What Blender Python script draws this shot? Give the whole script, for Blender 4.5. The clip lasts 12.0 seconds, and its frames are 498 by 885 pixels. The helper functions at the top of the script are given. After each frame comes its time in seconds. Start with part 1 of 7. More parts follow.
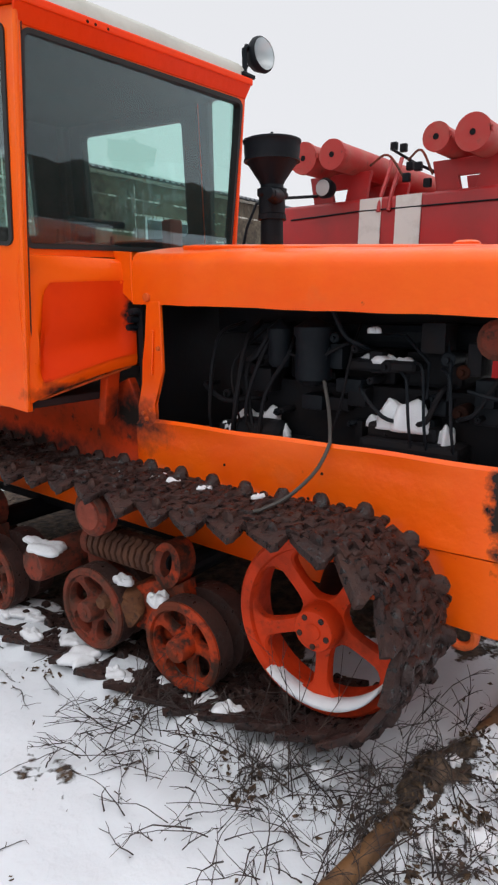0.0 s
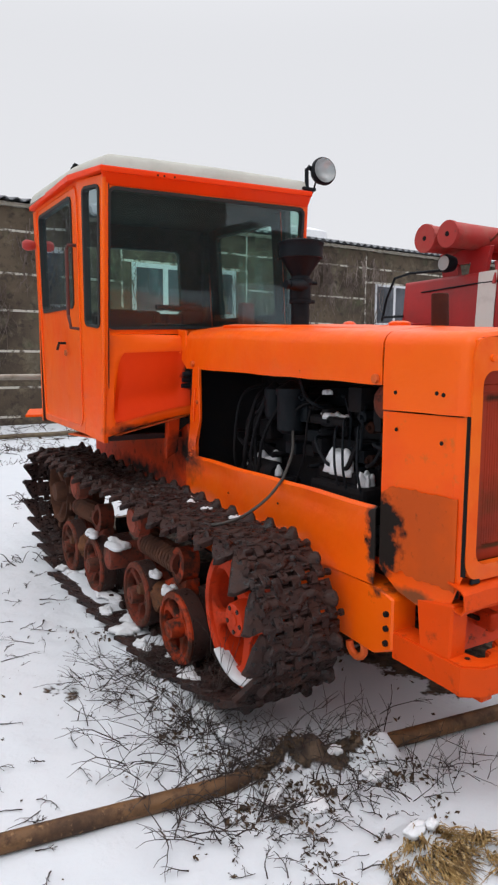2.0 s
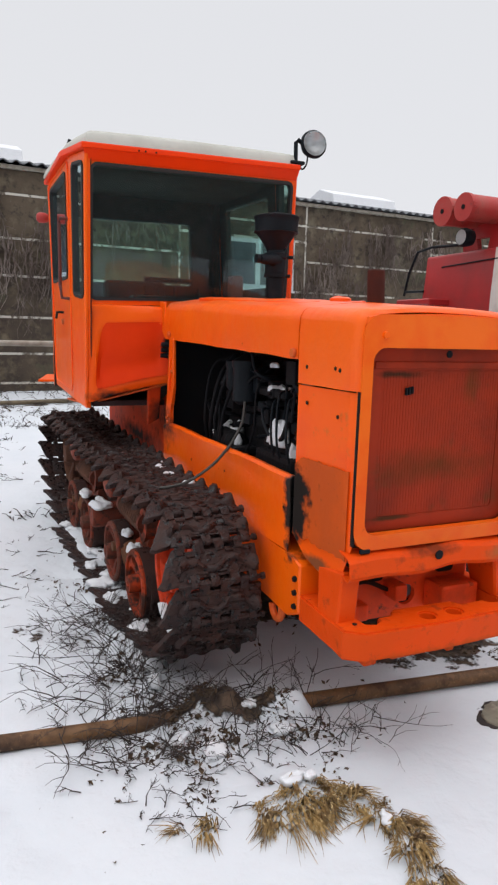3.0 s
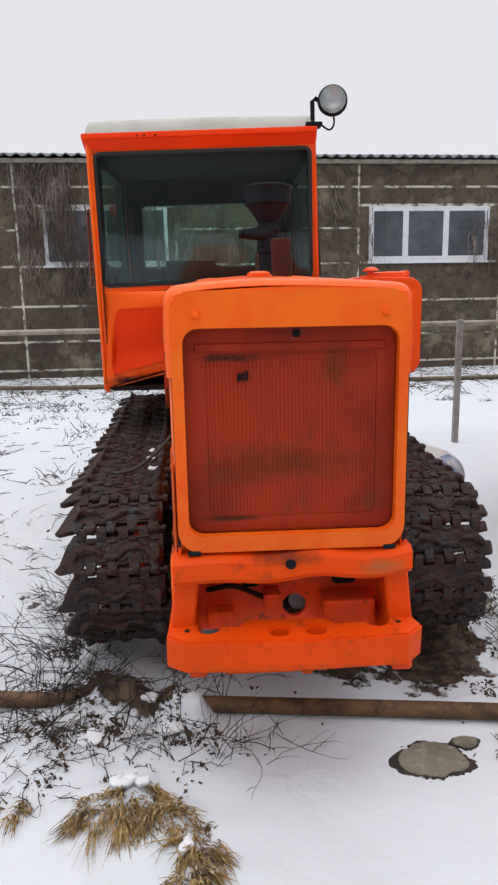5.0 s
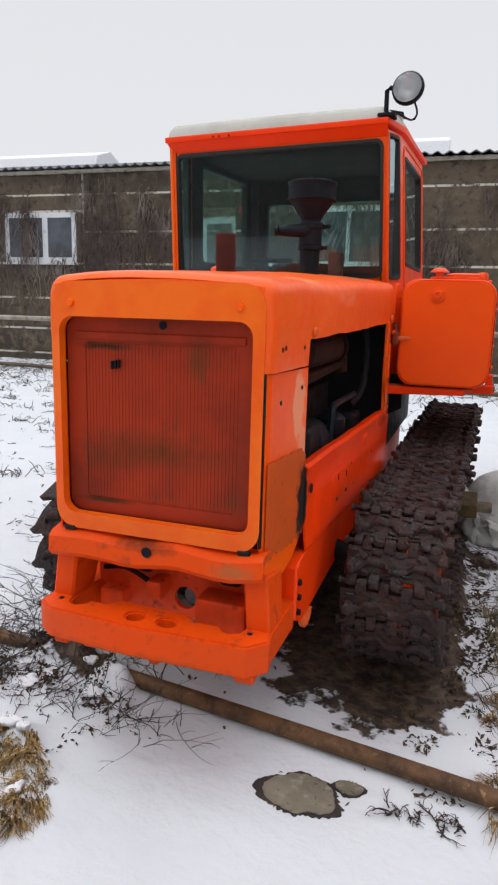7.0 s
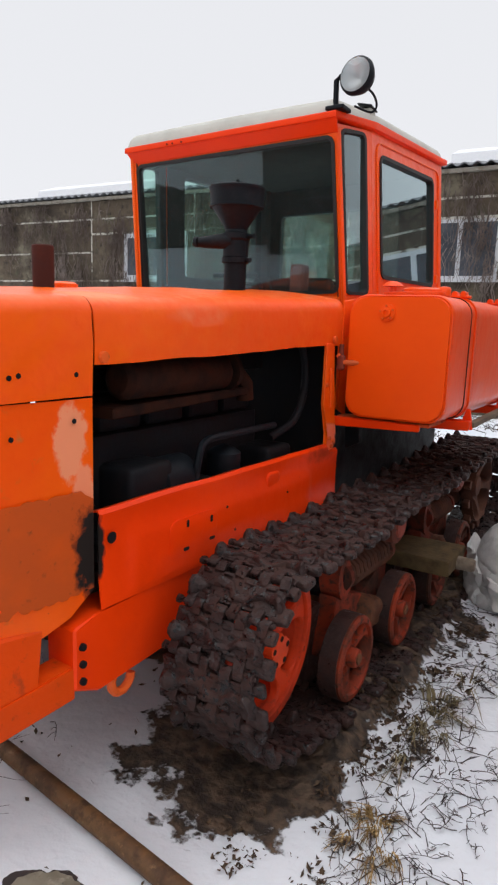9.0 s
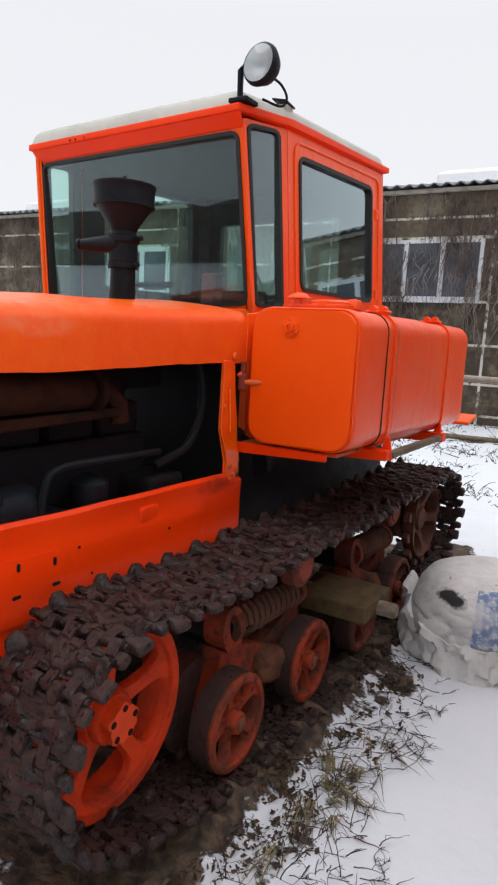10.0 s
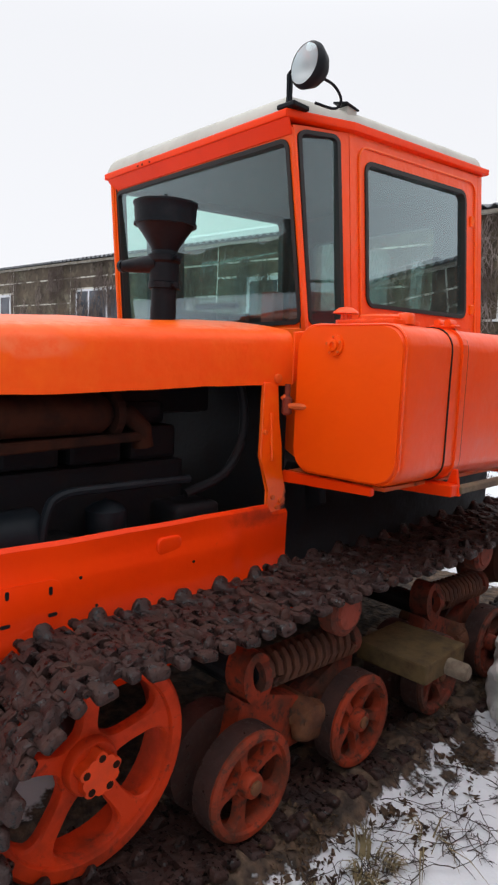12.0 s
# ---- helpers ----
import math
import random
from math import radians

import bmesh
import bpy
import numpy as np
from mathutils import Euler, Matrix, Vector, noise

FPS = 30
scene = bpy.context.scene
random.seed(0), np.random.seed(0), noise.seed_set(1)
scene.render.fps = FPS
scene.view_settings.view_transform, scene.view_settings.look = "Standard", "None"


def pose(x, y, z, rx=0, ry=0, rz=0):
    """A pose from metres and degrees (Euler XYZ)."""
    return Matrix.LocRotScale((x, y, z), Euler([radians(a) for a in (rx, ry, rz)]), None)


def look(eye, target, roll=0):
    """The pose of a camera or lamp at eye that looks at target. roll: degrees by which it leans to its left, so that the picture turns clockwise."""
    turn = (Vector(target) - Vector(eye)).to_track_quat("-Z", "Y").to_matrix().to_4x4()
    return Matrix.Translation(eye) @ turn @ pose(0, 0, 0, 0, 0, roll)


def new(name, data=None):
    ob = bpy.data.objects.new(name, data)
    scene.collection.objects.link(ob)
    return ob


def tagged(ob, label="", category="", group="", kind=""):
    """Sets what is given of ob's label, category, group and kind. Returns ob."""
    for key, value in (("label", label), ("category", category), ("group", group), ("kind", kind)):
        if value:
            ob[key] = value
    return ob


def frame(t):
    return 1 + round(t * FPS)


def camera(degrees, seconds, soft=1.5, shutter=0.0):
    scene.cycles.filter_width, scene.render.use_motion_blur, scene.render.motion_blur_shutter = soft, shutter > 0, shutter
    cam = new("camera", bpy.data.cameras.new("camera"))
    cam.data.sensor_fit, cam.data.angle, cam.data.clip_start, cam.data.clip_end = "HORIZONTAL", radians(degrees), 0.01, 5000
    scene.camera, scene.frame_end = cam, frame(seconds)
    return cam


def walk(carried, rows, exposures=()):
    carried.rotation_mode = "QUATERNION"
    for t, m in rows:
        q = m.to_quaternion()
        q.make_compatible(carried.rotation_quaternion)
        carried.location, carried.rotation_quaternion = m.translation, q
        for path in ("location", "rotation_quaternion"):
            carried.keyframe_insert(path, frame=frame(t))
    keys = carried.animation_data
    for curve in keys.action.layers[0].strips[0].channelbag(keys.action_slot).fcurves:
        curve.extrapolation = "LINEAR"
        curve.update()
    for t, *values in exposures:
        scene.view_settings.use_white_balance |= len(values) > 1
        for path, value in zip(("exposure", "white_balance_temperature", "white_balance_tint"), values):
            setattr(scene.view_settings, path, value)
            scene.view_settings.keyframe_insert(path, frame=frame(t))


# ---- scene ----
# camera: seconds, eye in metres, yaw, pitch and roll in degrees
cam = camera(42.20, 12.0, 2.3)
ROWS = [
    (0.0, -2.547, -0.165, 1.554, -52.52, -12.38, 0.41),
    (0.5, -2.511, -0.531, 1.600, -42.44, -7.22, -1.13),
    (1.0, -2.481, -0.864, 1.605, -37.35, -8.96, 0.21),
    (1.5, -2.266, -1.203, 1.570, -31.29, -7.92, -1.92),
    (2.0, -2.123, -1.524, 1.585, -29.80, -7.14, -0.13),
    (2.5, -1.975, -1.756, 1.597, -28.82, -9.51, -1.31),
    (3.0, -1.629, -1.922, 1.596, -23.05, -9.66, -1.46),
    (3.2, -1.464, -1.977, 1.609, -22.19, -9.93, -1.47),
    (4.8, -0.382, -2.081, 1.630, -4.39, -10.38, 1.29),
    (5.0, -0.242, -2.062, 1.606, -3.05, -11.48, 1.10),
    (5.5, 0.073, -2.005, 1.595, 6.69, -11.91, 0.15),
    (6.0, 0.442, -2.056, 1.595, 14.05, -11.11, -0.60),
    (6.5, 0.723, -2.045, 1.588, 17.59, -10.54, -0.39),
    (7.0, 0.980, -1.889, 1.586, 19.17, -11.44, -1.62),
    (7.5, 1.262, -1.758, 1.575, 22.82, -8.92, -0.21),
    (7.7, 1.411, -1.676, 1.581, 25.30, -10.08, 0.11),
    (9.3, 1.969, -0.892, 1.645, 32.62, -10.22, -1.38),
    (9.5, 2.043, -0.788, 1.646, 31.66, -9.43, 0.18),
    (10.0, 2.099, -0.475, 1.644, 31.83, -8.93, -3.11),
    (10.5, 2.170, -0.186, 1.639, 35.19, -8.14, -0.75),
    (11.0, 2.300, 0.081, 1.644, 39.09, -9.08, 0.78),
    (11.5, 2.318, 0.096, 1.654, 42.01, -8.59, 1.20),
    (12.0, 2.328, -0.009, 1.642, 45.14, -7.27, -2.37),
]
walk(cam, [(t, pose(x, y, z, 90 + pitch, roll, yaw)) for t, x, y, z, yaw, pitch, roll in ROWS],
     [(0.0, 0.03), (1.6, 0.0), (2.5, -0.06), (3.2, -0.03), (5.0, -0.03), (7.5, -0.02), (9.5, 0.10), (12.0, 0.19)])

# ---------------------------------------------------------------- light
world = bpy.data.worlds.new("overcast_sky")
scene.world = world
world.use_nodes = True
wn, wl = world.node_tree.nodes, world.node_tree.links
wn.clear()
sky = wn.new("ShaderNodeTexSky")
sky.sky_type, sky.sun_disc = "NISHITA", False
sky.sun_elevation, sky.sun_rotation = radians(66), radians(173)
grey = wn.new("ShaderNodeHueSaturation")
grey.inputs["Saturation"].default_value, grey.inputs["Value"].default_value = 0.12, 0.10
cloud = wn.new("ShaderNodeMix")
cloud.data_type = "RGBA"
cloud.inputs["Factor"].default_value = 0.86
cloud.inputs["B"].default_value = (0.86, 0.87, 0.91, 1)
back = wn.new("ShaderNodeBackground")
back.inputs["Strength"].default_value = 1.0
wout = wn.new("ShaderNodeOutputWorld")
wl.new(sky.outputs["Color"], grey.inputs["Color"])
wl.new(grey.outputs["Color"], cloud.inputs["A"])
wl.new(cloud.outputs["Result"], back.inputs["Color"])
# an overcast sky is brightest overhead
way, split, climb = wn.new("ShaderNodeTexCoord"), wn.new("ShaderNodeSeparateXYZ"), wn.new("ShaderNodeMapRange")
climb.interpolation_type = "SMOOTHSTEP"
climb.inputs["From Min"].default_value, climb.inputs["From Max"].default_value = 0.40, 1.0
climb.inputs["To Min"].default_value, climb.inputs["To Max"].default_value = 1.0, 2.45
wl.new(way.outputs["Generated"], split.inputs["Vector"])
wl.new(split.outputs["Z"], climb.inputs["Value"])
wl.new(climb.outputs["Result"], back.inputs["Strength"])
wl.new(back.outputs["Background"], wout.inputs["Surface"])
sun_data = bpy.data.lights.new("sun", "SUN")
sun_data.energy, sun_data.angle, sun_data.color = 0.5, radians(45), (1.0, 0.98, 0.96)
sun = new("sun", sun_data)
sun.matrix_world = look((-4, -2.5, 10), (0, 1, 0.5))


# ---------------------------------------------------------------- materials
def mat(name, base, rough=0.6, metal=0.0, layers=(), bump=(), coat=0.0, spec=0.5, spots=()):
    """A procedural surface. layers: (noise scale, colour, low, high, roughness or None); bump: (noise scale, height in
    metres);
    spots: patches of another colour, each of a shape of its own (centre, radii, colour, softness)."""
    m = bpy.data.materials.new(name)
    m.use_nodes = True
    n, l = m.node_tree.nodes, m.node_tree.links
    b = n["Principled BSDF"]
    pos = n.new("ShaderNodeNewGeometry").outputs["Position"]
    col, rgh = n.new("ShaderNodeRGB").outputs[0], n.new("ShaderNodeValue").outputs[0]
    col.default_value, rgh.default_value = (*base, 1), rough
    for scale, colour, low, high, r2 in layers:
        tex = n.new("ShaderNodeTexNoise")
        tex.inputs["Scale"].default_value, tex.inputs["Detail"].default_value, tex.inputs["Roughness"].default_value = scale, 7, 0.62
        ramp = n.new("ShaderNodeMapRange")
        ramp.inputs["From Min"].default_value, ramp.inputs["From Max"].default_value = low, high
        mix = n.new("ShaderNodeMix")
        mix.data_type = "RGBA"
        mix.inputs["B"].default_value = (*colour, 1)
        l.new(pos, tex.inputs["Vector"])
        l.new(tex.outputs["Fac"], ramp.inputs["Value"])
        l.new(ramp.outputs["Result"], mix.inputs["Factor"])
        l.new(col, mix.inputs["A"])
        col = mix.outputs["Result"]
        if r2 is not None:
            mr = n.new("ShaderNodeMix")
            mr.inputs["B"].default_value = r2
            l.new(ramp.outputs["Result"], mr.inputs["Factor"])
            l.new(rgh, mr.inputs["A"])
            rgh = mr.outputs["Result"]
    for centre, radii, colour, *soft in spots:
        away, ratio, far, tex, summed, ramp, mix, mr = (n.new("ShaderNode" + k) for k in ("VectorMath", "VectorMath", "VectorMath", "TexNoise", "Math", "MapRange", "Mix", "Mix"))
        away.operation, ratio.operation, far.operation = "SUBTRACT", "DIVIDE", "LENGTH"
        away.inputs[1].default_value, ratio.inputs[1].default_value = centre, radii
        tex.inputs["Scale"].default_value, tex.inputs["Detail"].default_value, tex.inputs["Roughness"].default_value = 13, 8, 0.65
        summed.operation, summed.inputs[1].default_value = "MULTIPLY_ADD", 1.6
        ramp.inputs["From Min"].default_value, ramp.inputs["From Max"].default_value = 1.75, 1.45 - (soft[0] if soft else 0)
        mix.data_type = "RGBA"
        mix.inputs["B"].default_value, mr.inputs["B"].default_value = (*colour, 1), 0.85
        l.new(pos, away.inputs[0])
        l.new(away.outputs[0], ratio.inputs[0])
        l.new(ratio.outputs[0], far.inputs[0])
        l.new(pos, tex.inputs["Vector"])
        l.new(tex.outputs["Fac"], summed.inputs[0])
        l.new(far.outputs["Value"], summed.inputs[2])
        l.new(summed.outputs[0], ramp.inputs["Value"])
        l.new(ramp.outputs["Result"], mix.inputs["Factor"])
        l.new(ramp.outputs["Result"], mr.inputs["Factor"])
        l.new(col, mix.inputs["A"])
        l.new(rgh, mr.inputs["A"])
        col, rgh = mix.outputs["Result"], mr.outputs["Result"]
    l.new(col, b.inputs["Base Color"])
    l.new(rgh, b.inputs["Roughness"])
    b.inputs["Specular IOR Level"].default_value = spec
    b.inputs["Metallic"].default_value = metal
    b.inputs["Coat Weight"].default_value = coat
    b.inputs["Coat Roughness"].default_value = 0.25
    normal = None
    for scale, height in bump:
        tex = n.new("ShaderNodeTexNoise")
        tex.inputs["Scale"].default_value, tex.inputs["Detail"].default_value = scale, 5
        bp = n.new("ShaderNodeBump")
        bp.inputs["Distance"].default_value, bp.inputs["Strength"].default_value = height, 1.0
        l.new(pos, tex.inputs["Vector"])
        l.new(tex.outputs["Fac"], bp.inputs["Height"])
        if normal:
            l.new(normal, bp.inputs["Normal"])
        normal = bp.outputs["Normal"]
    if normal:
        l.new(normal, b.inputs["Normal"])
    return m


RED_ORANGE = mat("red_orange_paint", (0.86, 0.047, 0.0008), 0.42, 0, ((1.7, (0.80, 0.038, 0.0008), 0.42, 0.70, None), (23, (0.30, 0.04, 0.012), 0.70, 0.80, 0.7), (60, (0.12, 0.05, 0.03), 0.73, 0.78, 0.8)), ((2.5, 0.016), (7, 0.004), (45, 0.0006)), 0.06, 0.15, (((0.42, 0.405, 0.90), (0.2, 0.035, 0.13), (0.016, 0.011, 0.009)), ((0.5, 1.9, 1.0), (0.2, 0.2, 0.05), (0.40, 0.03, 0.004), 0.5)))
FADED_ORANGE = mat("faded_yellow_orange_paint", (0.82, 0.130, 0.006), 0.45, 0, ((4, (0.78, 0.078, 0.002), 0.45, 0.70, None), (23, (0.30, 0.05, 0.015), 0.70, 0.80, 0.7), (60, (0.12, 0.05, 0.03), 0.71, 0.78, 0.8)), ((6, 0.004), (45, 0.0006)), 0.03, 0.2)
PATCH = mat("worn_brownish_primer", (0.50, 0.074, 0.010), 0.6, 0, ((4, (0.60, 0.080, 0.006), 0.42, 0.66, None), (30, (0.22, 0.05, 0.015), 0.62, 0.75, 0.8)), ((20, 0.002),), 0, 0.15,
            (((-0.42, 0.385, 0.91), (0.3, 0.13, 0.20), (0.016, 0.011, 0.009)), ((0.42, 0.395, 0.90), (0.3, 0.10, 0.17), (0.016, 0.011, 0.009))))
# near black: scraped cheeks, soot at the post, dark lower edge of cab panel
DARK_PATCH = (0.016, 0.011, 0.009)
# paler patches on the hood's left shoulder, redder down its left side
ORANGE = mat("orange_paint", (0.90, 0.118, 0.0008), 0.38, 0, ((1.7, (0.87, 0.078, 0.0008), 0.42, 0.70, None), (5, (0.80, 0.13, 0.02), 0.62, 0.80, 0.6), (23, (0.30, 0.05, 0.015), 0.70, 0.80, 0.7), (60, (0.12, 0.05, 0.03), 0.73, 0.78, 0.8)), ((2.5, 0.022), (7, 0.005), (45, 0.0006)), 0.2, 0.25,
             (((0.34, 0.50, 1.72), (0.13, 0.20, 0.06), (0.88, 0.24, 0.10), 0.1), ((0.42, 0.95, 1.66), (0.08, 0.22, 0.05), (0.88, 0.22, 0.09), 0.0), ((0.52, 1.30, 1.60), (0.20, 1.9, 0.50), (0.88, 0.074, 0.0008), 0.6), ((-0.42, 0.385, 0.87), (0.15, 0.085, 0.24), DARK_PATCH), ((0.42, 0.385, 0.88), (0.15, 0.05, 0.2), DARK_PATCH), ((-0.49, 2.00, 1.0), (0.14, 0.20, 0.15), DARK_PATCH, 0.5), ((-0.47, 2.09, 1.50), (0.06, 0.08, 0.09), DARK_PATCH), ((-0.70, 2.2, 1.17), (0.32, 0.2, 0.06), DARK_PATCH, 0.4), ((0.48, 2.10, 1.02), (0.08, 0.10, 0.10), DARK_PATCH), ((0.0, -0.10, 0.41), (0.5, 0.1, 0.045), (0.42, 0.07, 0.012), 0.6), ((-0.02, 0.0, 0.79), (0.16, 0.1, 0.03), (0.25, 0.04, 0.01), 0.4)))
ORANGE_DULL = mat("weathered_orange_paint", (0.72, 0.10, 0.012), 0.55, 0, ((3.5, (0.38, 0.10, 0.03), 0.42, 0.66, 0.7), (14, (0.05, 0.03, 0.022), 0.60, 0.70, 0.85)), ((4, 0.01), (40, 0.0015)), 0, 0.3,
                  (((-0.42, 0.385, 0.87), (0.15, 0.085, 0.26), DARK_PATCH), ((0.42, 0.37, 0.86), (0.15, 0.06, 0.24), DARK_PATCH), ((-0.47, 2.14, 1.0), (0.16, 0.24, 0.13), DARK_PATCH, 0.6)))
CHEEK = mat("stained_orange_paint", (0.90, 0.106, 0.0008), 0.45, 0, ((2.0, (0.84, 0.066, 0.001), 0.42, 0.70, None), (14, (0.62, 0.13, 0.02), 0.60, 0.74, 0.6), (60, (0.12, 0.05, 0.03), 0.72, 0.78, 0.8)), ((4, 0.008), (45, 0.0008)), 0.18, 0.15,
            (((0.42, 0.31, 1.27), (0.08, 0.07, 0.15), (0.84, 0.27, 0.13), -0.1), ((0.42, 0.36, 1.10), (0.08, 0.05, 0.10), (0.84, 0.25, 0.12), -0.1), ((-0.42, 0.40, 0.88), (0.15, 0.085, 0.24), DARK_PATCH), ((0.42, 0.385, 0.86), (0.15, 0.05, 0.2), DARK_PATCH), ((-0.42, 0.22, 0.70), (0.15, 0.16, 0.035), (0.22, 0.06, 0.02), 0.3)))
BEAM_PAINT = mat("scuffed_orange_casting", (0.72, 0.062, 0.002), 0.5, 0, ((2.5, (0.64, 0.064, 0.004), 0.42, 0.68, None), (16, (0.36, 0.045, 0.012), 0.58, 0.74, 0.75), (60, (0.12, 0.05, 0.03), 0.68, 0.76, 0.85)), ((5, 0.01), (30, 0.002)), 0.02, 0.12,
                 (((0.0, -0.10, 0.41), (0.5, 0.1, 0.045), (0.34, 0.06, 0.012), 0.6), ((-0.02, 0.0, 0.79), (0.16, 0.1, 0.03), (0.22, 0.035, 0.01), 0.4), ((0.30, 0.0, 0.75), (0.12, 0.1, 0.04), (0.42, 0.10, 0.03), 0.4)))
TANK_PAINT = mat("red_orange_tank_paint", (0.87, 0.078, 0.0008), 0.36, 0, ((1.3, (0.84, 0.064, 0.0008), 0.42, 0.70, None), (26, (0.40, 0.05, 0.012), 0.70, 0.80, 0.7)), ((2.2, 0.03), (6, 0.005), (45, 0.0004)), 0.16, 0.32)
TANK_PLATE = mat("bright_orange_plate", (0.90, 0.082, 0.0008), 0.42, 0, ((1.6, (0.86, 0.072, 0.0008), 0.42, 0.70, None), (26, (0.40, 0.05, 0.012), 0.72, 0.82, 0.7)), ((3, 0.010), (45, 0.0005)), 0.05, 0.2)
RED_DARK = mat("dusty_red_grille", (0.32, 0.030, 0.009), 0.5, 0, ((2.2, (0.20, 0.023, 0.009), 0.45, 0.62, None), (9, (0.14, 0.04, 0.015), 0.62, 0.78, 0.8)), ((30, 0.001),), 0, 0.12,
               (((-0.02, 0.03, 1.11), (0.34, 0.1, 0.09), (0.12, 0.032, 0.009), 0.9), ((-0.2, 0.03, 1.46), (0.14, 0.1, 0.018), (0.06, 0.02, 0.01), 0.4), ((0.14, 0.03, 1.42), (0.05, 0.1, 0.09), (0.15, 0.035, 0.010), 0.7), ((-0.2, 0.03, 0.92), (0.16, 0.1, 0.012), (0.07, 0.025, 0.01), 0.4)))
DEEP_ORANGE = mat("deep_red_orange_casting", (0.80, 0.060, 0.004), 0.6, 0, ((5, (0.52, 0.045, 0.008), 0.42, 0.66, None), (18, (0.06, 0.03, 0.02), 0.62, 0.72, 0.85)), ((30, 0.002),), 0, 0.3)
RUST_OCHRE = mat("ochre_rusty_casting", (0.16, 0.066, 0.030), 0.85, 0, ((8, (0.085, 0.034, 0.019), 0.42, 0.64, None), (30, (0.05, 0.03, 0.022), 0.55, 0.68, None)), ((25, 0.006), (70, 0.002)), 0, 0.25)
STUB_RUST = mat("dark_red_rusty_iron", (0.060, 0.016, 0.010), 0.8, 0, ((8, (0.045, 0.014, 0.010), 0.42, 0.62, None),), ((35, 0.003),), 0, 0.2)
RUST_DARK = mat("dark_burnt_rust", (0.034, 0.011, 0.006), 0.85, 0, ((8, (0.012, 0.006, 0.005), 0.42, 0.64, None),), ((30, 0.003),), 0, 0.08)
WHEEL_RUST = mat("dusty_red_wheel_paint", (0.29, 0.036, 0.012), 0.65, 0, ((7, (0.10, 0.030, 0.017), 0.42, 0.64, 0.8), (30, (0.05, 0.028, 0.02), 0.53, 0.66, 0.9)), ((35, 0.002),), 0, 0.18)
RUST_RED = mat("rusty_red_iron", (0.20, 0.033, 0.016), 0.75, 0, ((6, (0.085, 0.036, 0.024), 0.38, 0.62, 0.85), (26, (0.04, 0.024, 0.018), 0.5, 0.66, 0.9)), ((35, 0.003),), 0, 0.25)
WHEEL_RED = mat("worn_orange_wheel_paint", (0.56, 0.040, 0.006), 0.55, 0, ((5, (0.26, 0.026, 0.008), 0.46, 0.66, 0.8), (11, (0.04, 0.022, 0.016), 0.61, 0.74, 0.9), (30, (0.07, 0.03, 0.02), 0.62, 0.74, 0.9)), ((35, 0.002),), 0, 0.18)
IRON = mat("muddy_dark_iron", (0.023, 0.0112, 0.0100), 0.56, 0, ((9, (0.046, 0.0190, 0.0135), 0.42, 0.66, 0.8), (40, (0.010, 0.007, 0.007), 0.53, 0.59, 0.10), (17, (0.070, 0.036, 0.022), 0.62, 0.80, 0.95)), ((12, 0.014), (30, 0.010), (90, 0.004)), 0, 0.32)
WHEEL_WORN = mat("half_rusted_orange_paint", (0.42, 0.042, 0.008), 0.6, 0, ((6, (0.13, 0.030, 0.014), 0.42, 0.56, 0.8), (15, (0.045, 0.022, 0.016), 0.46, 0.60, 0.9)), ((35, 0.003),), 0, 0.2)
ROLLER_RUST = mat("pale_worn_red_rust", (0.27, 0.055, 0.032), 0.7, 0, ((7, (0.16, 0.040, 0.024), 0.42, 0.62, 0.85), (26, (0.06, 0.03, 0.022), 0.60, 0.70, 0.9)), ((35, 0.003),), 0, 0.25)
DRUM = mat("brown_worn_wheel_rim", (0.050, 0.020, 0.015), 0.7, 0, ((8, (0.028, 0.014, 0.012), 0.42, 0.64, 0.85), (30, (0.026, 0.014, 0.012), 0.54, 0.66, 0.2)), ((30, 0.004),), 0, 0.4)
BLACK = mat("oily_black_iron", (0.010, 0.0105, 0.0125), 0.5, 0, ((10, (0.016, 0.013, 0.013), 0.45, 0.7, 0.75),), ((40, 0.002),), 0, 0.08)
BLACK_PAINT = mat("matt_black_metal", (0.0060, 0.0085, 0.0115), 0.5, 0, ((12, (0.018, 0.018, 0.021), 0.5, 0.75, 0.7),), ((50, 0.001),), 0, 0.14)
RUBBER = mat("black_rubber", (0.012, 0.012, 0.012), 0.65)
INNER = mat("dark_cab_lining", (0.042, 0.024, 0.024), 0.9, 0, ((5, (0.024, 0.014, 0.015), 0.4, 0.7, None),), (), 0, 0.2)
DASH = mat("dull_red_dashboard", (0.16, 0.03, 0.022), 0.7, 0, ((8, (0.08, 0.02, 0.02), 0.45, 0.7, None),))
ROOF_WHITE = mat("dirty_white_roof", (0.47, 0.46, 0.41), 0.6, 0, ((5, (0.36, 0.345, 0.30), 0.45, 0.75, None), (30, (0.25, 0.21, 0.16), 0.70, 0.80, None)), ((40, 0.001),))
SNOW = mat("snow", (0.72, 0.73, 0.75), 0.75, 0, ((14, (0.67, 0.68, 0.71), 0.4, 0.7, None),), ((25, 0.006), (140, 0.0015)))
TRUCK_RED = mat("fire_red_paint", (0.40, 0.013, 0.014), 0.45, 0, ((3, (0.28, 0.016, 0.015), 0.4, 0.7, None),), ((3, 0.006),), 0.2)
TUBE_RED = mat("faded_red_tube", (0.40, 0.034, 0.028), 0.6, 0, ((4, (0.36, 0.085, 0.060), 0.45, 0.7, None), (16, (0.16, 0.03, 0.025), 0.60, 0.75, None)), ((30, 0.001),))
WHITE_PAINT = mat("greyish_white_paint", (0.66, 0.64, 0.60), 0.55, 0, ((5, (0.5, 0.47, 0.43), 0.5, 0.75, None),))
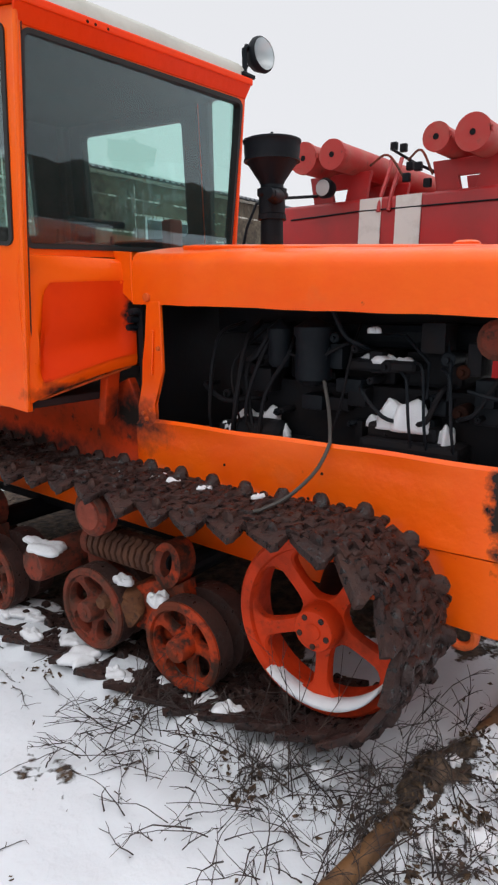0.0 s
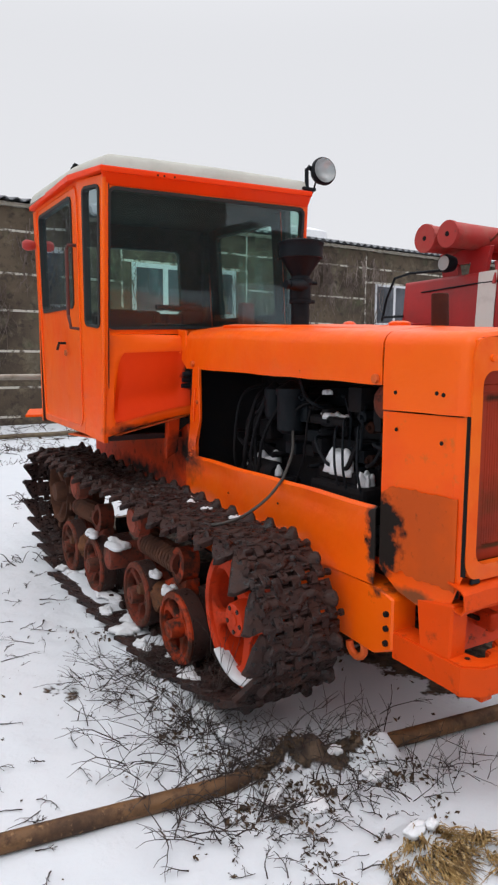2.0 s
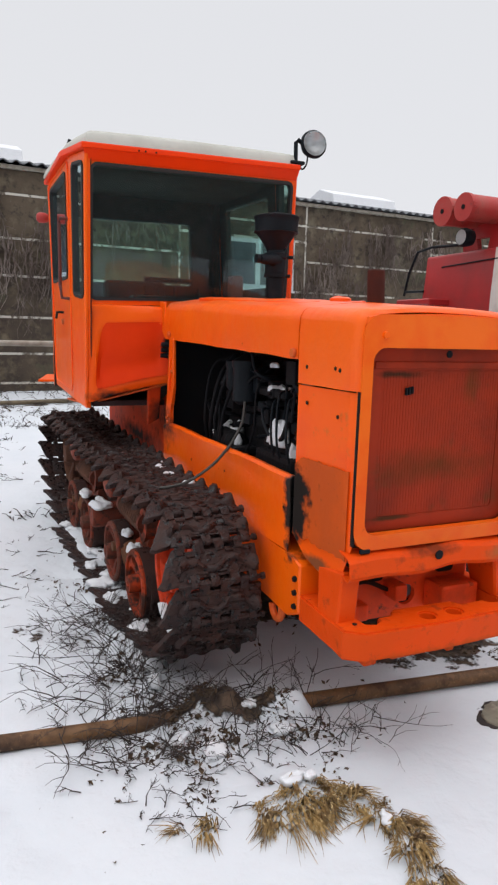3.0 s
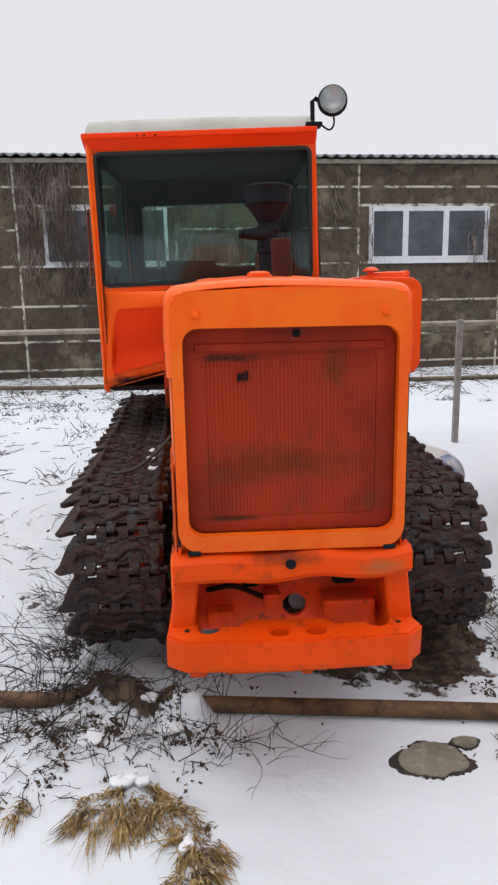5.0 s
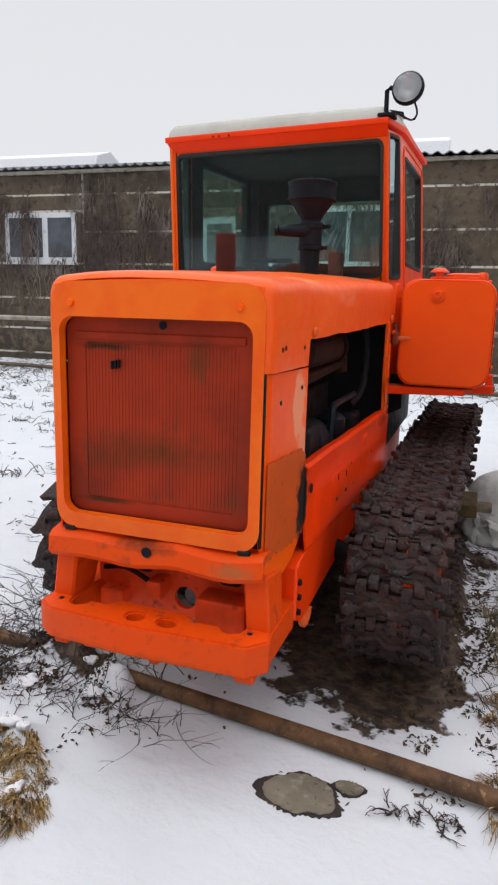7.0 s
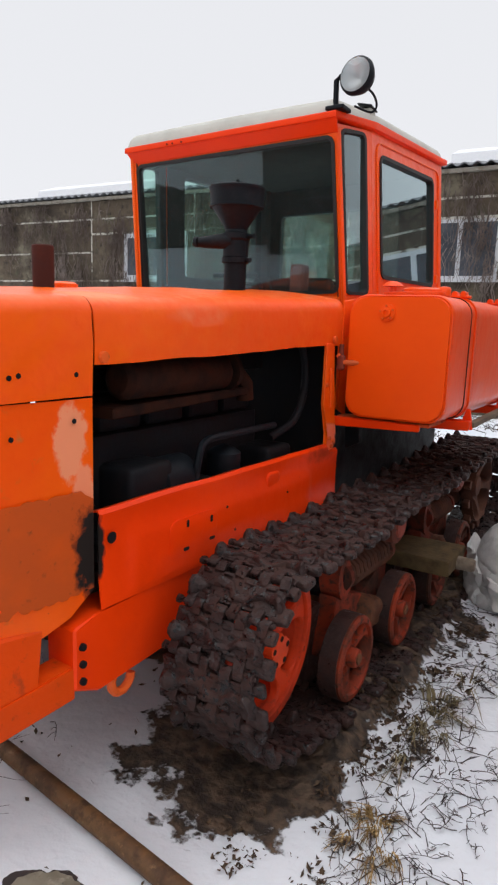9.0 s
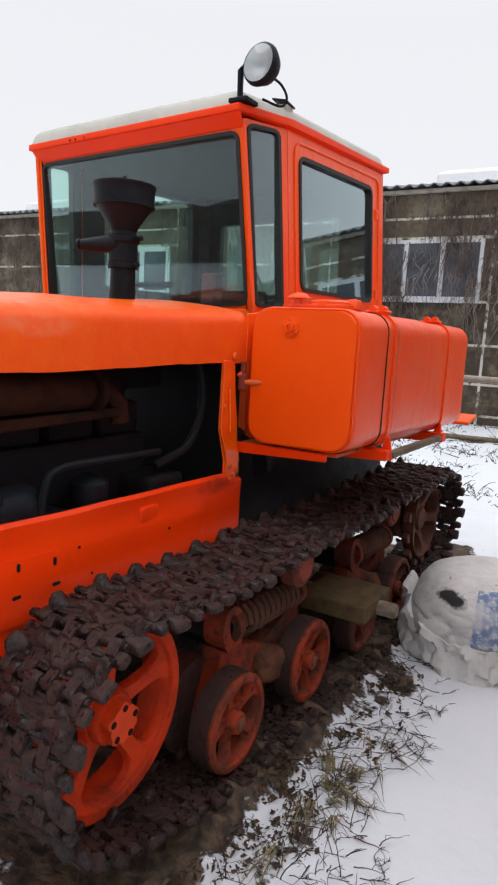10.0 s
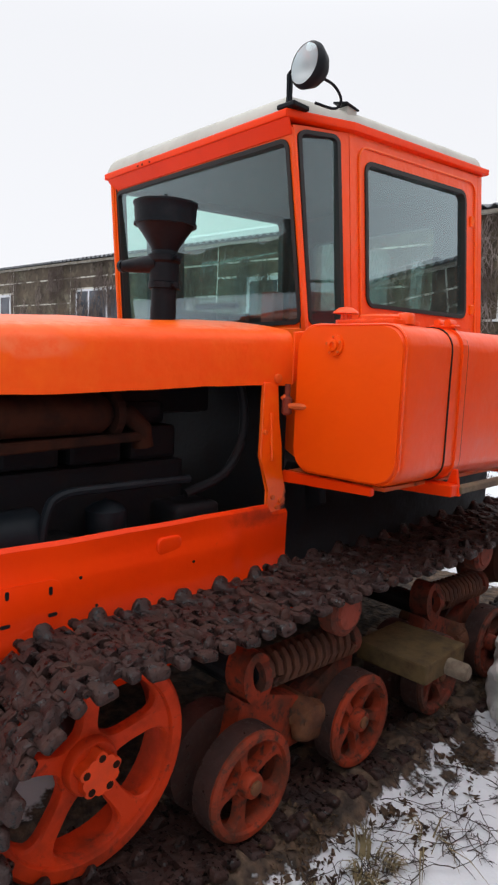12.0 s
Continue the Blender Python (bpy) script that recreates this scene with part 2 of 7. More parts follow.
CONCRETE = mat("weathered_wall_panel", (0.105, 0.078, 0.052), 0.95, 0, ((0.45, (0.050, 0.036, 0.026), 0.40, 0.60, None), (0.9, (0.19, 0.165, 0.115), 0.55, 0.68, None), (2.6, (0.150, 0.122, 0.080), 0.52, 0.70, None), (6, (0.036, 0.026, 0.020), 0.52, 0.68, None), (1.6, (0.085, 0.090, 0.050), 0.60, 0.74, None), (30, (0.15, 0.14, 0.11), 0.64, 0.74, None)), ((20, 0.006),))
MORTAR = mat("pale_lime_joint", (0.60, 0.57, 0.50), 0.95, 0, ((1.3, (0.10, 0.08, 0.06), 0.52, 0.58, None), (6, (0.14, 0.115, 0.09), 0.53, 0.60, None)), ((30, 0.004),))
SLATE = mat("grey_corrugated_sheet", (0.17, 0.18, 0.19), 0.85, 0, ((4, (0.10, 0.10, 0.11), 0.45, 0.7, None),), ((30, 0.003),))
FRAME_WHITE = mat("white_window_frame", (0.62, 0.63, 0.66), 0.5, 0, ((6, (0.4, 0.4, 0.41), 0.55, 0.75, None),))
RAIL_WOOD = mat("pale_weathered_rail", (0.34, 0.31, 0.26), 0.85, 0, ((7, (0.20, 0.17, 0.13), 0.45, 0.68, None),), ((50, 0.003),), 0, 0.2)
OLD_WOOD = mat("weathered_wood", (0.15, 0.115, 0.07), 0.85, 0, ((12, (0.085, 0.06, 0.04), 0.42, 0.66, None),), ((50, 0.003),))
GREY_POST = mat("grey_iron_post", (0.30, 0.29, 0.28), 0.7, 0.2, ((9, (0.18, 0.15, 0.13), 0.48, 0.7, None),), ((40, 0.001),))
RUST_PIPE = mat("rusty_ochre_pipe", (0.14, 0.066, 0.022), 0.6, 0.1, ((3.2, (0.045, 0.022, 0.012), 0.46, 0.60, 0.85), (14, (0.06, 0.028, 0.013), 0.52, 0.66, 0.85), (34, (0.26, 0.15, 0.07), 0.60, 0.72, None)), ((40, 0.003),))
STONE = mat("wet_grey_slab", (0.21, 0.185, 0.135), 0.6, 0, ((5, (0.13, 0.112, 0.080), 0.4, 0.62, 0.45), (22, (0.29, 0.26, 0.20), 0.55, 0.7, None), (48, (0.05, 0.042, 0.035), 0.60, 0.68, None)), ((25, 0.006),))
HAY = mat("pale_greenish_grass", (0.22, 0.175, 0.09), 0.9, 0, ((9, (0.08, 0.062, 0.033), 0.42, 0.64, None),))
STRAW = mat("dry_yellow_grass", (0.25, 0.150, 0.048), 0.9, 0, ((9, (0.075, 0.040, 0.015), 0.42, 0.60, None), (60, (0.56, 0.40, 0.19), 0.52, 0.64, None)))
TWIG = mat("dark_dry_twigs", (0.030, 0.021, 0.019), 0.9, 0, ((20, (0.075, 0.050, 0.038), 0.5, 0.7, None),))
VINE = mat("dry_grey_vines", (0.105, 0.076, 0.064), 0.95, 0, ((0.8, (0.28, 0.225, 0.20), 0.50, 0.62, None), (5, (0.17, 0.135, 0.118), 0.45, 0.68, None)))
SACK = mat("dirty_white_sack", (0.60, 0.59, 0.57), 0.7, 0, ((6, (0.46, 0.44, 0.42), 0.5, 0.72, None), (13, (0.06, 0.055, 0.055), 0.66, 0.70, None)), ((4, 0.02), (15, 0.008), (120, 0.001)), 0, 0.4, (((1.34, 2.98, 0.32), (0.10, 0.22, 0.045), (0.022, 0.020, 0.020), 0.05),))
BLUE_PRINT = mat("faded_blue_print", (0.15, 0.21, 0.36), 0.8, 0, ((7, (0.45, 0.47, 0.50), 0.46, 0.60, None), (28, (0.55, 0.55, 0.54), 0.52, 0.62, None)))
CHROME = mat("dull_lamp_reflector", (0.55, 0.55, 0.55), 0.42, 0.9, (), ((60, 0.002),))
MUDDY_GREY = mat("dried_grey_mud", (0.19, 0.155, 0.115), 0.9, 0, ((14, (0.10, 0.075, 0.055), 0.45, 0.66, None),), ((40, 0.003),), 0, 0.2)
DULL_STEEL = mat("dull_bluish_steel", (0.16, 0.19, 0.21), 0.6, 0, ((15, (0.09, 0.10, 0.11), 0.45, 0.66, None),))
HANDLE = mat("dark_red_iron", (0.10, 0.03, 0.025), 0.6, 0.1)
CABLE = mat("grey_cable", (0.05, 0.045, 0.04), 0.7)
PANE_GREY = mat("dull_window_glass", (0.045, 0.050, 0.060), 0.25, 0, ((1.2, (0.085, 0.092, 0.11), 0.4, 0.6, None),), (), 0, 0.35)


def glass(name, tint, gloss=0.05, dust=0.0):
    m = bpy.data.materials.new(name)
    m.use_nodes = True
    n, l = m.node_tree.nodes, m.node_tree.links
    n.clear()
    clear, shine, mix, face, power, curve, out = (n.new("ShaderNode" + k) for k in ("BsdfTransparent", "BsdfGlossy", "MixShader", "LayerWeight", "Math", "MapRange", "OutputMaterial"))
    clear.inputs["Color"].default_value = (*tint, 1)
    shine.inputs["Roughness"].default_value, shine.inputs["Color"].default_value = 0.015, (0.80, 0.96, 1.0, 1)
    face.inputs["Blend"].default_value = 0.5
    power.operation, power.inputs[1].default_value = "POWER", 2.0
    curve.inputs["To Min"].default_value, curve.inputs["To Max"].default_value = gloss, 1.0
    l.new(face.outputs["Facing"], power.inputs[0])
    l.new(power.outputs[0], curve.inputs["Value"])
    l.new(curve.outputs["Result"], mix.inputs[0])
    l.new(clear.outputs[0], mix.inputs[1])
    l.new(shine.outputs[0], mix.inputs[2])
    film, veil, smear, amount = (n.new("ShaderNode" + k) for k in ("BsdfDiffuse", "MixShader", "TexNoise", "MapRange"))
    film.inputs["Color"].default_value = (0.52, 0.70, 0.72, 1)
    smear.inputs["Scale"].default_value, smear.inputs["Detail"].default_value = 3.5, 6
    amount.inputs["To Min"].default_value, amount.inputs["To Max"].default_value = dust * 0.6, dust * 1.5
    l.new(n.new("ShaderNodeNewGeometry").outputs["Position"], smear.inputs["Vector"])
    l.new(smear.outputs["Fac"], amount.inputs["Value"])
    l.new(amount.outputs["Result"], veil.inputs[0])
    l.new(mix.outputs[0], veil.inputs[1])
    l.new(film.outputs[0], veil.inputs[2])
    l.new(veil.outputs[0], out.inputs["Surface"])
    return m


CAB_GLASS = glass("greenish_cab_glass", (0.74, 0.95, 0.89), 0.085, 0.016)
SCREEN_GLASS = glass("greenish_windscreen_glass", (0.74, 0.95, 0.89), 0.042, 0.018)
LENS = glass("lamp_lens", (0.9, 0.9, 0.9), 0.06)

# ---------------------------------------------------------------- mesh tools


def part(name, bm, material, parent, label="", smooth=False):
    me = bpy.data.meshes.new(name)
    bmesh.ops.recalc_face_normals(bm, faces=bm.faces)
    bm.to_mesh(me)
    bm.free()
    me.materials.append(material)
    if smooth:
        me.shade_smooth()
        if smooth != "soft":
            me.set_sharp_from_angle(angle=radians(38))
    ob = new(name, me)
    if parent:
        ob.parent = parent
    if label:
        ob["label"] = label
    return ob


def thing(name, bm, material, label, category, group="", kind="", smooth=False):
    return tagged(part(name, bm, material, None, "", smooth), label, category, group, kind)


def group_thing(name, at, label, category, group="", kind=""):
    ob = new(name)
    ob.location = at
    return tagged(ob, label, category, group, kind)


def B():
    return bmesh.new()


def add(bm, verts, faces):
    v = [bm.verts.new(p) for p in verts]
    for f in faces:
        try:
            bm.faces.new([v[i] for i in f])
        except ValueError:
            pass
    return v


def box(bm, x0, x1, y0, y1, z0, z1, bevel=0.0, seg=1):
    v = add(bm, [(x, y, z) for x in (x0, x1) for y in (y0, y1) for z in (z0, z1)],
            [(0, 1, 3, 2), (4, 6, 7, 5), (0, 4, 5, 1), (2, 3, 7, 6), (0, 2, 6, 4), (1, 5, 7, 3)])
    if bevel:
        edges = list({e for p in v for e in p.link_edges})
        bmesh.ops.bevel(bm, geom=edges, offset=bevel, segments=seg, profile=0.6, affect="EDGES")
    return bm


def prism(bm, pts, d, bevel=0.0, seg=1):
    """A flat outline in space, thickened by the vector d."""
    n = len(pts)
    d = Vector(d)
    v = add(bm, [Vector(p) for p in pts] + [Vector(p) + d for p in pts],
            [tuple(range(n)), tuple(range(2 * n - 1, n - 1, -1))] + [(i, (i + 1) % n, n + (i + 1) % n, n + i) for i in range(n)])
    if bevel:
        edges = list({e for p in v for e in p.link_edges})
        bmesh.ops.bevel(bm, geom=edges, offset=bevel, segments=seg, profile=0.6, affect="EDGES")
    return bm


def rrect(u0, u1, v0, v1, r, n=4):
    out = []
    for cu, cv, a in ((u1 - r, v1 - r, 0), (u0 + r, v1 - r, 90), (u0 + r, v0 + r, 180), (u1 - r, v0 + r, 270)):
        for i in range(n + 1):
            t = radians(a + 90 * i / n)
            out.append((cu + r * math.cos(t), cv + r * math.sin(t)))
    return out


def ring(bm, outer, inner, d):
    """A plate between two outlines with as many points each, thickened by d."""
    n, d = len(outer), Vector(d)
    a = [Vector(p) for p in outer]
    b = [Vector(p) for p in inner]
    add(bm, a + b + [p + d for p in a] + [p + d for p in b],
        [f for i in range(n) for j in ((i + 1) % n,) for f in
         ((i, j, n + j, n + i), (2 * n + i, 3 * n + i, 3 * n + j, 2 * n + j), (i, 2 * n + i, 2 * n + j, j), (n + i, n + j, 3 * n + j, 3 * n + i))])
    return bm


def lathe(bm, profile, centre, axis="x", n=28, closed=False, caps=True):
    """Profile points (along the axis, radius), turned round the axis through centre."""
    c = Vector(centre)
    m = len(profile)
    verts = []
    for a, r in profile:
        for i in range(n):
            t = 2 * math.pi * i / n
            p, q = r * math.cos(t), r * math.sin(t)
            verts.append(c + Vector({"x": (a, p, q), "y": (p, a, q), "z": (p, q, a)}[axis]))
    faces = [(k * n + i, k * n + (i + 1) % n, (k + 1) * n + (i + 1) % n, (k + 1) * n + i) for k in range(m - 1) for i in range(n)]
    if closed:
        faces += [((m - 1) * n + i, (m - 1) * n + (i + 1) % n, (i + 1) % n, i) for i in range(n)]
    elif caps:
        faces += [tuple(range(n)), tuple(range(m * n - 1, (m - 1) * n - 1, -1))]
    add(bm, verts, faces)
    return bm


def rod(bm, pts, r, n=8, r1=None, caps=True):
    """A round bar along points."""
    pts = [Vector(p) for p in pts]
    r1 = r if r1 is None else r1
    verts, m = [], len(pts)
    up = Vector((0.13, 0.21, 0.97))
    for k, p in enumerate(pts):
        t = (pts[min(k + 1, m - 1)] - pts[max(k - 1, 0)]).normalized()
        if abs(t.dot(up)) > 0.98:
            up = Vector((0.97, 0.1, 0.2))
        a = t.cross(up).normalized()
        b = t.cross(a)
        rr = r + (r1 - r) * k / max(m - 1, 1)
        verts += [p + rr * (math.cos(2 * math.pi * i / n) * a + math.sin(2 * math.pi * i / n) * b) for i in range(n)]
    faces = [(k * n + i, k * n + (i + 1) % n, (k + 1) * n + (i + 1) % n, (k + 1) * n + i) for k in range(m - 1) for i in range(n)]
    if caps:
        faces += [tuple(range(n)), tuple(range(m * n - 1, (m - 1) * n - 1, -1))]
    add(bm, verts, faces)
    return bm


def lerp(a, b, t):
    return a + (b - a) * t


def bil(c, u, v):
    """A point of the patch with corners c = (bottom start, bottom end, top end, top start)."""
    p = [Vector(q) for q in c]
    return p[0].lerp(p[1], u).lerp(p[3].lerp(p[2], u), v)


# ---------------------------------------------------------------- ground


def ground_z(x, y):
    t = min(max((y - 2.5) / 3.4, 0.0), 1.0)
    z = -0.088 + 0.15 * t * t * (3 - 2 * t)
    z += 0.016 * noise.noise(Vector((x * 0.9, y * 0.9, 3.1))) + 0.009 * noise.noise(Vector((x * 3.1, y * 3.1, 7.7)))
    # churned rows along the two tracks
    for xm, hw, lift, y0, y1 in ((-0.80, 0.23, 0.056, 1.3, 3.6), (-0.80, 0.26, 0.045, 0.85, 1.15), (0.84, 0.26, 0.052, 1.25, 3.9)):
        d = math.hypot(max(0, abs(x - xm) - hw * 0.55) / (hw * 0.5), max(0, y0 - y, y - y1) / 0.35)
        if d < 1:
            z += (1 - d * d * (3 - 2 * d)) * (lift + 0.034 * noise.noise(Vector((x * 7, y * 7, 1.3))) + (0.012 * math.sin(2 * math.pi * y / 0.1755 + 2 * math.sin(9 * x)) if xm > 0 else 0))
    # soil and snow heaps over the pipe, before the right track
    for cx_, cy_, rx, ry, hh in ((-0.60, 0.50, 0.30, 0.14, 0.105), (-0.42, 0.42, 0.14, 0.13, 0.085), (-0.82, 0.53, 0.28, 0.12, 0.09), (-0.36, 0.36, 0.10, 0.12, 0.06), (-0.42, -0.13, 0.12, 0.13, 0.045), (-0.62, -0.03, 0.2, 0.11, 0.05), (-0.36, -0.40, 0.07, 0.24, 0.035), (1.3, 1.2, 0.25, 0.5, 0.03)):
        d = math.hypot((x - cx_) / rx, (y - cy_) / ry)
        if d < 1:
            z += hh * (1 - d * d) ** 2 * (1 + 0.7 * noise.noise(Vector((x * 9, y * 9, 5.5))))
    if max(abs(x), abs(y - 2)) < 6:
        z += 0.010 * noise.noise(Vector((x * 8, y * 8, 2.2))) * max(0, noise.noise(Vector((x * 1.1, y * 1.1, 9.2))) + 0.25) * 2
    return z


def axis_lines(lo, hi, step, far):
    a = [lo + step * i for i in range(int((hi - lo) / step) + 1)]
    s, p = step, a[-1]
    while p < far:
        s *= 1.25
        p += s
        a.append(p)
    s, p = step, a[0]
    while p > -far:
        s *= 1.25
        p -= s
        a.insert(0, p)
    return a


def mud_shade_amount(x, y):
    """Bare soil and litter: along the left track and round the roots before the right track; under the machine soil
    stands in for its shade.
    """
    m = 0.0
    m = max(m, 1.15 - math.hypot(max(0, abs(x - 0.84) - 0.11) / 0.18, max(0, abs(y - 2.85) - 1.9) / 0.25))
    # soil before the left track, widened inwards to darken the shade behind the beam
    m = max(m, 1.3 - math.hypot((x - 0.60) / 0.52, (y - 1.08) / 0.60))
    # under the machine: soil put in to darken the shaded ground
    m = max(m, 1.1 - math.hypot(max(0, abs(x - 0.05) - 0.45) / 0.3, max(0, abs(y - 3.0) - 1.45) / 0.4))
    m = max(m, 0.40 - math.hypot((x - 1.25) / 0.5, (y - 1.35) / 0.9))
    m = max(m, 0.70 - math.hypot((x - 1.15) / 0.35, (y - 2.6) / 0.8))
    m = max(m, 0.98 - math.hypot((x + 0.70) / 0.46, (y - 0.415 + 0.135 * x) / 0.13))
    m = max(m, 0.62 - math.hypot((x + 0.72) / 0.40, (y - 0.72) / 0.22))
    m = max(m, 0.42 - math.hypot((x + 1.35) / 0.5, (y - 1.6) / 1.6))
    m = max(m, 0.72 - abs(y - 14.0) / 0.7 if y > 11 else 0)
    m = max(m, 0.42 - abs(y - 11.5) / 2.0 if y > 8 else 0)
    return min(max(m, 0.0), 1.2)


def build_ground():
    xs, ys = axis_lines(-3.2, 3.2, 0.03, 260), axis_lines(-2.6, 5.0, 0.03, 260)
    nx, ny = len(xs), len(ys)
    verts, mud = [], []
    for y in ys:
        for x in xs:
            m = mud_shade_amount(x, y)
            far = max(abs(x), abs(y)) > 14
            verts.append((x, y, ground_z(x, y) if not far else ground_z(min(max(x, -14), 14), min(max(y, -14), 14))))
            mud.append(m)
    faces = [(j * nx + i, j * nx + i + 1, (j + 1) * nx + i + 1, (j + 1) * nx + i) for j in range(ny - 1) for i in range(nx - 1)]
    me = bpy.data.meshes.new("ground")
    me.from_pydata(verts, [], faces)
    me.attributes.new("soil", "FLOAT", "POINT").data.foreach_set("value", mud)
    me.shade_smooth()
    m = mat("snowy_ground", (0.625, 0.645, 0.675), 0.8, 0, ((1.3, (0.585, 0.61, 0.645), 0.4, 0.7, None),), ((3, 0.03), (9, 0.010), (22, 0.004), (70, 0.0007)), 0, 0.3)
    n, l = m.node_tree.nodes, m.node_tree.links
    b = n["Principled BSDF"]
    pos = n.new("ShaderNodeNewGeometry").outputs["Position"]
    at = n.new("ShaderNodeAttribute")
    at.attribute_name = "soil"
    big, fine, soil = n.new("ShaderNodeTexNoise"), n.new("ShaderNodeTexNoise"), n.new("ShaderNodeTexNoise")
    for tex, s, d in ((big, 4.5, 8), (fine, 30, 6), (soil, 18, 8)):
        tex.inputs["Scale"].default_value, tex.inputs["Detail"].default_value = s, d
        l.new(pos, tex.inputs["Vector"])
    s1 = n.new("ShaderNodeMath")
    s1.operation = "MULTIPLY_ADD"
    s1.inputs[1].default_value = 1.5
    l.new(big.outputs["Fac"], s1.inputs[0])
    l.new(at.outputs["Fac"], s1.inputs[2])
    s2 = n.new("ShaderNodeMath")
    s2.operation = "MULTIPLY_ADD"
    s2.inputs[1].default_value = 0.5
    l.new(fine.outputs["Fac"], s2.inputs[0])
    l.new(s1.outputs[0], s2.inputs[2])
    edge = n.new("ShaderNodeMapRange")
    edge.inputs["From Min"].default_value, edge.inputs["From Max"].default_value = 1.42, 1.50
    l.new(s2.outputs[0], edge.inputs["Value"])
    earth = n.new("ShaderNodeMix")
    earth.data_type = "RGBA"
    earth.inputs["A"].default_value, earth.inputs["B"].default_value = (0.030, 0.021, 0.016, 1), (0.115, 0.076, 0.050, 1)
    er = n.new("ShaderNodeMapRange")
    er.inputs["From Min"].default_value, er.inputs["From Max"].default_value = 0.4, 0.65
    l.new(soil.outputs["Fac"], er.inputs["Value"])
    l.new(er.outputs["Result"], earth.inputs["Factor"])
    mix = n.new("ShaderNodeMix")
    mix.data_type = "RGBA"
    l.new(edge.outputs["Result"], mix.inputs["Factor"])
    l.new(b.inputs["Base Color"].links[0].from_socket, mix.inputs["A"])
    l.new(earth.outputs["Result"], mix.inputs["B"])
    l.new(mix.outputs["Result"], b.inputs["Base Color"])
    rise = n.new("ShaderNodeMath")
    rise.operation = "MULTIPLY"
    l.new(soil.outputs["Fac"], rise.inputs[0])
    l.new(edge.outputs["Result"], rise.inputs[1])
    lumps = n.new("ShaderNodeBump")
    lumps.inputs["Distance"].default_value = 0.03
    l.new(rise.outputs[0], lumps.inputs["Height"])
    l.new(b.inputs["Normal"].links[0].from_socket, lumps.inputs["Normal"])
    l.new(lumps.outputs["Normal"], b.inputs["Normal"])
    me.materials.append(m)
    tagged(new("ground", me), "snow-covered yard with bare dark soil showing", "ground", "", "structure")


build_ground()

# ---------------------------------------------------------------- crawler tractor: x to its left, y to its rear
tractor = group_thing("crawler_tractor", (0, 0, 0), "orange crawler tractor with offset cab, standing in snow", "tractor")


def hood_top(y):
    return 1.690 + 0.0405 * y


def hood_half(y, side):
    """Half width of the hood at y; side -1 is the tractor's right."""
    return 0.400 + 0.050 * y if side < 0 else 0.398 + 0.055 * y


def hood_crown(y):
    return 0.016 + 0.020 * min(max(y, 0.0), 1.3)


def hood_section(y, low, inset=0.0, r=0.055):
    """Outline of the hood across, from the left lower edge over the top to the right lower edge."""
    pts, n = [], 6
    zt, wl_, wr_ = hood_top(y) - inset, hood_half(y, 1) - inset, hood_half(y, -1) - inset
    pts.append((wl_, y, low))
    pts.append((wl_ + 0.004, y, lerp(low, zt, 0.5)))
    for i in range(n + 1):
        t = radians(90 * i / n)
        pts.append((wl_ - r + r * math.cos(t), y, zt - r + r * math.sin(t)))
    for i in range(1, 8):
        u = i / 8
        pts.append((lerp(wl_ - r, -wr_ + r, u), y, zt + hood_crown(y) * math.sin(math.pi * u) ** 0.8))
    for i in range(n + 1):
        t = radians(90 + 90 * i / n)
        pts.append((-wr_ + r + r * math.cos(t), y, zt - r + r * math.sin(t)))
    pts.append((-wr_ - 0.004, y, lerp(low, zt, 0.5)))
    pts.append((-wr_, y, low))
    return pts


def dented(pts, size=0.004):
    """Shallow dents and waves of old sheet metal."""
    out = []
    for p in pts:
        q = Vector(p)
        d = noise.noise_vector(Vector((q.x * 2.3, q.y * 3.1, q.z * 4.2))) * size + noise.noise_vector(q * 9) * size * 0.35
        out.append((q.x + d.x, q.y, q.z + d.z))
    return out


def soft_rod(pts, r, n=7, steps=5):
    """A hose bent smoothly through points."""
    p = [Vector(q) for q in pts]
    p = [p[0] * 2 - p[1]] + p + [p[-1] * 2 - p[-2]]
    out = []
    for k in range(1, len(p) - 2):
        a, b, c, d = p[k - 1:k + 3]
        for i in range(steps):
            t = i / steps
            out.append(0.5 * (2 * b + (c - a) * t + (2 * a - 5 * b + 4 * c - d) * t * t + (3 * b - a - 3 * c + d) * t ** 3))
    return rod(B(), out + [p[-2]], r, n)


def loft(bm, sections, thick=0.006):
    n = len(sections[0])
    verts = [p for s in sections for p in s]
    v = add(bm, verts, [(k * n + i, k * n + i + 1, (k + 1) * n + i + 1, (k + 1) * n + i) for k in range(len(sections) - 1) for i in range(n - 1)])
    bmesh.ops.recalc_face_normals(bm, faces=bm.faces)
    bmesh.ops.solidify(bm, geom=bm.faces[:], thickness=thick)
    return bm


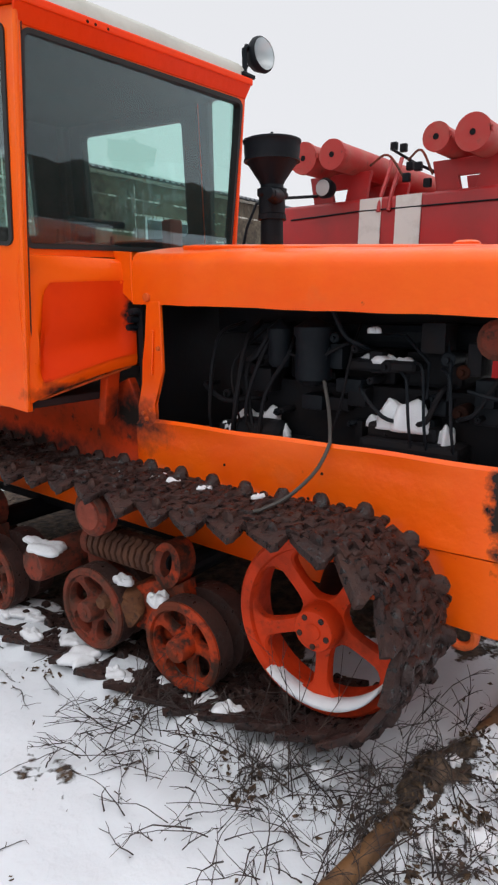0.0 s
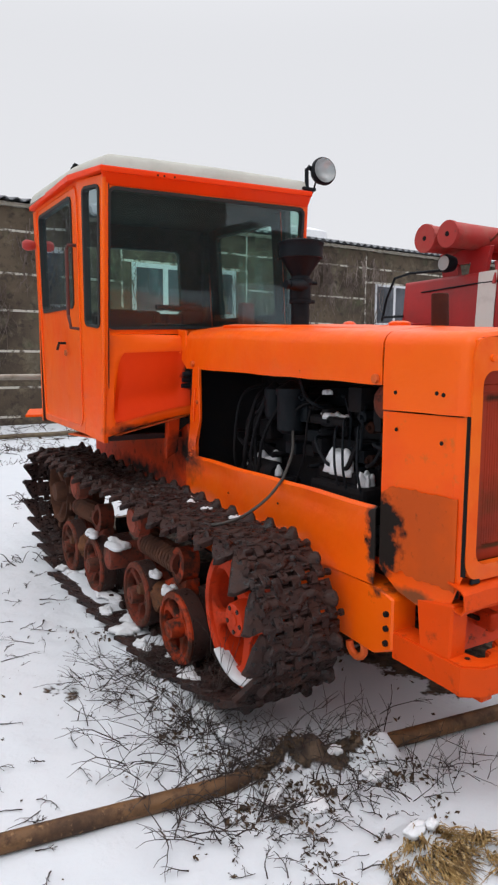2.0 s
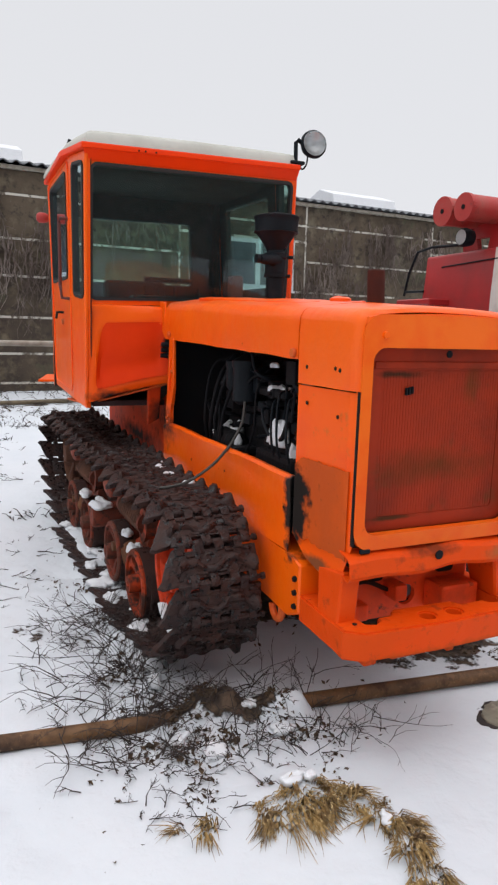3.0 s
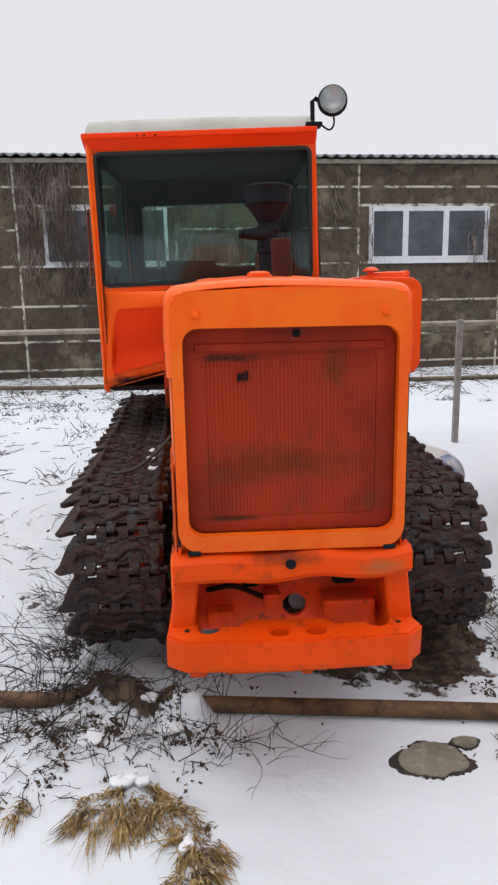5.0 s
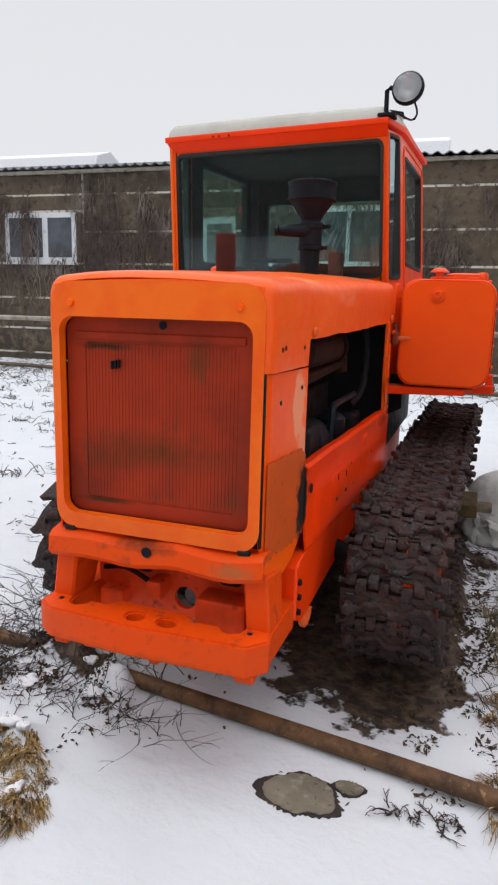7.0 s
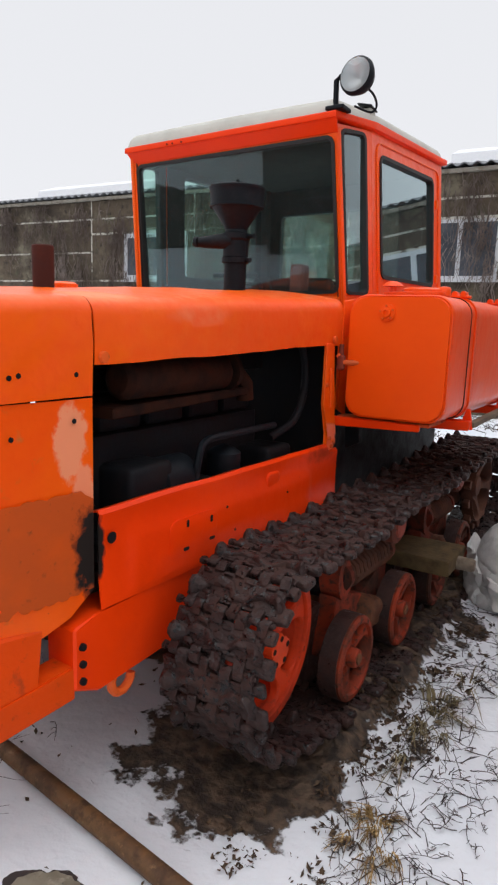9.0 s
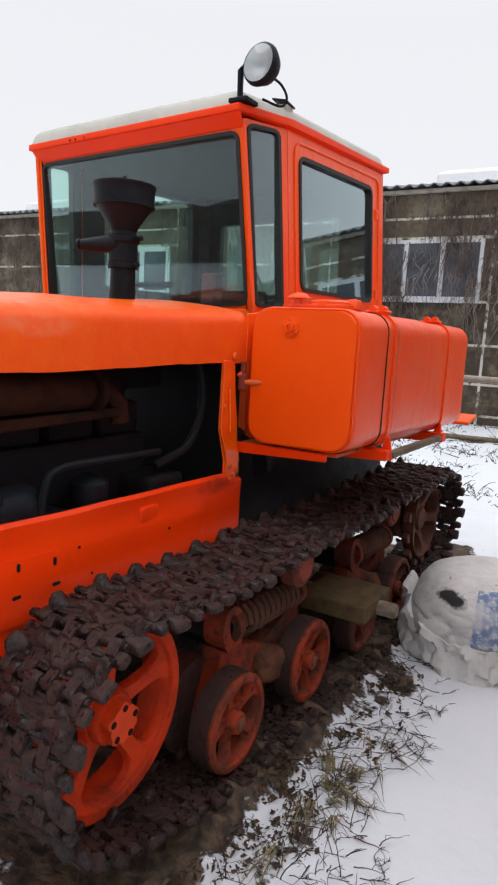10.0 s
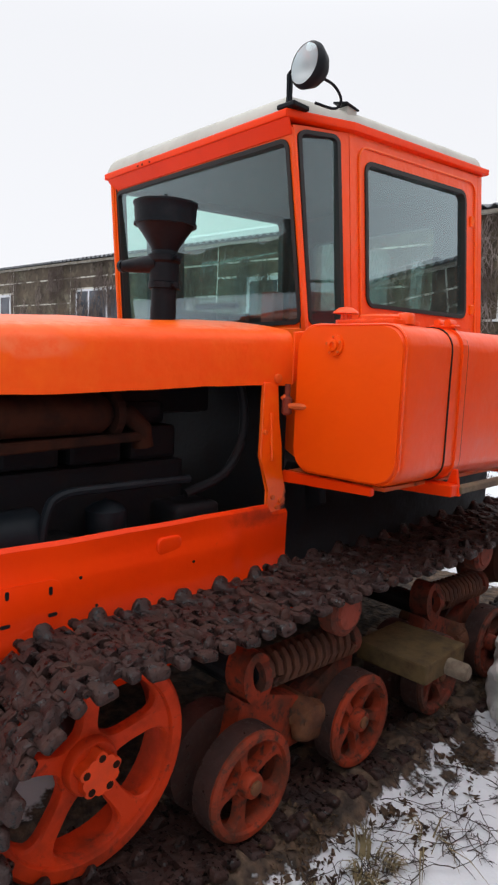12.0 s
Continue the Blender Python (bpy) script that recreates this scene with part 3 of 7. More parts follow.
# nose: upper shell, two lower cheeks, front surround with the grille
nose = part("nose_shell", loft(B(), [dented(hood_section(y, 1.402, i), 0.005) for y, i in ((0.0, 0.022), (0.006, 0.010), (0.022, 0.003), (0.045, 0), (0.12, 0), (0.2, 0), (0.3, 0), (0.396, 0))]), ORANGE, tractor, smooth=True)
for side in (-1, 1):
    bm = B()
    w0, w1 = side * (hood_half(0, side) - 0.022), side * hood_half(0.395, side)
    bend = lambda y: np.interp(y, (0.006, 0.05, 0.395), (abs(w0), abs(w0) + 0.014, abs(w1)))
    low = lambda y: np.interp(y, (0.006, 0.05, 0.12, 0.20, 0.30, 0.395), (0.835, 0.70, 0.68, 0.672, 0.70, 0.77))
    loft(bm, [[(side * bend(y), y, lerp(low(y), 1.395, v)) for v in (0, 0.03, 0.3, 0.6, 0.97, 1)] for y in (0.006, 0.02, 0.05, 0.12, 0.20, 0.25, 0.30, 0.35, 0.395)], 0.005)
    part("nose_cheek", bm, CHEEK, tractor, "lower nose panel with rust and scraped dark paint")
    # worn area down to the primer, with a ragged upper edge
    rows = []
    for y in np.linspace(0.030, 0.388, 24):
        z0, z1 = 0.775 + 0.030 * noise.noise(Vector((y * 24, side, 8))), 1.108 + 0.010 * noise.noise(Vector((y * 30, side, 3))) - max(0, y - 0.34) * 0.8
        rows.append([(side * (bend(y) + 0.0075), y, lerp(z0, z1, v)) for v in (0, 0.5, 1)])
    part("worn_patch", loft(B(), rows, 0.003), PATCH, nose, "area worn down to brownish primer")
    part("cheek_gap", box(B(), side * 0.380 - 0.004, side * 0.380 + 0.004, -0.004, 0.012, 0.835, 1.40), BLACK, nose)
bm = B()
ring(bm, [(u, -0.008, v) for u, v in rrect(-0.382, 0.380, 0.815, 1.672, 0.075, 6)], [(u, -0.018, v) for u, v in rrect(-0.345, 0.345, 0.875, 1.556, 0.05, 6)], (0, 0.035, 0))
bmesh.ops.bevel(bm, geom=[e for e in bm.edges if len(e.link_faces) == 2 and e.calc_face_angle(0) > 1.0], offset=0.006, segments=2, affect="EDGES")
surround = part("grille_surround", bm, FADED_ORANGE, nose, "raised orange frame round the grille", True)
for x in (-0.3, 0.3):
    part("bolt", lathe(B(), [(-0.02, 0.0), (-0.02, 0.012), (0, 0.016)], (x, -0.004, 1.60), "y", 10), ORANGE, nose)
bm = B()
box(bm, -0.35, 0.35, 0.034, 0.040, 0.87, 1.56)
grille = part("grille", bm, RED_DARK, tractor, "dusty dark red radiator grille")
bm = B()
ring(bm, [(u, 0.0285, v) for u, v in rrect(-0.345, 0.345, 0.875, 1.556, 0.05, 4)], [(u, 0.0300, v) for u, v in rrect(-0.275, 0.285, 0.925, 1.475, 0.02, 4)], (0, 0.008, 0))
part("grille_plate", bm, RED_DARK, grille)
slat_me = None
for i in range(44):
    x = -0.268 + i * 0.0127
    if slat_me is None:
        ob = part("slat", box(B(), -0.0056, 0.0056, 0.0325, 0.0345, 0.93, 1.47, 0.0008), RED_DARK, grille)
        slat_me = ob.data
    else:
        ob = new("slat", slat_me)
        ob.parent = grille
    ob.location.x = x
bm = B()
box(bm, -0.31, 0.31, 0.024, 0.034, 1.480, 1.508, 0.004)
part("crossbar", bm, RED_DARK, grille)
for x in (-0.168, -0.155, -0.142):
    part("emblem_bar", box(B(), x - 0.004, x + 0.004, 0.018, 0.03, 1.386 + 0.2 * (x + 0.155), 1.414 + 0.2 * (x + 0.155), 0.002), BLACK, grille)
part("plate_hole", lathe(B(), [(0, 0.014), (0.004, 0.014)], (0.02, 0.026, 1.535), "y", 12), BLACK, grille)
part("radiator", box(B(), -0.33, 0.33, 0.08, 0.24, 0.74, 1.62, 0.01), BLACK, tractor, "black radiator behind the grille")

for side in (-1, 1):
    for y, z in ((0.10, 1.47), (0.13, 1.475), (0.10, 1.30), (0.32, 1.33), (0.33, 1.47)):
        part("nose_hole", lathe(B(), [(0, 0.008), (side * 0.003, 0.008)], (side * (hood_half(y, side) + 0.002), y, z), "x", 8), BLACK, nose)
crown = [(lerp(-0.37, 0.37, i / 12), -0.006, hood_top(0) - 0.026 + 0.016 * math.sin(math.pi * i / 12)) for i in range(13)]
part("nose_brow", prism(B(), crown + [(0.37, -0.006, 1.60), (-0.37, -0.006, 1.60)], (0, 0.022, 0), 0.004), ORANGE, nose)

# hood top with its two side flanges
hood = part("hood", loft(B(), [dented(hood_section(y, 1.483 + 0.030 * y, 0, 0.06), 0.009) for y in np.linspace(0.405, 2.06, 26)]), ORANGE, tractor, smooth=True)
for side in (-1, 1):
    bm = B()
    prism(bm, [(side * (hood_half(y, side) + 0.004), y, z) for y, z in ((2.06, 1.545), (2.13, 1.60), (2.17, 1.78), (2.06, 1.768))], (-side * 0.012, 0, 0), 0.003)
    part("hood_ear", bm, ORANGE, hood)
    for y in (0.435, 1.97):
        part("bolt", lathe(B(), [(0, 0.02), (side * 0.012, 0.018), (side * 0.014, 0.0)], (side * (hood_half(y, side) + 0.004), y, 1.505 + 0.034 * y), "x", 10), ORANGE_DULL, hood)
part("hood_strip", prism(B(), [(-0.30, 0.6, hood_top(0.6) + 0.016), (-0.22, 0.6, hood_top(0.6) + 0.026), (-0.26, 1.9, hood_top(1.9) + 0.040), (-0.34, 1.9, hood_top(1.9) + 0.030)], (0, 0, -0.02), 0.004), ORANGE, hood)
part("filler_cap", lathe(B(), [(0, 0.05), (0.02, 0.05), (0.028, 0.035), (0.03, 0.0)], (-0.05, 0.72, hood_top(0.72) + 0.022), "z", 16), ORANGE, hood, "", True)

# side panels below the engine opening, and the posts behind it
for side in (-1, 1):
    bm = B()
    pr = []
    ys = [0.412 + 1.648 * i / 72 for i in range(73)]
    secs = []
    for k, y in enumerate(ys):
        w = hood_half(y, side) + 0.004
        top = (1.016 if side < 0 else 1.030) + 0.00017 * k + 0.007 * noise.noise(Vector((y * 3, side, 0.2))) if y < 1.95 else 1.01
        dent = 0.010 * math.sin(7 * y + side)
        e0, e1 = min(max((y - 0.525) / 0.05, 0), 1), min(max((1.80 - y) / 0.05, 0), 1)
        rise = 0.014 * e0 * e0 * (3 - 2 * e0) * e1 * e1 * (3 - 2 * e1) if side > 0 else 0.0
        secs.append([(side * (w - 0.045), y, top - 0.012), (side * (w - 0.004), y, top), (side * (w + 0.008), y, top - 0.014), (side * (w + 0.004 + dent * 0.5), y, top - 0.055),
                     (side * (w + 0.004 + dent * 0.4 + rise * 0.15), y, 0.942), (side * (w + 0.004 + dent * 0.4 + rise * 0.85), y, 0.912), (side * (w + 0.004 + dent * 0.3 + rise), y, 0.89),
                     (side * (w + 0.004 + dent * 0.3 + rise), y, 0.80), (side * (w + 0.008 + rise), y, 0.73), (side * (w + 0.012 + rise * 0.3), y, 0.708), (side * (w + 0.012), y, 0.692)])
    loft(bm, secs)
    panel = part("side_panel", bm, ORANGE if side < 0 else RED_ORANGE, tractor, "dented orange engine side panel", True)
    if side > 0:
        skin = lambda y, out: hood_half(y, 1) + 0.004 + 0.003 * math.sin(7 * y + 1) + 0.014 + out
        field = rrect(0.735, 1.015, 0.752, 0.915, 0.040, 5)
        bm = prism(B(), [(skin(y, 0.006), y, z) for y, z in field], (-0.012, 0, 0), 0.005, 2)
        part("pressed_field", bm, RED_ORANGE, panel, "", True)
        for y, z, a, c in ((0.832, 0.890, 0.006, 0.014), (0.973, 0.878, 0.006, 0.014), (0.826, 0.792, 0.016, 0.006), (0.980, 0.797, 0.016, 0.006)):
            part("slot", prism(B(), [(skin(y, 0.0085), y + u, z + v) for u, v in rrect(-a, a, -c, c, 0.005, 2)], (-0.004, 0, 0)), BLACK, panel)
    for y, z, r in ((0.459, 0.929 if side > 0 else 0.87, 0.020 if side > 0 else 0.005), (1.08, 0.90, 0.006), (1.14, 0.79, 0.006), (1.55, 0.87, 0.006)):
        ww = side * (hood_half(y, side) + (0.013 if side < 0 or y < 0.55 else 0.022))
        part("panel_hole", lathe(B(), [(0, r), (side * 0.003, r)], (ww, y, z), "x", 12), BLACK, panel)
    if side > 0:
        w = hood_half(1.35, 1) + 0.020
        part("raised_square", prism(B(), [(w - 0.002, y, z) for y, z in rrect(1.39, 1.505, 0.912, 0.982, 0.025, 4)], (-0.03, 0, 0), 0.014, 4), RED_ORANGE, panel, "", True)
        w = hood_half(1.78, 1) + 0.010
        part("crease", rod(B(), [(w - 0.004, 1.74, 0.70), (w - 0.007, 1.765, 0.85), (w - 0.012, 1.775, 0.97)], 0.009, 10), RED_ORANGE, panel, "", True)
    # post
    bm = B()
    w = side * (hood_half(1.97, side) + 0.004)
    prism(bm, [(w, y, z) for y, z in ((1.895, 1.555), (1.98, 1.555), (1.99, 1.395), (2.02, 1.29), (2.02, 1.185), (2.06, 1.08), (2.06, 1.002), (1.94, 1.002), (1.95, 1.10), (1.89, 1.25))], (-side * 0.02, 0, 0), 0.004)
    post = part("hood_post", bm, ORANGE, tractor)
    part("hinge_strip", prism(B(), [(w, y, z) for y, z in ((1.93, 1.43), (1.95, 1.43), (1.968, 1.23), (1.948, 1.23))], (side * 0.012, 0, 0), 0.003), ORANGE, post)
    for y, z in ((1.97, 1.07), (2.02, 1.05), (2.0, 1.025), (1.91, 1.35)):
        part("bolt", lathe(B(), [(0, 0.011), (side * 0.01, 0.010), (side * 0.01, 0.0)], (w, y, z), "x", 8), ORANGE_DULL, post)

# frame rails and front casting
for side in (-1, 1):
    bm = B()
    x = side * 0.438
    prism(bm, [(x, 0.29, 0.455), (x, 0.29, 0.668), (x, 0.40, 0.686), (x, 3.70, 0.686), (x, 3.70, 0.48), (x, 0.85, 0.425), (x, 0.40, 0.405)], (-side * 0.13, 0, 0), 0.008)
    rail = part("frame_rail", bm, ORANGE if side < 0 else RED_ORANGE, tractor)
    for z in (0.48, 0.54, 0.60):
        part("bolt", lathe(B(), [(0, 0.013), (side * 0.012, 0.012), (side * 0.012, 0.0)], (x, 0.32, z), "x", 8), BLACK, rail)
    bm = B()
    rod(bm, [(x * 0.96, 0.52 + 0.05 * math.cos(a), 0.39 + 0.05 * math.sin(a)) for a in np.linspace(2.6, 6.3, 9)], 0.017, 8)
    part("tow_hook", bm, ORANGE_DULL, rail, "", True)
bm = B()
# lower beam, seen from above as a shallow U with two arms running back
outline = [(-0.43, 0.30), (-0.43, 0.02), (-0.435, -0.05), (-0.37, -0.10), (-0.05, -0.115), (0.05, -0.115), (0.38, -0.105), (0.44, -0.045), (0.43, 0.02), (0.43, 0.30), (0.33, 0.30), (0.335, 0.01), (0.325, -0.025), (0.298, -0.04), (0.268, -0.03), (0.255, -0.002),
           (0.15, 0.0), (0.12, 0.04), (-0.16, 0.045), (-0.19, 0.0), (-0.255, 0.0), (-0.262, -0.028), (-0.29, -0.045), (-0.322, -0.03), (-0.33, 0.01), (-0.32, 0.30)]
loops = [outline] + [[(hx + 0.034 * math.cos(t), -0.045 + 0.030 * math.sin(t)) for t in np.linspace(0, 2 * math.pi, 19)[:-1]] for hx in (-0.05, 0.075)]
for lp_ in loops:
    vs = [bm.verts.new((x, y, 0.424)) for x, y in lp_]
    for i, v in enumerate(vs):
        bm.edges.new((v, vs[(i + 1) % len(vs)]))
bmesh.ops.triangle_fill(bm, use_beauty=True, edges=bm.edges[:])
ex = bmesh.ops.extrude_face_region(bm, geom=bm.faces[:])
for v in ex["geom"]:
    if isinstance(v, bmesh.types.BMVert):
        v.co.z += 0.116
bmesh.ops.recalc_face_normals(bm, faces=bm.faces)
bmesh.ops.bevel(bm, geom=[e for e in bm.edges if len(e.link_faces) == 2 and e.calc_face_angle(0) > 1.0], offset=0.007, segments=2, affect="EDGES")
for v in bm.verts:
    v.co += 0.005 * noise.noise_vector(v.co * 6)
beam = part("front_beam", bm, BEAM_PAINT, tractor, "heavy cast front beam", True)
for x0, x1, z0 in ((-0.36, -0.30, 0.398), (-0.24, 0.0, 0.404), (0.02, 0.06, 0.392), (0.33, 0.40, 0.394)):
    part("beam_foot", box(B(), x0, x1, -0.085, 0.02, z0, 0.432, 0.008), BEAM_PAINT, beam)
for side in (-1, 1):
    bm = B()
    prism(bm, [(side * 0.425, 0.01, 0.53), (side * 0.425, 0.16, 0.53), (side * 0.405, 0.20, 0.70), (side * 0.405, 0.02, 0.73)], (-side * 0.085, 0, 0), 0.008)
    part("beam_bracket", bm, BEAM_PAINT, beam)
    part("bolt_hole", lathe(B(), [(0, 0.010), (0.003, 0.010)], (side * 0.365, -0.02, 0.539), "z", 10), BLACK, beam)
# bent lip under the nose
secs = []
for i in range(15):
    x = lerp(-0.405, 0.405, i / 14)
    d = 0.022 * noise.noise(Vector((x * 5, 0.3, 0.1))) + 0.012 * math.sin(3 * x) - 0.006
    secs.append([(x, 0.05, 0.812 + d * 0.3), (x, -0.012, 0.806 + d), (x, -0.030, 0.79 + d), (x, -0.035, 0.735 + d), (x, -0.018, 0.715 + d), (x, 0.04, 0.715)])
bm = loft(B(), secs)
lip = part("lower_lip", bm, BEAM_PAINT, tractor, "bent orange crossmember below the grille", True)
part("crank_hole", lathe(B(), [(0, 0.018), (0.004, 0.018)], (-0.01, -0.0385, 0.775), "y", 12), BLACK, lip)
for x in (-0.33, 0.33):
    part("lip_clip", box(B(), x - 0.022, x + 0.022, -0.012, 0.0, 0.805, 0.822, 0.003), BLACK_PAINT, lip)
bm = B()
ring(bm, [(u, 0.20, v) for u, v in rrect(-0.34, 0.34, 0.43, 0.73, 0.01, 5)], [(0.03 + u, 0.20, v) for u, v in rrect(-0.045, 0.045, 0.47, 0.56, 0.044, 5)], (0, 0.02, 0))
inner_plate = part("front_plate", bm, DEEP_ORANGE, tractor, "inner front plate with a round hole")
for x0, x1, y0, z0, z1 in ((-0.30, -0.20, 0.13, 0.46, 0.53), (-0.09, -0.03, 0.11, 0.53, 0.60), (0.12, 0.31, 0.08, 0.45, 0.58)):
    part("casting_rib", box(B(), x0, x1, y0, 0.2, z0, z1, 0.012, 2), DEEP_ORANGE, inner_plate)
for u0, u1, v0, v1 in ((-0.31, -0.19, 0.655, 0.70), (-0.17, -0.10, 0.60, 0.675), (0.17, 0.26, 0.60, 0.675)):
    part("casting_gap", prism(B(), [(u, 0.186, v) for u, v in rrect(u0, u1, v0, v1, 0.02, 4)], (0, 0.012, 0)), BLACK, inner_plate)
part("brake_line", soft_rod([(-0.30, 0.17, 0.60), (-0.2, 0.165, 0.615), (-0.1, 0.17, 0.57), (-0.05, 0.18, 0.55)], 0.010), RUST_DARK, inner_plate, "", True)
part("crank_tube", lathe(B(), [(0, 0.0), (0, 0.036), (0.04, 0.036)], (0.048, 0.235, 0.515), "y", 18), DULL_STEEL, inner_plate, "dull bluish steel tube end")

# engine
engine = part("engine_block", box(B(), -0.20, 0.22, 0.50, 1.72, 0.70, 1.22, 0.02, 2), BLACK, tractor, "oily black engine block")
for k in range(4):
    y = 0.66 + 0.27 * k
    part("cylinder_head", box(B(), -0.17, 0.19, y, y + 0.23, 1.22, 1.36, 0.02, 2), BLACK, engine)
part("valve_cover", box(B(), -0.12, 0.14, 0.60, 1.68, 1.36, 1.46, 0.03, 2), BLACK_PAINT, engine)
for y, r, z0, z1 in ((1.235, 0.075, 1.22, 1.47), (1.40, 0.05, 1.28, 1.46)):
    part("filter", lathe(B(), [(z0, r * 0.7), (z0 + 0.02, r), (z1 - 0.06, r), (z1 - 0.05, r * 1.1), (z1 - 0.02, r * 1.1), (z1, r * 0.6), (z1 + 0.02, 0.01)], (-0.29, y, 0), "z", 20), BLACK_PAINT, engine, "", True)
part("fuel_pump", box(B(), -0.34, -0.18, 0.60, 1.00, 0.86, 1.035, 0.025, 2), BLACK, engine)
part("pump_head", box(B(), -0.30, -0.20, 0.70, 0.98, 1.03, 1.09, 0.015, 2), BLACK, engine)
part("shelf", box(B(), -0.36, -0.18, 1.28, 1.60, 0.93, 0.975, 0.01), BLACK, engine)
part("bracket", box(B(), -0.29, -0.18, 0.80, 1.08, 1.285, 1.33, 0.01), BLACK, engine)
er = random.Random(17)
for k in range(26):
    y0, z0 = er.uniform(0.52, 1.70), er.uniform(0.98, 1.42)
    a, b, c = er.uniform(0.02, 0.07), er.uniform(0.02, 0.06), er.uniform(0.02, 0.06)
    part("engine_casting", box(B(), -0.22 - a, -0.17, y0 - b, y0 + b, z0 - c, z0 + c, 0.012, 2), er.choice((BLACK, BLACK_PAINT)), engine, "", True)
for k in range(22):
    y0, z0, r = er.uniform(0.52, 1.75), er.uniform(0.95, 1.42), er.uniform(0.010, 0.030)
    part("bolt_head", lathe(B(), [(0.0, r), (-0.10, r), (-0.105, r * 0.8), (-0.105, r * 0.4), (-0.12, r * 0.35), (-0.12, 0.0)], (-0.19, y0, z0), "x", 12), er.choice((BLACK, BLACK_PAINT, RUST_DARK)), engine, "", True)
for k in range(9):
    y0, z0 = er.uniform(0.55, 1.6), er.uniform(1.0, 1.38)
    y1, z1 = y0 + er.uniform(-0.3, 0.3), z0 + er.uniform(-0.2, 0.2)
    part("pipe", soft_rod([(-0.20, y0, z0), (-0.30, y0, z0 + 0.02), (-0.315, (y0 + y1) / 2, (z0 + z1) / 2 - 0.03), (-0.29, y1, z1), (-0.19, y1, z1)], er.uniform(0.005, 0.012)), er.choice((BLACK, BLACK_PAINT)), engine, "", True)
for k in range(2):
    part("fuel_line", rod(B(), [(-0.31, 0.66 + 0.08 * k, 1.2), (-0.30, 0.66 + 0.08 * k, 1.33), (-0.24, 0.70 + 0.16 * k, 1.42), (-0.15, 0.74 + 0.26 * k, 1.42)], 0.007, 6), BLACK_PAINT, engine)
part("starter", lathe(B(), [(0, 0.05), (0.02, 0.07), (0.22, 0.07), (0.24, 0.05), (0.34, 0.04)], (-0.28, 1.38, 0.98), "y", 16), BLACK, engine, "", True)
part("engine_tray", box(B(), -0.40, 0.40, 0.45, 2.03, 0.83, 0.87), BLACK, engine)
# added black block that keeps the lit far side of the hood from showing through
part("bay_sight_block", box(B(), -0.05, 0.12, 0.46, 1.95, 1.40, 1.655, 0.03, 2), BLACK, engine, "", True)
part("firewall", box(B(), -0.48, 0.49, 2.03, 2.06, 0.76, 1.755), BLACK, engine)
part("fan_shroud", lathe(B(), [(0, 0.29), (0.05, 0.29), (0.06, 0.05)], (0, 0.27, 1.15), "y", 24), BLACK_PAINT, engine)
part("red_valve_wheel", lathe(B(), [(0, 0.05), (0.01, 0.07), (0.03, 0.07), (0.04, 0.05)], (-0.33, 0.50, 1.42), "x", 16), RUST_RED, engine)
part("manifold", lathe(B(), [(0, 0.05), (0.02, 0.075), (0.62, 0.075), (0.66, 0.05)], (0.31, 0.62, 1.43), "y", 20), RUST_DARK, engine, "rusty exhaust manifold", True)
part("manifold_flange", lathe(B(), [(0, 0.06), (0, 0.085), (0.03, 0.085), (0.03, 0.05)], (0.31, 1.28, 1.43), "y", 20), RUST_DARK, engine)
part("exhaust_bend", rod(B(), [(0.31, 1.28, 1.43), (0.32, 1.37, 1.42), (0.33, 1.42, 1.37), (0.33, 1.43, 1.30)], 0.04, 10), RUST_DARK, engine, "", True)
part("heat_shield", prism(B(), [(0.36, 0.55, 1.30), (0.36, 1.42, 1.325), (0.36, 1.42, 1.36), (0.36, 0.55, 1.34)], (-0.16, 0, 0), 0.006), RUST_DARK, engine)
part("generator", lathe(B(), [(0, 0.06), (0.02, 0.095), (0.2, 0.095), (0.22, 0.06)], (0.30, 0.80, 1.02), "y", 16), BLACK_PAINT, engine, "", True)
hr = random.Random(9)


for k in range(7):
    y0 = hr.uniform(1.1, 1.85)
    part("hose", soft_rod([(-0.30 - hr.uniform(0, 0.06), y0, 0.9), (-0.33 + hr.uniform(-0.04, 0.04), y0 + hr.uniform(-0.12, 0.12), hr.uniform(1.08, 1.2)), (-0.30, y0 + hr.uniform(-0.16, 0.16), hr.uniform(1.28, 1.4)), (-0.15, y0 + hr.uniform(-0.1, 0.2), 1.46)], hr.uniform(0.005, 0.013)), BLACK, engine, "", True)
for y0, z0 in ((0.62, 1.22), (0.72, 1.24), (0.78, 1.2)):
    part("fuel_line", soft_rod([(-0.33, y0, 1.0), (-0.35, y0 + 0.01, 1.12), (-0.335, y0 + 0.03, z0 + 0.06), (-0.28, y0 + 0.08, z0 + 0.09)], 0.006), BLACK_PAINT, engine, "", True)
part("water_hose", soft_rod([(0.36, 1.62, 1.10), (0.39, 1.80, 1.17), (0.39, 1.90, 1.33), (0.37, 1.90, 1.52), (0.3, 1.86, 1.62)], 0.020, 9), BLACK, engine, "", True)
part("fuel_pipe", soft_rod([(0.38, 0.98, 0.92), (0.39, 1.0, 1.10), (0.385, 1.06, 1.165), (0.385, 1.25, 1.17), (0.38, 1.62, 1.165)], 0.016, 8), BLACK_PAINT, engine, "", True)
for y0, y1, z0, z1, x1 in ((1.55, 1.78, 0.9, 1.06, 0.40), (0.62, 0.86, 0.9, 1.12, 0.38), (1.0, 1.16, 0.9, 1.0, 0.40)):
    part("engine_casing", box(B(), 0.2, x1, y0, y1, z0, z1, 0.03, 3), BLACK, engine, "", True)
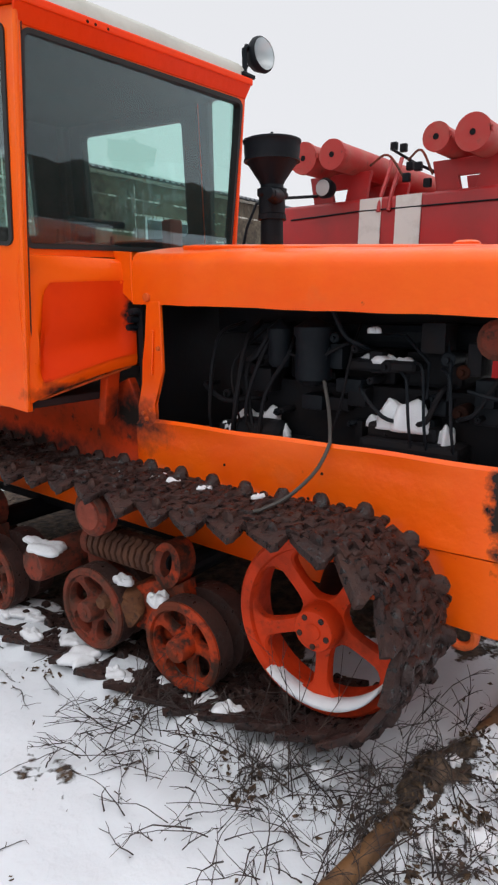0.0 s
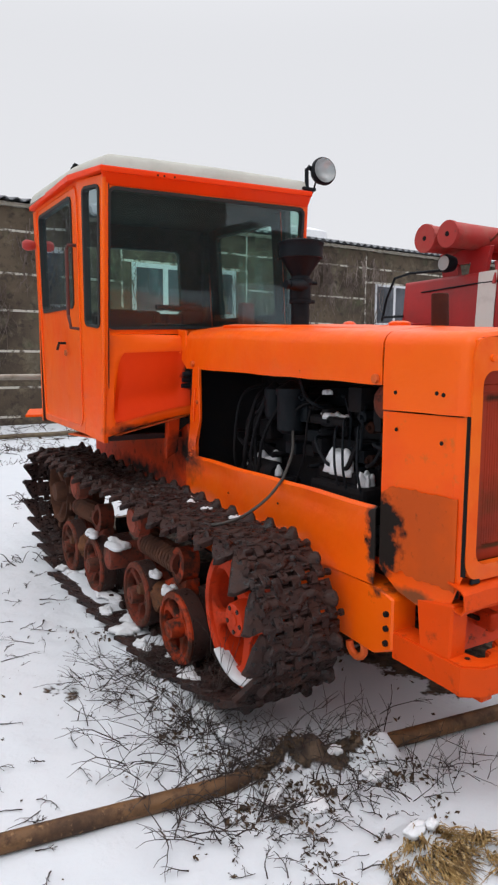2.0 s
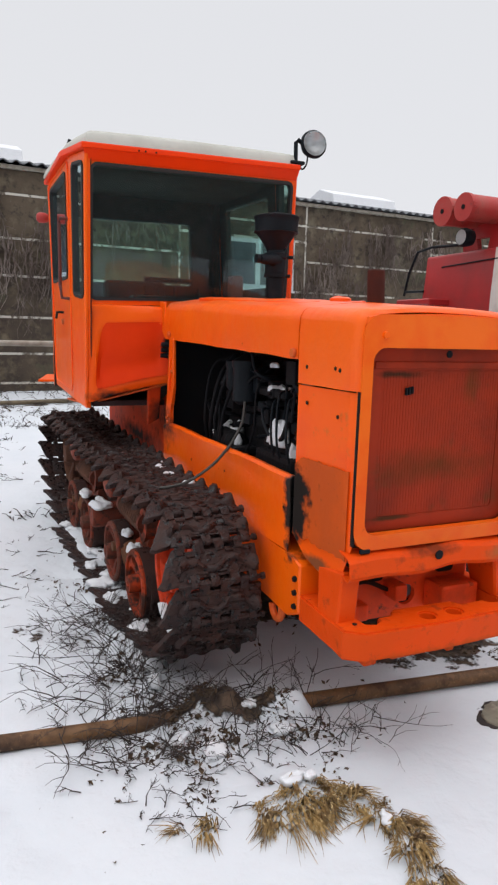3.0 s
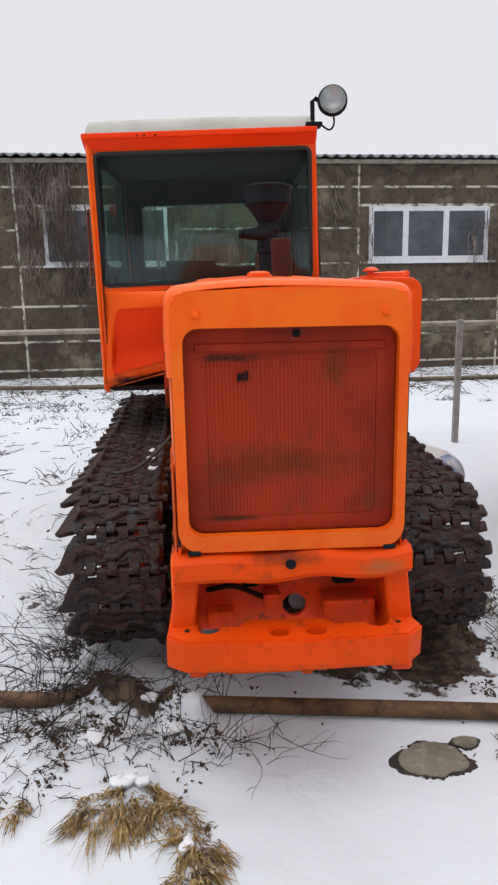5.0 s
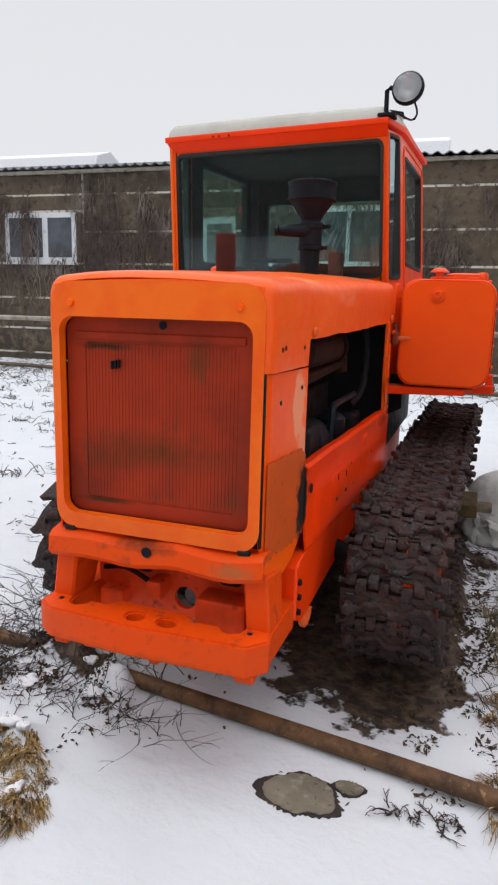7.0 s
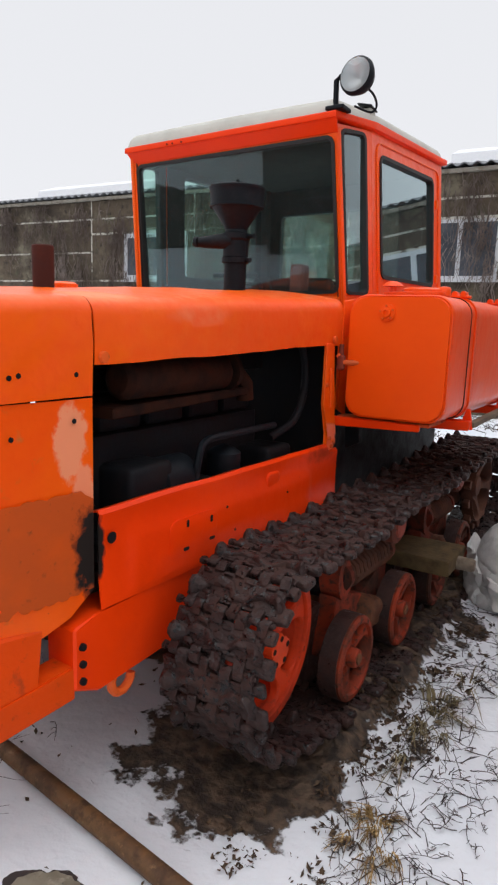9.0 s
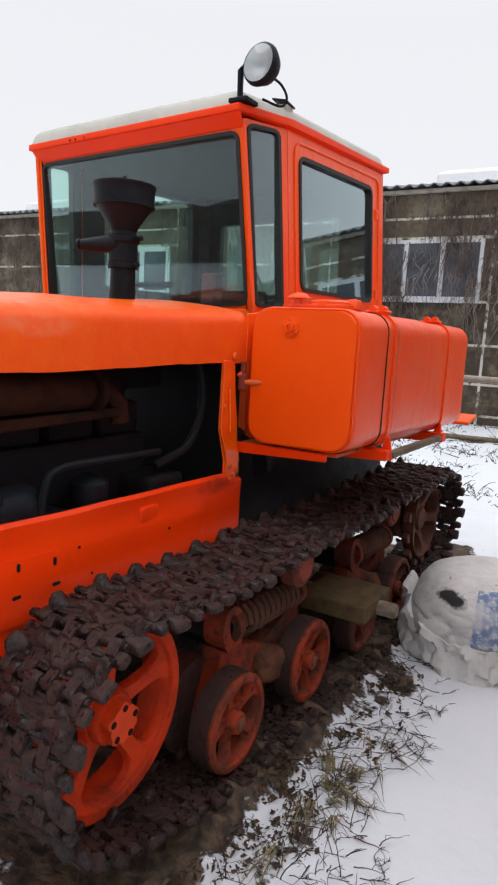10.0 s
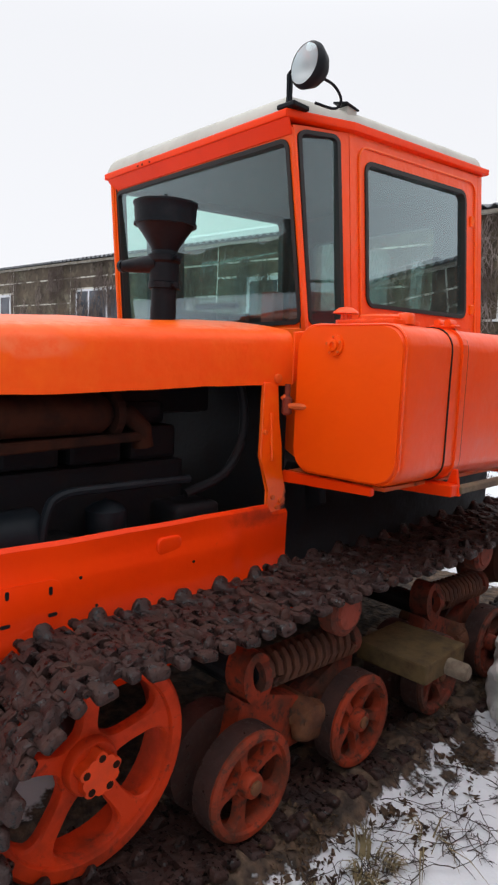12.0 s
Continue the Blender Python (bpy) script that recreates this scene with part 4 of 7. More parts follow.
part("oil_filter", lathe(B(), [(0.9, 0.06), (0.92, 0.075), (1.08, 0.075), (1.10, 0.05), (1.12, 0.0)], (0.33, 1.27, 0), "z", 18), BLACK_PAINT, engine, "", True)

# intake bowl on its stem, and the short exhaust stub
cx, cy = 0.075, 1.705
stack = part("intake_stem", lathe(B(), [(1.74, 0.056), (1.95, 0.053), (1.955, 0.062), (2.03, 0.062), (2.04, 0.070), (2.065, 0.070), (2.07, 0.056), (2.09, 0.052)], (cx, cy, 0), "z", 24), BLACK_PAINT, tractor, "black intake stem", True)
part("bowl", lathe(B(), [(2.075, 0.050), (2.10, 0.062), (2.15, 0.096), (2.182, 0.119), (2.188, 0.126), (2.235, 0.130), (2.262, 0.131), (2.268, 0.136), (2.276, 0.136), (2.280, 0.126), (2.288, 0.05), (2.290, 0.0)], (cx, cy, 0), "z", 32), BLACK_PAINT, stack, "black funnel-shaped dust bowl", True)
part("bowl_ring", lathe(B(), [(2.184, 0.122), (2.184, 0.132), (2.194, 0.132), (2.194, 0.122)], (cx, cy, 0), "z", 32), BLACK_PAINT, stack)
part("wing_nut", box(B(), cx - 0.028, cx + 0.028, cy - 0.006, cy + 0.006, 2.284, 2.304, 0.004), BLACK_PAINT, stack)
part("stud", rod(B(), [(cx, cy, 2.28), (cx, cy, 2.315)], 0.007, 8), BLACK_PAINT, stack)
part("side_stub", rod(B(), [(cx, cy - 0.03, 2.03), (cx - 0.07, cy - 0.06, 2.025), (cx - 0.12, cy - 0.09, 2.02), (cx - 0.15, cy - 0.105, 2.02)], 0.040, 14, 0.022), BLACK_PAINT, stack, "", True)
part("stub_end", lathe(B(), [(0, 0.0), (0, 0.026), (-0.02, 0.026), (-0.02, 0.0)], (cx - 0.15, cy - 0.10, 2.02), "x", 14), BLACK_PAINT, stack)
for z, dx in ((1.94, 0.06), (2.05, 0.075)):
    part("clamp", lathe(B(), [(z - 0.012, 0.056), (z - 0.012, 0.066), (z + 0.012, 0.066), (z + 0.012, 0.056)], (cx, cy, 0), "z", 20), BLACK_PAINT, stack)
    part("clamp_bolt", rod(B(), [(cx + dx - 0.01, cy, z), (cx + dx + 0.035, cy - 0.01, z)], 0.011, 8), BLACK_PAINT, stack)
part("exhaust_stub", prism(B(), [(0.032 + 0.040 * math.cos(a), 0.55 + 0.036 * math.sin(a), 1.69) for a in np.linspace(0, 2 * math.pi, 17)[:-1]], (-0.006, 0.004, 0.192), 0.004), STUB_RUST, tractor, "short rusty exhaust stub", True)

# ---------------------------------------------------------------- cab
cab = part("cab_floor", box(B(), -0.93, 0.42, 2.25, 3.72, 1.105, 1.14, 0.005), INNER, tractor, "cab of orange sheet metal with large windows")


def window_panel(name, c, hole, r, label="", seal=0.012, thick=0.03, inward=(0, 1, 0), colour=ORANGE, pane_of=None):
    """A sheet with a rounded window in it, over the patch c; hole = (u0, u1, v0, v1) in metres from the patch's start corner."""
    p = [Vector(q) for q in c]
    lu, lv = (p[1] - p[0]).length, (p[3] - p[0]).length
    d = Vector(inward) * thick
    f = lambda u, v: bil(c, u / lu, v / lv)
    out, hol = rrect(0, lu, 0, lv, 0.004, 5), rrect(*hole, r, 5)
    bm = B()
    ring(bm, [f(u, v) for u, v in out], [f(u, v) for u, v in hol], d)
    ob = part(name, bm, colour, cab, label)
    u0, u1, v0, v1 = hole
    bm = B()
    e = Vector(inward) * -0.008
    ring(bm, [f(u, v) + e for u, v in rrect(u0 - 0.006, u1 + 0.006, v0 - 0.006, v1 + 0.006, r + 0.006, 5)], [f(u, v) + e for u, v in rrect(u0 + seal, u1 - seal, v0 + seal, v1 - seal, max(r - seal, 0.004), 5)], d * 1.45)
    part("window_seal", bm, RUBBER, ob)
    bm = B()
    mid = sum(p, Vector()) / 4
    flat = (p[2] - p[0]).cross(p[3] - p[1]).normalized()
    edge = [f(u, v) for u, v in rrect(u0 + seal * 0.2, u1 - seal * 0.2, v0 + seal * 0.2, v1 - seal * 0.2, r, 5)]
    add(bm, [q - flat * (q - mid).dot(flat) + d * 0.5 for q in edge], [tuple(range(24))])
    pane = part("window_pane", bm, pane_of or CAB_GLASS, ob, "greenish glass")
    pane.visible_shadow = False
    bm = B()
    e = Vector(inward) * (thick + 0.003)
    ring(bm, [f(u, v) + e for u, v in out], [f(u, v) + e for u, v in rrect(u0 + 0.002, u1 - 0.002, v0 + 0.002, v1 - 0.002, r, 5)], Vector(inward) * 0.004)
    part("inner_lining", bm, INNER, ob, "dark inner lining")
    return ob


ws = [(-0.962, 2.209, 1.738), (0.425, 2.236, 1.785), (0.395, 2.108, 2.625), (-0.960, 2.128, 2.600)]
window_panel("windscreen_frame", ws, (0.022, 1.365, 0.035, 0.820), 0.04, "", 0.013, 0.03, (0, 1, 0), ORANGE, SCREEN_GLASS)
for side in (-1, 1):
    s = side
    if s < 0:
        xm, xr, lowz = -1.018, -1.006, 1.096
        q = [(-0.968, 2.238, lowz), (-1.008, 2.491, lowz + 0.036), (xm, 2.465, 2.656), (-0.968, 2.119, 2.618)]
        dp = [(-1.008, 2.496, lowz + 0.036), (-0.975, 3.722, lowz + 0.030), (xr, 3.700, 2.728), (xm, 2.470, 2.660)]
        q_hole, d_hole = (0.045, (Vector(q[1]) - Vector(q[0])).length - 0.05, 0.68, 1.475), (0.17, 1.11, 0.79, 1.46)
        corner = [(-0.968, lerp(2.236, 2.119, i / 6), lerp(1.115, 2.60, i / 6)) for i in range(7)]
        pillar = [(-0.975, 3.724, lowz + 0.026), (-0.970, 3.80, lowz + 0.04), (xr, 3.80, 2.73), (xr, 3.702, 2.71)]
    else:
        # this side leans inwards towards the roof, and its front post rakes back down to the sill
        q = [(0.432, 2.240, 1.70), (0.510, 2.470, 1.70), (0.436, 2.450, 2.680), (0.392, 2.121, 2.638)]
        dp = [(0.510, 2.475, 1.70), (0.536, 3.680, 1.70), (0.459, 3.660, 2.757), (0.436, 2.455, 2.683)]
        q_hole, d_hole = (0.020, 0.194, 0.115, 0.925), (0.116, 1.060, 0.220, 0.880)
        corner = [(lerp(0.438, 0.395, i / 6), lerp(2.240, 2.121, i / 6), lerp(1.70, 2.62, i / 6)) for i in range(7)]
        pillar = [(0.536, 3.682, 1.70), (0.538, 3.735, 1.70), (0.456, 3.720, 2.775), (0.458, 3.662, 2.755)]
        part("lower_skin", prism(B(), [(0.432, 2.240, 1.11), (0.510, 2.470, 1.11), (0.536, 3.735, 1.11), (0.536, 3.735, 1.698), (0.510, 2.470, 1.698), (0.432, 2.240, 1.698)], (-0.02, 0, 0)), ORANGE, cab)
    window_panel("quarter_panel", q, q_hole, 0.032, "", 0.010, 0.025, (-s, 0, 0), ORANGE if s < 0 else TANK_PAINT)
    part("corner_post", rod(B(), corner, 0.013, 8), ORANGE if s < 0 else TANK_PAINT, cab, "", True)
    door = window_panel("cab_door", dp, d_hole, 0.05, "orange cab door with a window", 0.014, 0.03, (-s, 0, 0), ORANGE if s < 0 else TANK_PAINT)
    bm = B()
    dpts = [bil(dp, u, v) for u, v in rrect(0.025 if s < 0 else 0.055, 0.97, 0.03, 0.985 if s < 0 else 0.955, 0.06, 5)]
    rod(bm, [p + Vector((s * 0.004, 0, 0)) for p in dpts] + [dpts[0] + Vector((s * 0.004, 0, 0))], 0.006, 6)
    part("door_seam", bm, ORANGE, door, "pressed bead round the door", True)
    part("rear_pillar", prism(B(), pillar, (-s * 0.04, 0, 0), 0.006), ORANGE if s < 0 else TANK_PAINT, cab)
    for v in ((0.56, 0.85) if s < 0 else (0.27, 0.745)):
        hp = bil(dp, 0.94, v)
        part("hinge", box(B(), hp.x - 0.012, hp.x + 0.012, hp.y - 0.02, hp.y + 0.02, hp.z - 0.03, hp.z + 0.03, 0.005), ORANGE, door)
    if s < 0:
        part("grab_handle", rod(B(), [(-1.02, 2.545, 2.29), (-1.068, 2.545, 2.29), (-1.074, 2.56, 2.265), (-1.074, 2.56, 1.87), (-1.068, 2.53, 1.79), (-1.02, 2.52, 1.785)], 0.011, 8), HANDLE, door, "dark red grab handle", True)
        part("door_lever", rod(B(), [(-1.015, 2.88, 1.705), (-1.06, 2.88, 1.705), (-1.06, 2.93, 1.665)], 0.009, 8), BLACK_PAINT, door)
        part("lock", lathe(B(), [(0, 0.02), (-0.012, 0.018), (-0.013, 0.0)], (-1.02, 2.85, 1.64), "x", 12), ORANGE_DULL, door)
        part("side_marker", lathe(B(), [(0, 0.03), (-0.03, 0.04), (-0.07, 0.04), (-0.09, 0.025), (-0.092, 0.0)], (-1.008, 3.76, 2.47), "x", 14), TUBE_RED, cab, "red side marker lamp", True)
# rear wall
rw = [(0.525, 3.735, 1.11), (-0.99, 3.80, 1.11), (-0.99, 3.79, 2.73), (0.445, 3.725, 2.755)]
window_panel("rear_wall", rw, (0.28, 1.36, 0.87, 1.42), 0.05, "", 0.014, 0.03, (0, -1, 0))
# front lower panels: wide on the right of the hood, a strip on its left
bm = B()
secs = []
for i in range(27):
    u = i / 26
    x = lerp(-0.972, -0.452, u)
    zl = 1.135 + 0.14 * (1 - (1 - u) ** 1.35)
    yf = lerp(2.233, 2.108, u)
    row = [(x, yf + 0.03, zl - 0.012), (x, yf + 0.006, zl - 0.004)]
    for j in range(1, 21):
        v = j / 21
        z = lerp(zl, 1.715, v)
        a = min(max(min((u - 0.07 - 0.10 * v) / 0.06, (0.97 - u) / 0.10), 0), 1) * min(max(min((v - 0.06) / 0.30, (0.90 - v) / 0.10), 0), 1)
        bow = 0.022 * math.sin(math.pi * min(1, u * 1.15)) * math.sin(math.pi * (0.15 + 0.8 * v))
        row.append((x, yf - bow + 0.050 * (1.0 - v) * a * a * (3 - 2 * a) - 0.004 * noise.noise(Vector((x * 5, 0, z * 5))), z))
    row += [(x, lerp(2.213, 2.115, u), 1.722), (x, lerp(2.210, 2.135, u), 1.737), (x, 2.214, 1.742)]
    secs.append(row)
loft(bm, secs)
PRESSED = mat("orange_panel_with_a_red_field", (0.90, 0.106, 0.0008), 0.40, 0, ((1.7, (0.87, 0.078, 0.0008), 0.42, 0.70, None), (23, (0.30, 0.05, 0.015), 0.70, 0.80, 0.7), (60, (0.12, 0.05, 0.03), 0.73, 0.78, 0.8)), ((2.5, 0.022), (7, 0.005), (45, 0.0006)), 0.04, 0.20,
              (((-0.70, 2.2, 1.17), (0.32, 0.2, 0.06), DARK_PATCH, 0.4), ((-0.47, 2.09, 1.50), (0.06, 0.08, 0.09), DARK_PATCH)))
# darker red: the field's own tone with the shade of its recess painted in
FIELD_RED = mat("shaded_red_paint", (0.74, 0.040, 0.0008), 0.5, 0, ((1.9, (0.68, 0.032, 0.0008), 0.42, 0.68, None), (6, (0.78, 0.060, 0.002), 0.60, 0.78, None)), ((3, 0.010), (45, 0.0006)), 0, 0.12, (((-0.70, 2.2, 1.18), (0.34, 0.2, 0.06), DARK_PATCH, 0.5), ((-0.47, 2.09, 1.50), (0.06, 0.08, 0.09), DARK_PATCH)))
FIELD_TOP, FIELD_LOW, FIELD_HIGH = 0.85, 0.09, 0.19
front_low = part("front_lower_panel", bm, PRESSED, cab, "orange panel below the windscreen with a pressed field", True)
bm = B()
prism(bm, [(-0.965, 2.27, 1.125), (-0.455, 2.14, 1.262), (-0.455, 3.0, 1.13), (-0.99, 3.0, 1.085)], (0, 0, -0.012), 0.003)
part("underside", bm, ORANGE_DULL, front_low)
# the sunk field of that panel, its shade put into a redder paint
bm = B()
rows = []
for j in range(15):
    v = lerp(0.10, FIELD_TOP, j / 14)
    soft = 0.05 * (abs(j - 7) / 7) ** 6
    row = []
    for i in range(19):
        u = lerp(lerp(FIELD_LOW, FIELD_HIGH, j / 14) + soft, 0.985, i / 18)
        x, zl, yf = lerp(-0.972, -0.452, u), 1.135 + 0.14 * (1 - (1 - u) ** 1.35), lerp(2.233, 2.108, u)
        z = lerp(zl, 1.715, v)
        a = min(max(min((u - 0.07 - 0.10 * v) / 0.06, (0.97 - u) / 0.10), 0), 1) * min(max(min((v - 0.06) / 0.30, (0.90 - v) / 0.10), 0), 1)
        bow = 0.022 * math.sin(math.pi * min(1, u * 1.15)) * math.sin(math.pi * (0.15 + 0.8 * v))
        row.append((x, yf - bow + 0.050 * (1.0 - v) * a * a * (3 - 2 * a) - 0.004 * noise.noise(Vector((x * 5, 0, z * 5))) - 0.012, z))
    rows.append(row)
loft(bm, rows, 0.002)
part("pressed_field", bm, FIELD_RED, front_low, "sunk field in redder paint that carries its shade", True)
bm = B()
prism(bm, [(0.30, 2.16, 1.30), (0.425, 2.22, 1.20), (0.425, 2.235, 1.795), (0.30, 2.20, 1.795)], (0, 0.02, 0), 0.003)
part("left_strip", bm, ORANGE, front_low)
for z in (1.44, 1.475, 1.51):
    part("latch", lathe(B(), [(0, 0.0), (0, 0.014), (0.05, 0.018), (0.06, 0.0)], (-0.53, 2.075 - (z - 1.44) * 0.3, z), "x", 8), BLACK_PAINT, front_low)
for x, z in ((-0.93, 1.60), (-0.93, 1.30), (-0.70, 1.26), (-0.52, 1.64)):
    part("rivet", lathe(B(), [(0, 0.008), (-0.006, 0.006), (-0.007, 0.0)], (x, lerp(2.233, 2.108, (x + 0.972) / 0.52) - 0.006, z), "y", 8), ORANGE, front_low)
# soot by the post; darker in a long band along the bottom
FENDER_RED = mat("sooty_red_fender", (0.62, 0.045, 0.004), 0.6, 0, ((4, (0.36, 0.035, 0.006), 0.42, 0.66, None), (16, (0.05, 0.025, 0.018), 0.60, 0.72, 0.85)), ((30, 0.002),), 0, 0.2, (((-0.46, 2.16, 1.02), (0.16, 0.26, 0.17), DARK_PATCH, 0.4), ((-0.46, 3.0, 0.80), (0.2, 0.9, 0.10), DARK_PATCH, 0.5)))
# support between rail and cab
for side in (-1, 1):
    bm = B()
    x = side * 0.455
    prism(bm, [(x, 2.03, 0.92), (x, 2.10, 0.688), (x, 4.15, 0.688), (x, 4.15, 1.12), (x, 2.38, 1.10), (x, 2.17, 1.20)], (-side * 0.05, 0, 0), 0.006)
    # left fender and bracket are black to stand for the shade under the tank
    part("side_fender", bm, FENDER_RED if side < 0 else BLACK, tractor, "dirty orange inner fender above the track" if side < 0 else "inner fender above the track, coloured black for the tank's shade")
    bm = B()
    x0, x1 = sorted((side * 0.50, side * 0.58))
    prism(bm, [(x0, 2.17, 1.24), (x1, 2.17, 1.24), (x1, 2.21, 1.02), (x0, 2.21, 0.98)], (0, 0.05, 0), 0.008, 2)
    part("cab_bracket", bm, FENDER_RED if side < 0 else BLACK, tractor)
# rear step sheets
for x0, x1, y0, z in ((-1.12, -0.55, 3.81, 1.14), (0.58, 1.14, 3.83, 1.18)):
    bm = B()
    prism(bm, [(x0, y0, z), (x1, y0, z), (x1 - 0.05, 4.27, z + 0.015), (x0 + 0.12, 4.27, z + 0.015)], (0, 0, 0.02), 0.004)
    part("rear_fender", bm, ORANGE, tractor)

# roof: orange lip and pale cap
bm = B()
lo = [(-0.998, 2.080, 2.621), (0.406, 2.062, 2.652), (0.462, 2.46, 2.690), (0.488, 3.745, 2.772), (-1.03, 3.81, 2.734), (-1.06, 2.55, 2.665)]
prism(bm, [Vector(p) for p in lo], (0, 0, 0.034), 0.008, 2)
roof = part("roof_lip", bm, RED_ORANGE, cab, "red-orange lip round the roof")
bm = B()
prism(bm, [(-0.996, 2.079, 2.645), (0.406, 2.061, 2.675), (0.40, 2.108, 2.595), (-0.965, 2.128, 2.565)], (0, 0.012, 0), 0.003)
part("roof_visor", bm, RED_ORANGE, roof)
for x in (-0.665, -0.625, -0.560):
    part("bolt_hole", lathe(B(), [(0, 0.006), (-0.003, 0.006), (-0.003, 0.0)], (x, 2.0765, 2.642 + 0.022 * (x + 0.6)), "y", 8), RUST_DARK, roof)
bm = B()
edge_steps = (0, 0.004, 0.010, 0.02, 0.04, 0.08, 0.16, 0.3, 0.5, 0.7, 0.84, 0.92, 0.96, 0.98, 0.99, 0.996, 1)
top = []
for v in edge_steps:
    row = []
    for u in edge_steps:
        y = lerp(2.083, 3.70, v)
        wl2, wr2 = lerp(0.400, 0.462, min(1, v * 4)), lerp(-0.975, -1.045, min(1, v * 4))
        e = min(u * 1.45, (1 - u) * 1.45, v * 1.75, (1 - v) * 1.75)
        z = lerp(2.648, 2.762, v) + lerp(0.0, 0.030, u) + 0.084 * (1 - math.exp(-e / 0.016)) + 0.03 * math.sin(math.pi * u) * min(1, e * 4)
        row.append((lerp(wr2, wl2, u), y, z))
    top.append(row)
loft(bm, top, 0.02)
part("roof_cap", bm, ROOF_WHITE, roof, "dirty white roof cap", True)
bm = B()
prism(bm, [(-0.95, 2.17, 2.595), (0.395, 2.17, 2.615), (0.42, 2.55, 2.64), (0.43, 3.71, 2.70), (-0.98, 3.75, 2.69), (-0.99, 2.55, 2.63)], (0, 0, 0.008))
part("ceiling_lining", bm, INNER, cab)
for x, y, z, r in ((0.40, 2.44, 2.785, 0.032), (-0.97, 2.62, 2.755, 0.022)):
    bm = B()
    box(bm, x - r, x + r, y, y + 0.07, z - 0.04, z + 0.012, 0.004)
    vent = part("roof_vent", bm, ROOF_WHITE, roof, "small pale roof vent with a dark lid")
    part("vent_lid", prism(B(), [(x - r * 1.3, y - 0.02, z + 0.040), (x + r * 1.3, y - 0.02, z + 0.022), (x + r * 1.3, y + 0.075, z + 0.012), (x - r * 1.3, y + 0.075, z + 0.030)], (0, 0, -0.010), 0.003), BLACK_PAINT, vent)

# cab interior
part("dashboard", box(B(), -0.92, 0.36, 2.25, 2.44, 1.58, 1.745, 0.03, 2), DASH, cab, "dull red dashboard")
part("instrument_box", box(B(), -0.66, -0.36, 2.28, 2.42, 1.74, 1.82, 0.02, 2), BLACK_PAINT, cab)
for x0, x1 in ((-0.855, -0.925), (0.40, 0.44)):
    part("inner_panel", prism(B(), [(x0, 2.6, 1.15), (x0, 3.66, 1.15), (x1, 3.66, 1.86), (x1, 2.6, 1.86)], (0.012, 0, 0)), INNER, cab)
for x0, x1 in ((-0.905, -0.955), (0.40, 0.37)):
    part("inner_pillar", prism(B(), [(x0, 3.62, 1.15), (x0, 3.695, 1.15), (x1, 3.695, 2.69), (x1, 3.62, 2.69)], (0.055, 0, 0), 0.008), INNER, cab)
part("seat", box(B(), -0.65, -0.15, 2.85, 3.30, 1.42, 1.55, 0.05, 3), INNER, cab)
part("backrest", box(B(), -0.65, -0.15, 3.28, 3.40, 1.50, 1.98, 0.05, 3), INNER, cab)
for x, y in ((-0.52, 2.5), (-0.42, 2.5), (-0.30, 2.52), (-0.1, 2.6)):
    part("lever", rod(B(), [(x, y, 1.2), (x, y + 0.06, 1.75), (x + 0.01, y + 0.05, 1.9)], 0.012, 8), BLACK_PAINT, cab)
part("fuse_box", box(B(), 0.04, 0.13, 2.33, 2.41, 1.74, 1.98, 0.01), DASH, cab)
part("lever_bar", rod(B(), [(-0.55, 2.42, 1.93), (-0.22, 2.42, 1.93)], 0.018, 8), BLACK_PAINT, cab)

# work lamp
lp = Vector((0.499, 2.066, 2.828))
ax = Vector((-0.05, -1, -0.06)).normalized()
lamp = part("work_lamp_shell", lathe(B(), [(-0.012, 0.078), (0.0, 0.088), (0.016, 0.090), (0.03, 0.084), (0.06, 0.07), (0.085, 0.045), (0.095, 0.001)], (0, 0, 0), "y", 28, False, False), BLACK_PAINT, tractor, "round black work lamp on the cab roof", True)
lamp.matrix_basis = Matrix.LocRotScale(lp, Euler((radians(-4), 0, radians(-6))), None)
bm = lathe(B(), [(0.045, 0.001), (0.04, 0.03), (0.02, 0.060), (-0.008, 0.080)], (0, 0, 0), "y", 28, False, False)
part("reflector", bm, CHROME, lamp, "dull silver reflector", True)
bm = lathe(B(), [(-0.020, 0.001), (-0.018, 0.04), (-0.010, 0.079)], (0, 0, 0), "y", 28, False, False)
pane = part("lens", bm, LENS, lamp, "clear ribbed lens", True)
pane.visible_shadow = False
part("lamp_bracket", rod(B(), [(0.385, 2.10, 2.69), (0.382, 2.10, 2.83), (0.40, 2.10, 2.845), (0.43, 2.11, 2.835)], 0.014, 8), BLACK_PAINT, tractor)
part("bracket_foot", box(B(), 0.34, 0.44, 2.07, 2.17, 2.692, 2.712, 0.004), BLACK_PAINT, tractor)
part("lamp_wire", soft_rod([(0.50, 2.15, 2.81), (0.53, 2.21, 2.785), (0.54, 2.25, 2.74), (0.51, 2.25, 2.71), (0.44, 2.20, 2.735)], 0.006), BLACK_PAINT, tractor, "", True)

# fuel tank on the left with straps
secs = []
outl = []
for (u0, v0), (u1, v1) in zip(rrect(0.553, 1.072, 1.186, 1.800, 0.09, 6), rrect(0.553, 1.072, 1.186, 1.800, 0.09, 6)[1:] + rrect(0.553, 1.072, 1.186, 1.800, 0.09, 6)[:1]):
    m_ = max(1, int(math.hypot(u1 - u0, v1 - v0) / 0.09))
    outl += [(lerp(u0, u1, i / m_), lerp(v0, v1, i / m_)) for i in range(m_)]
bm = B()
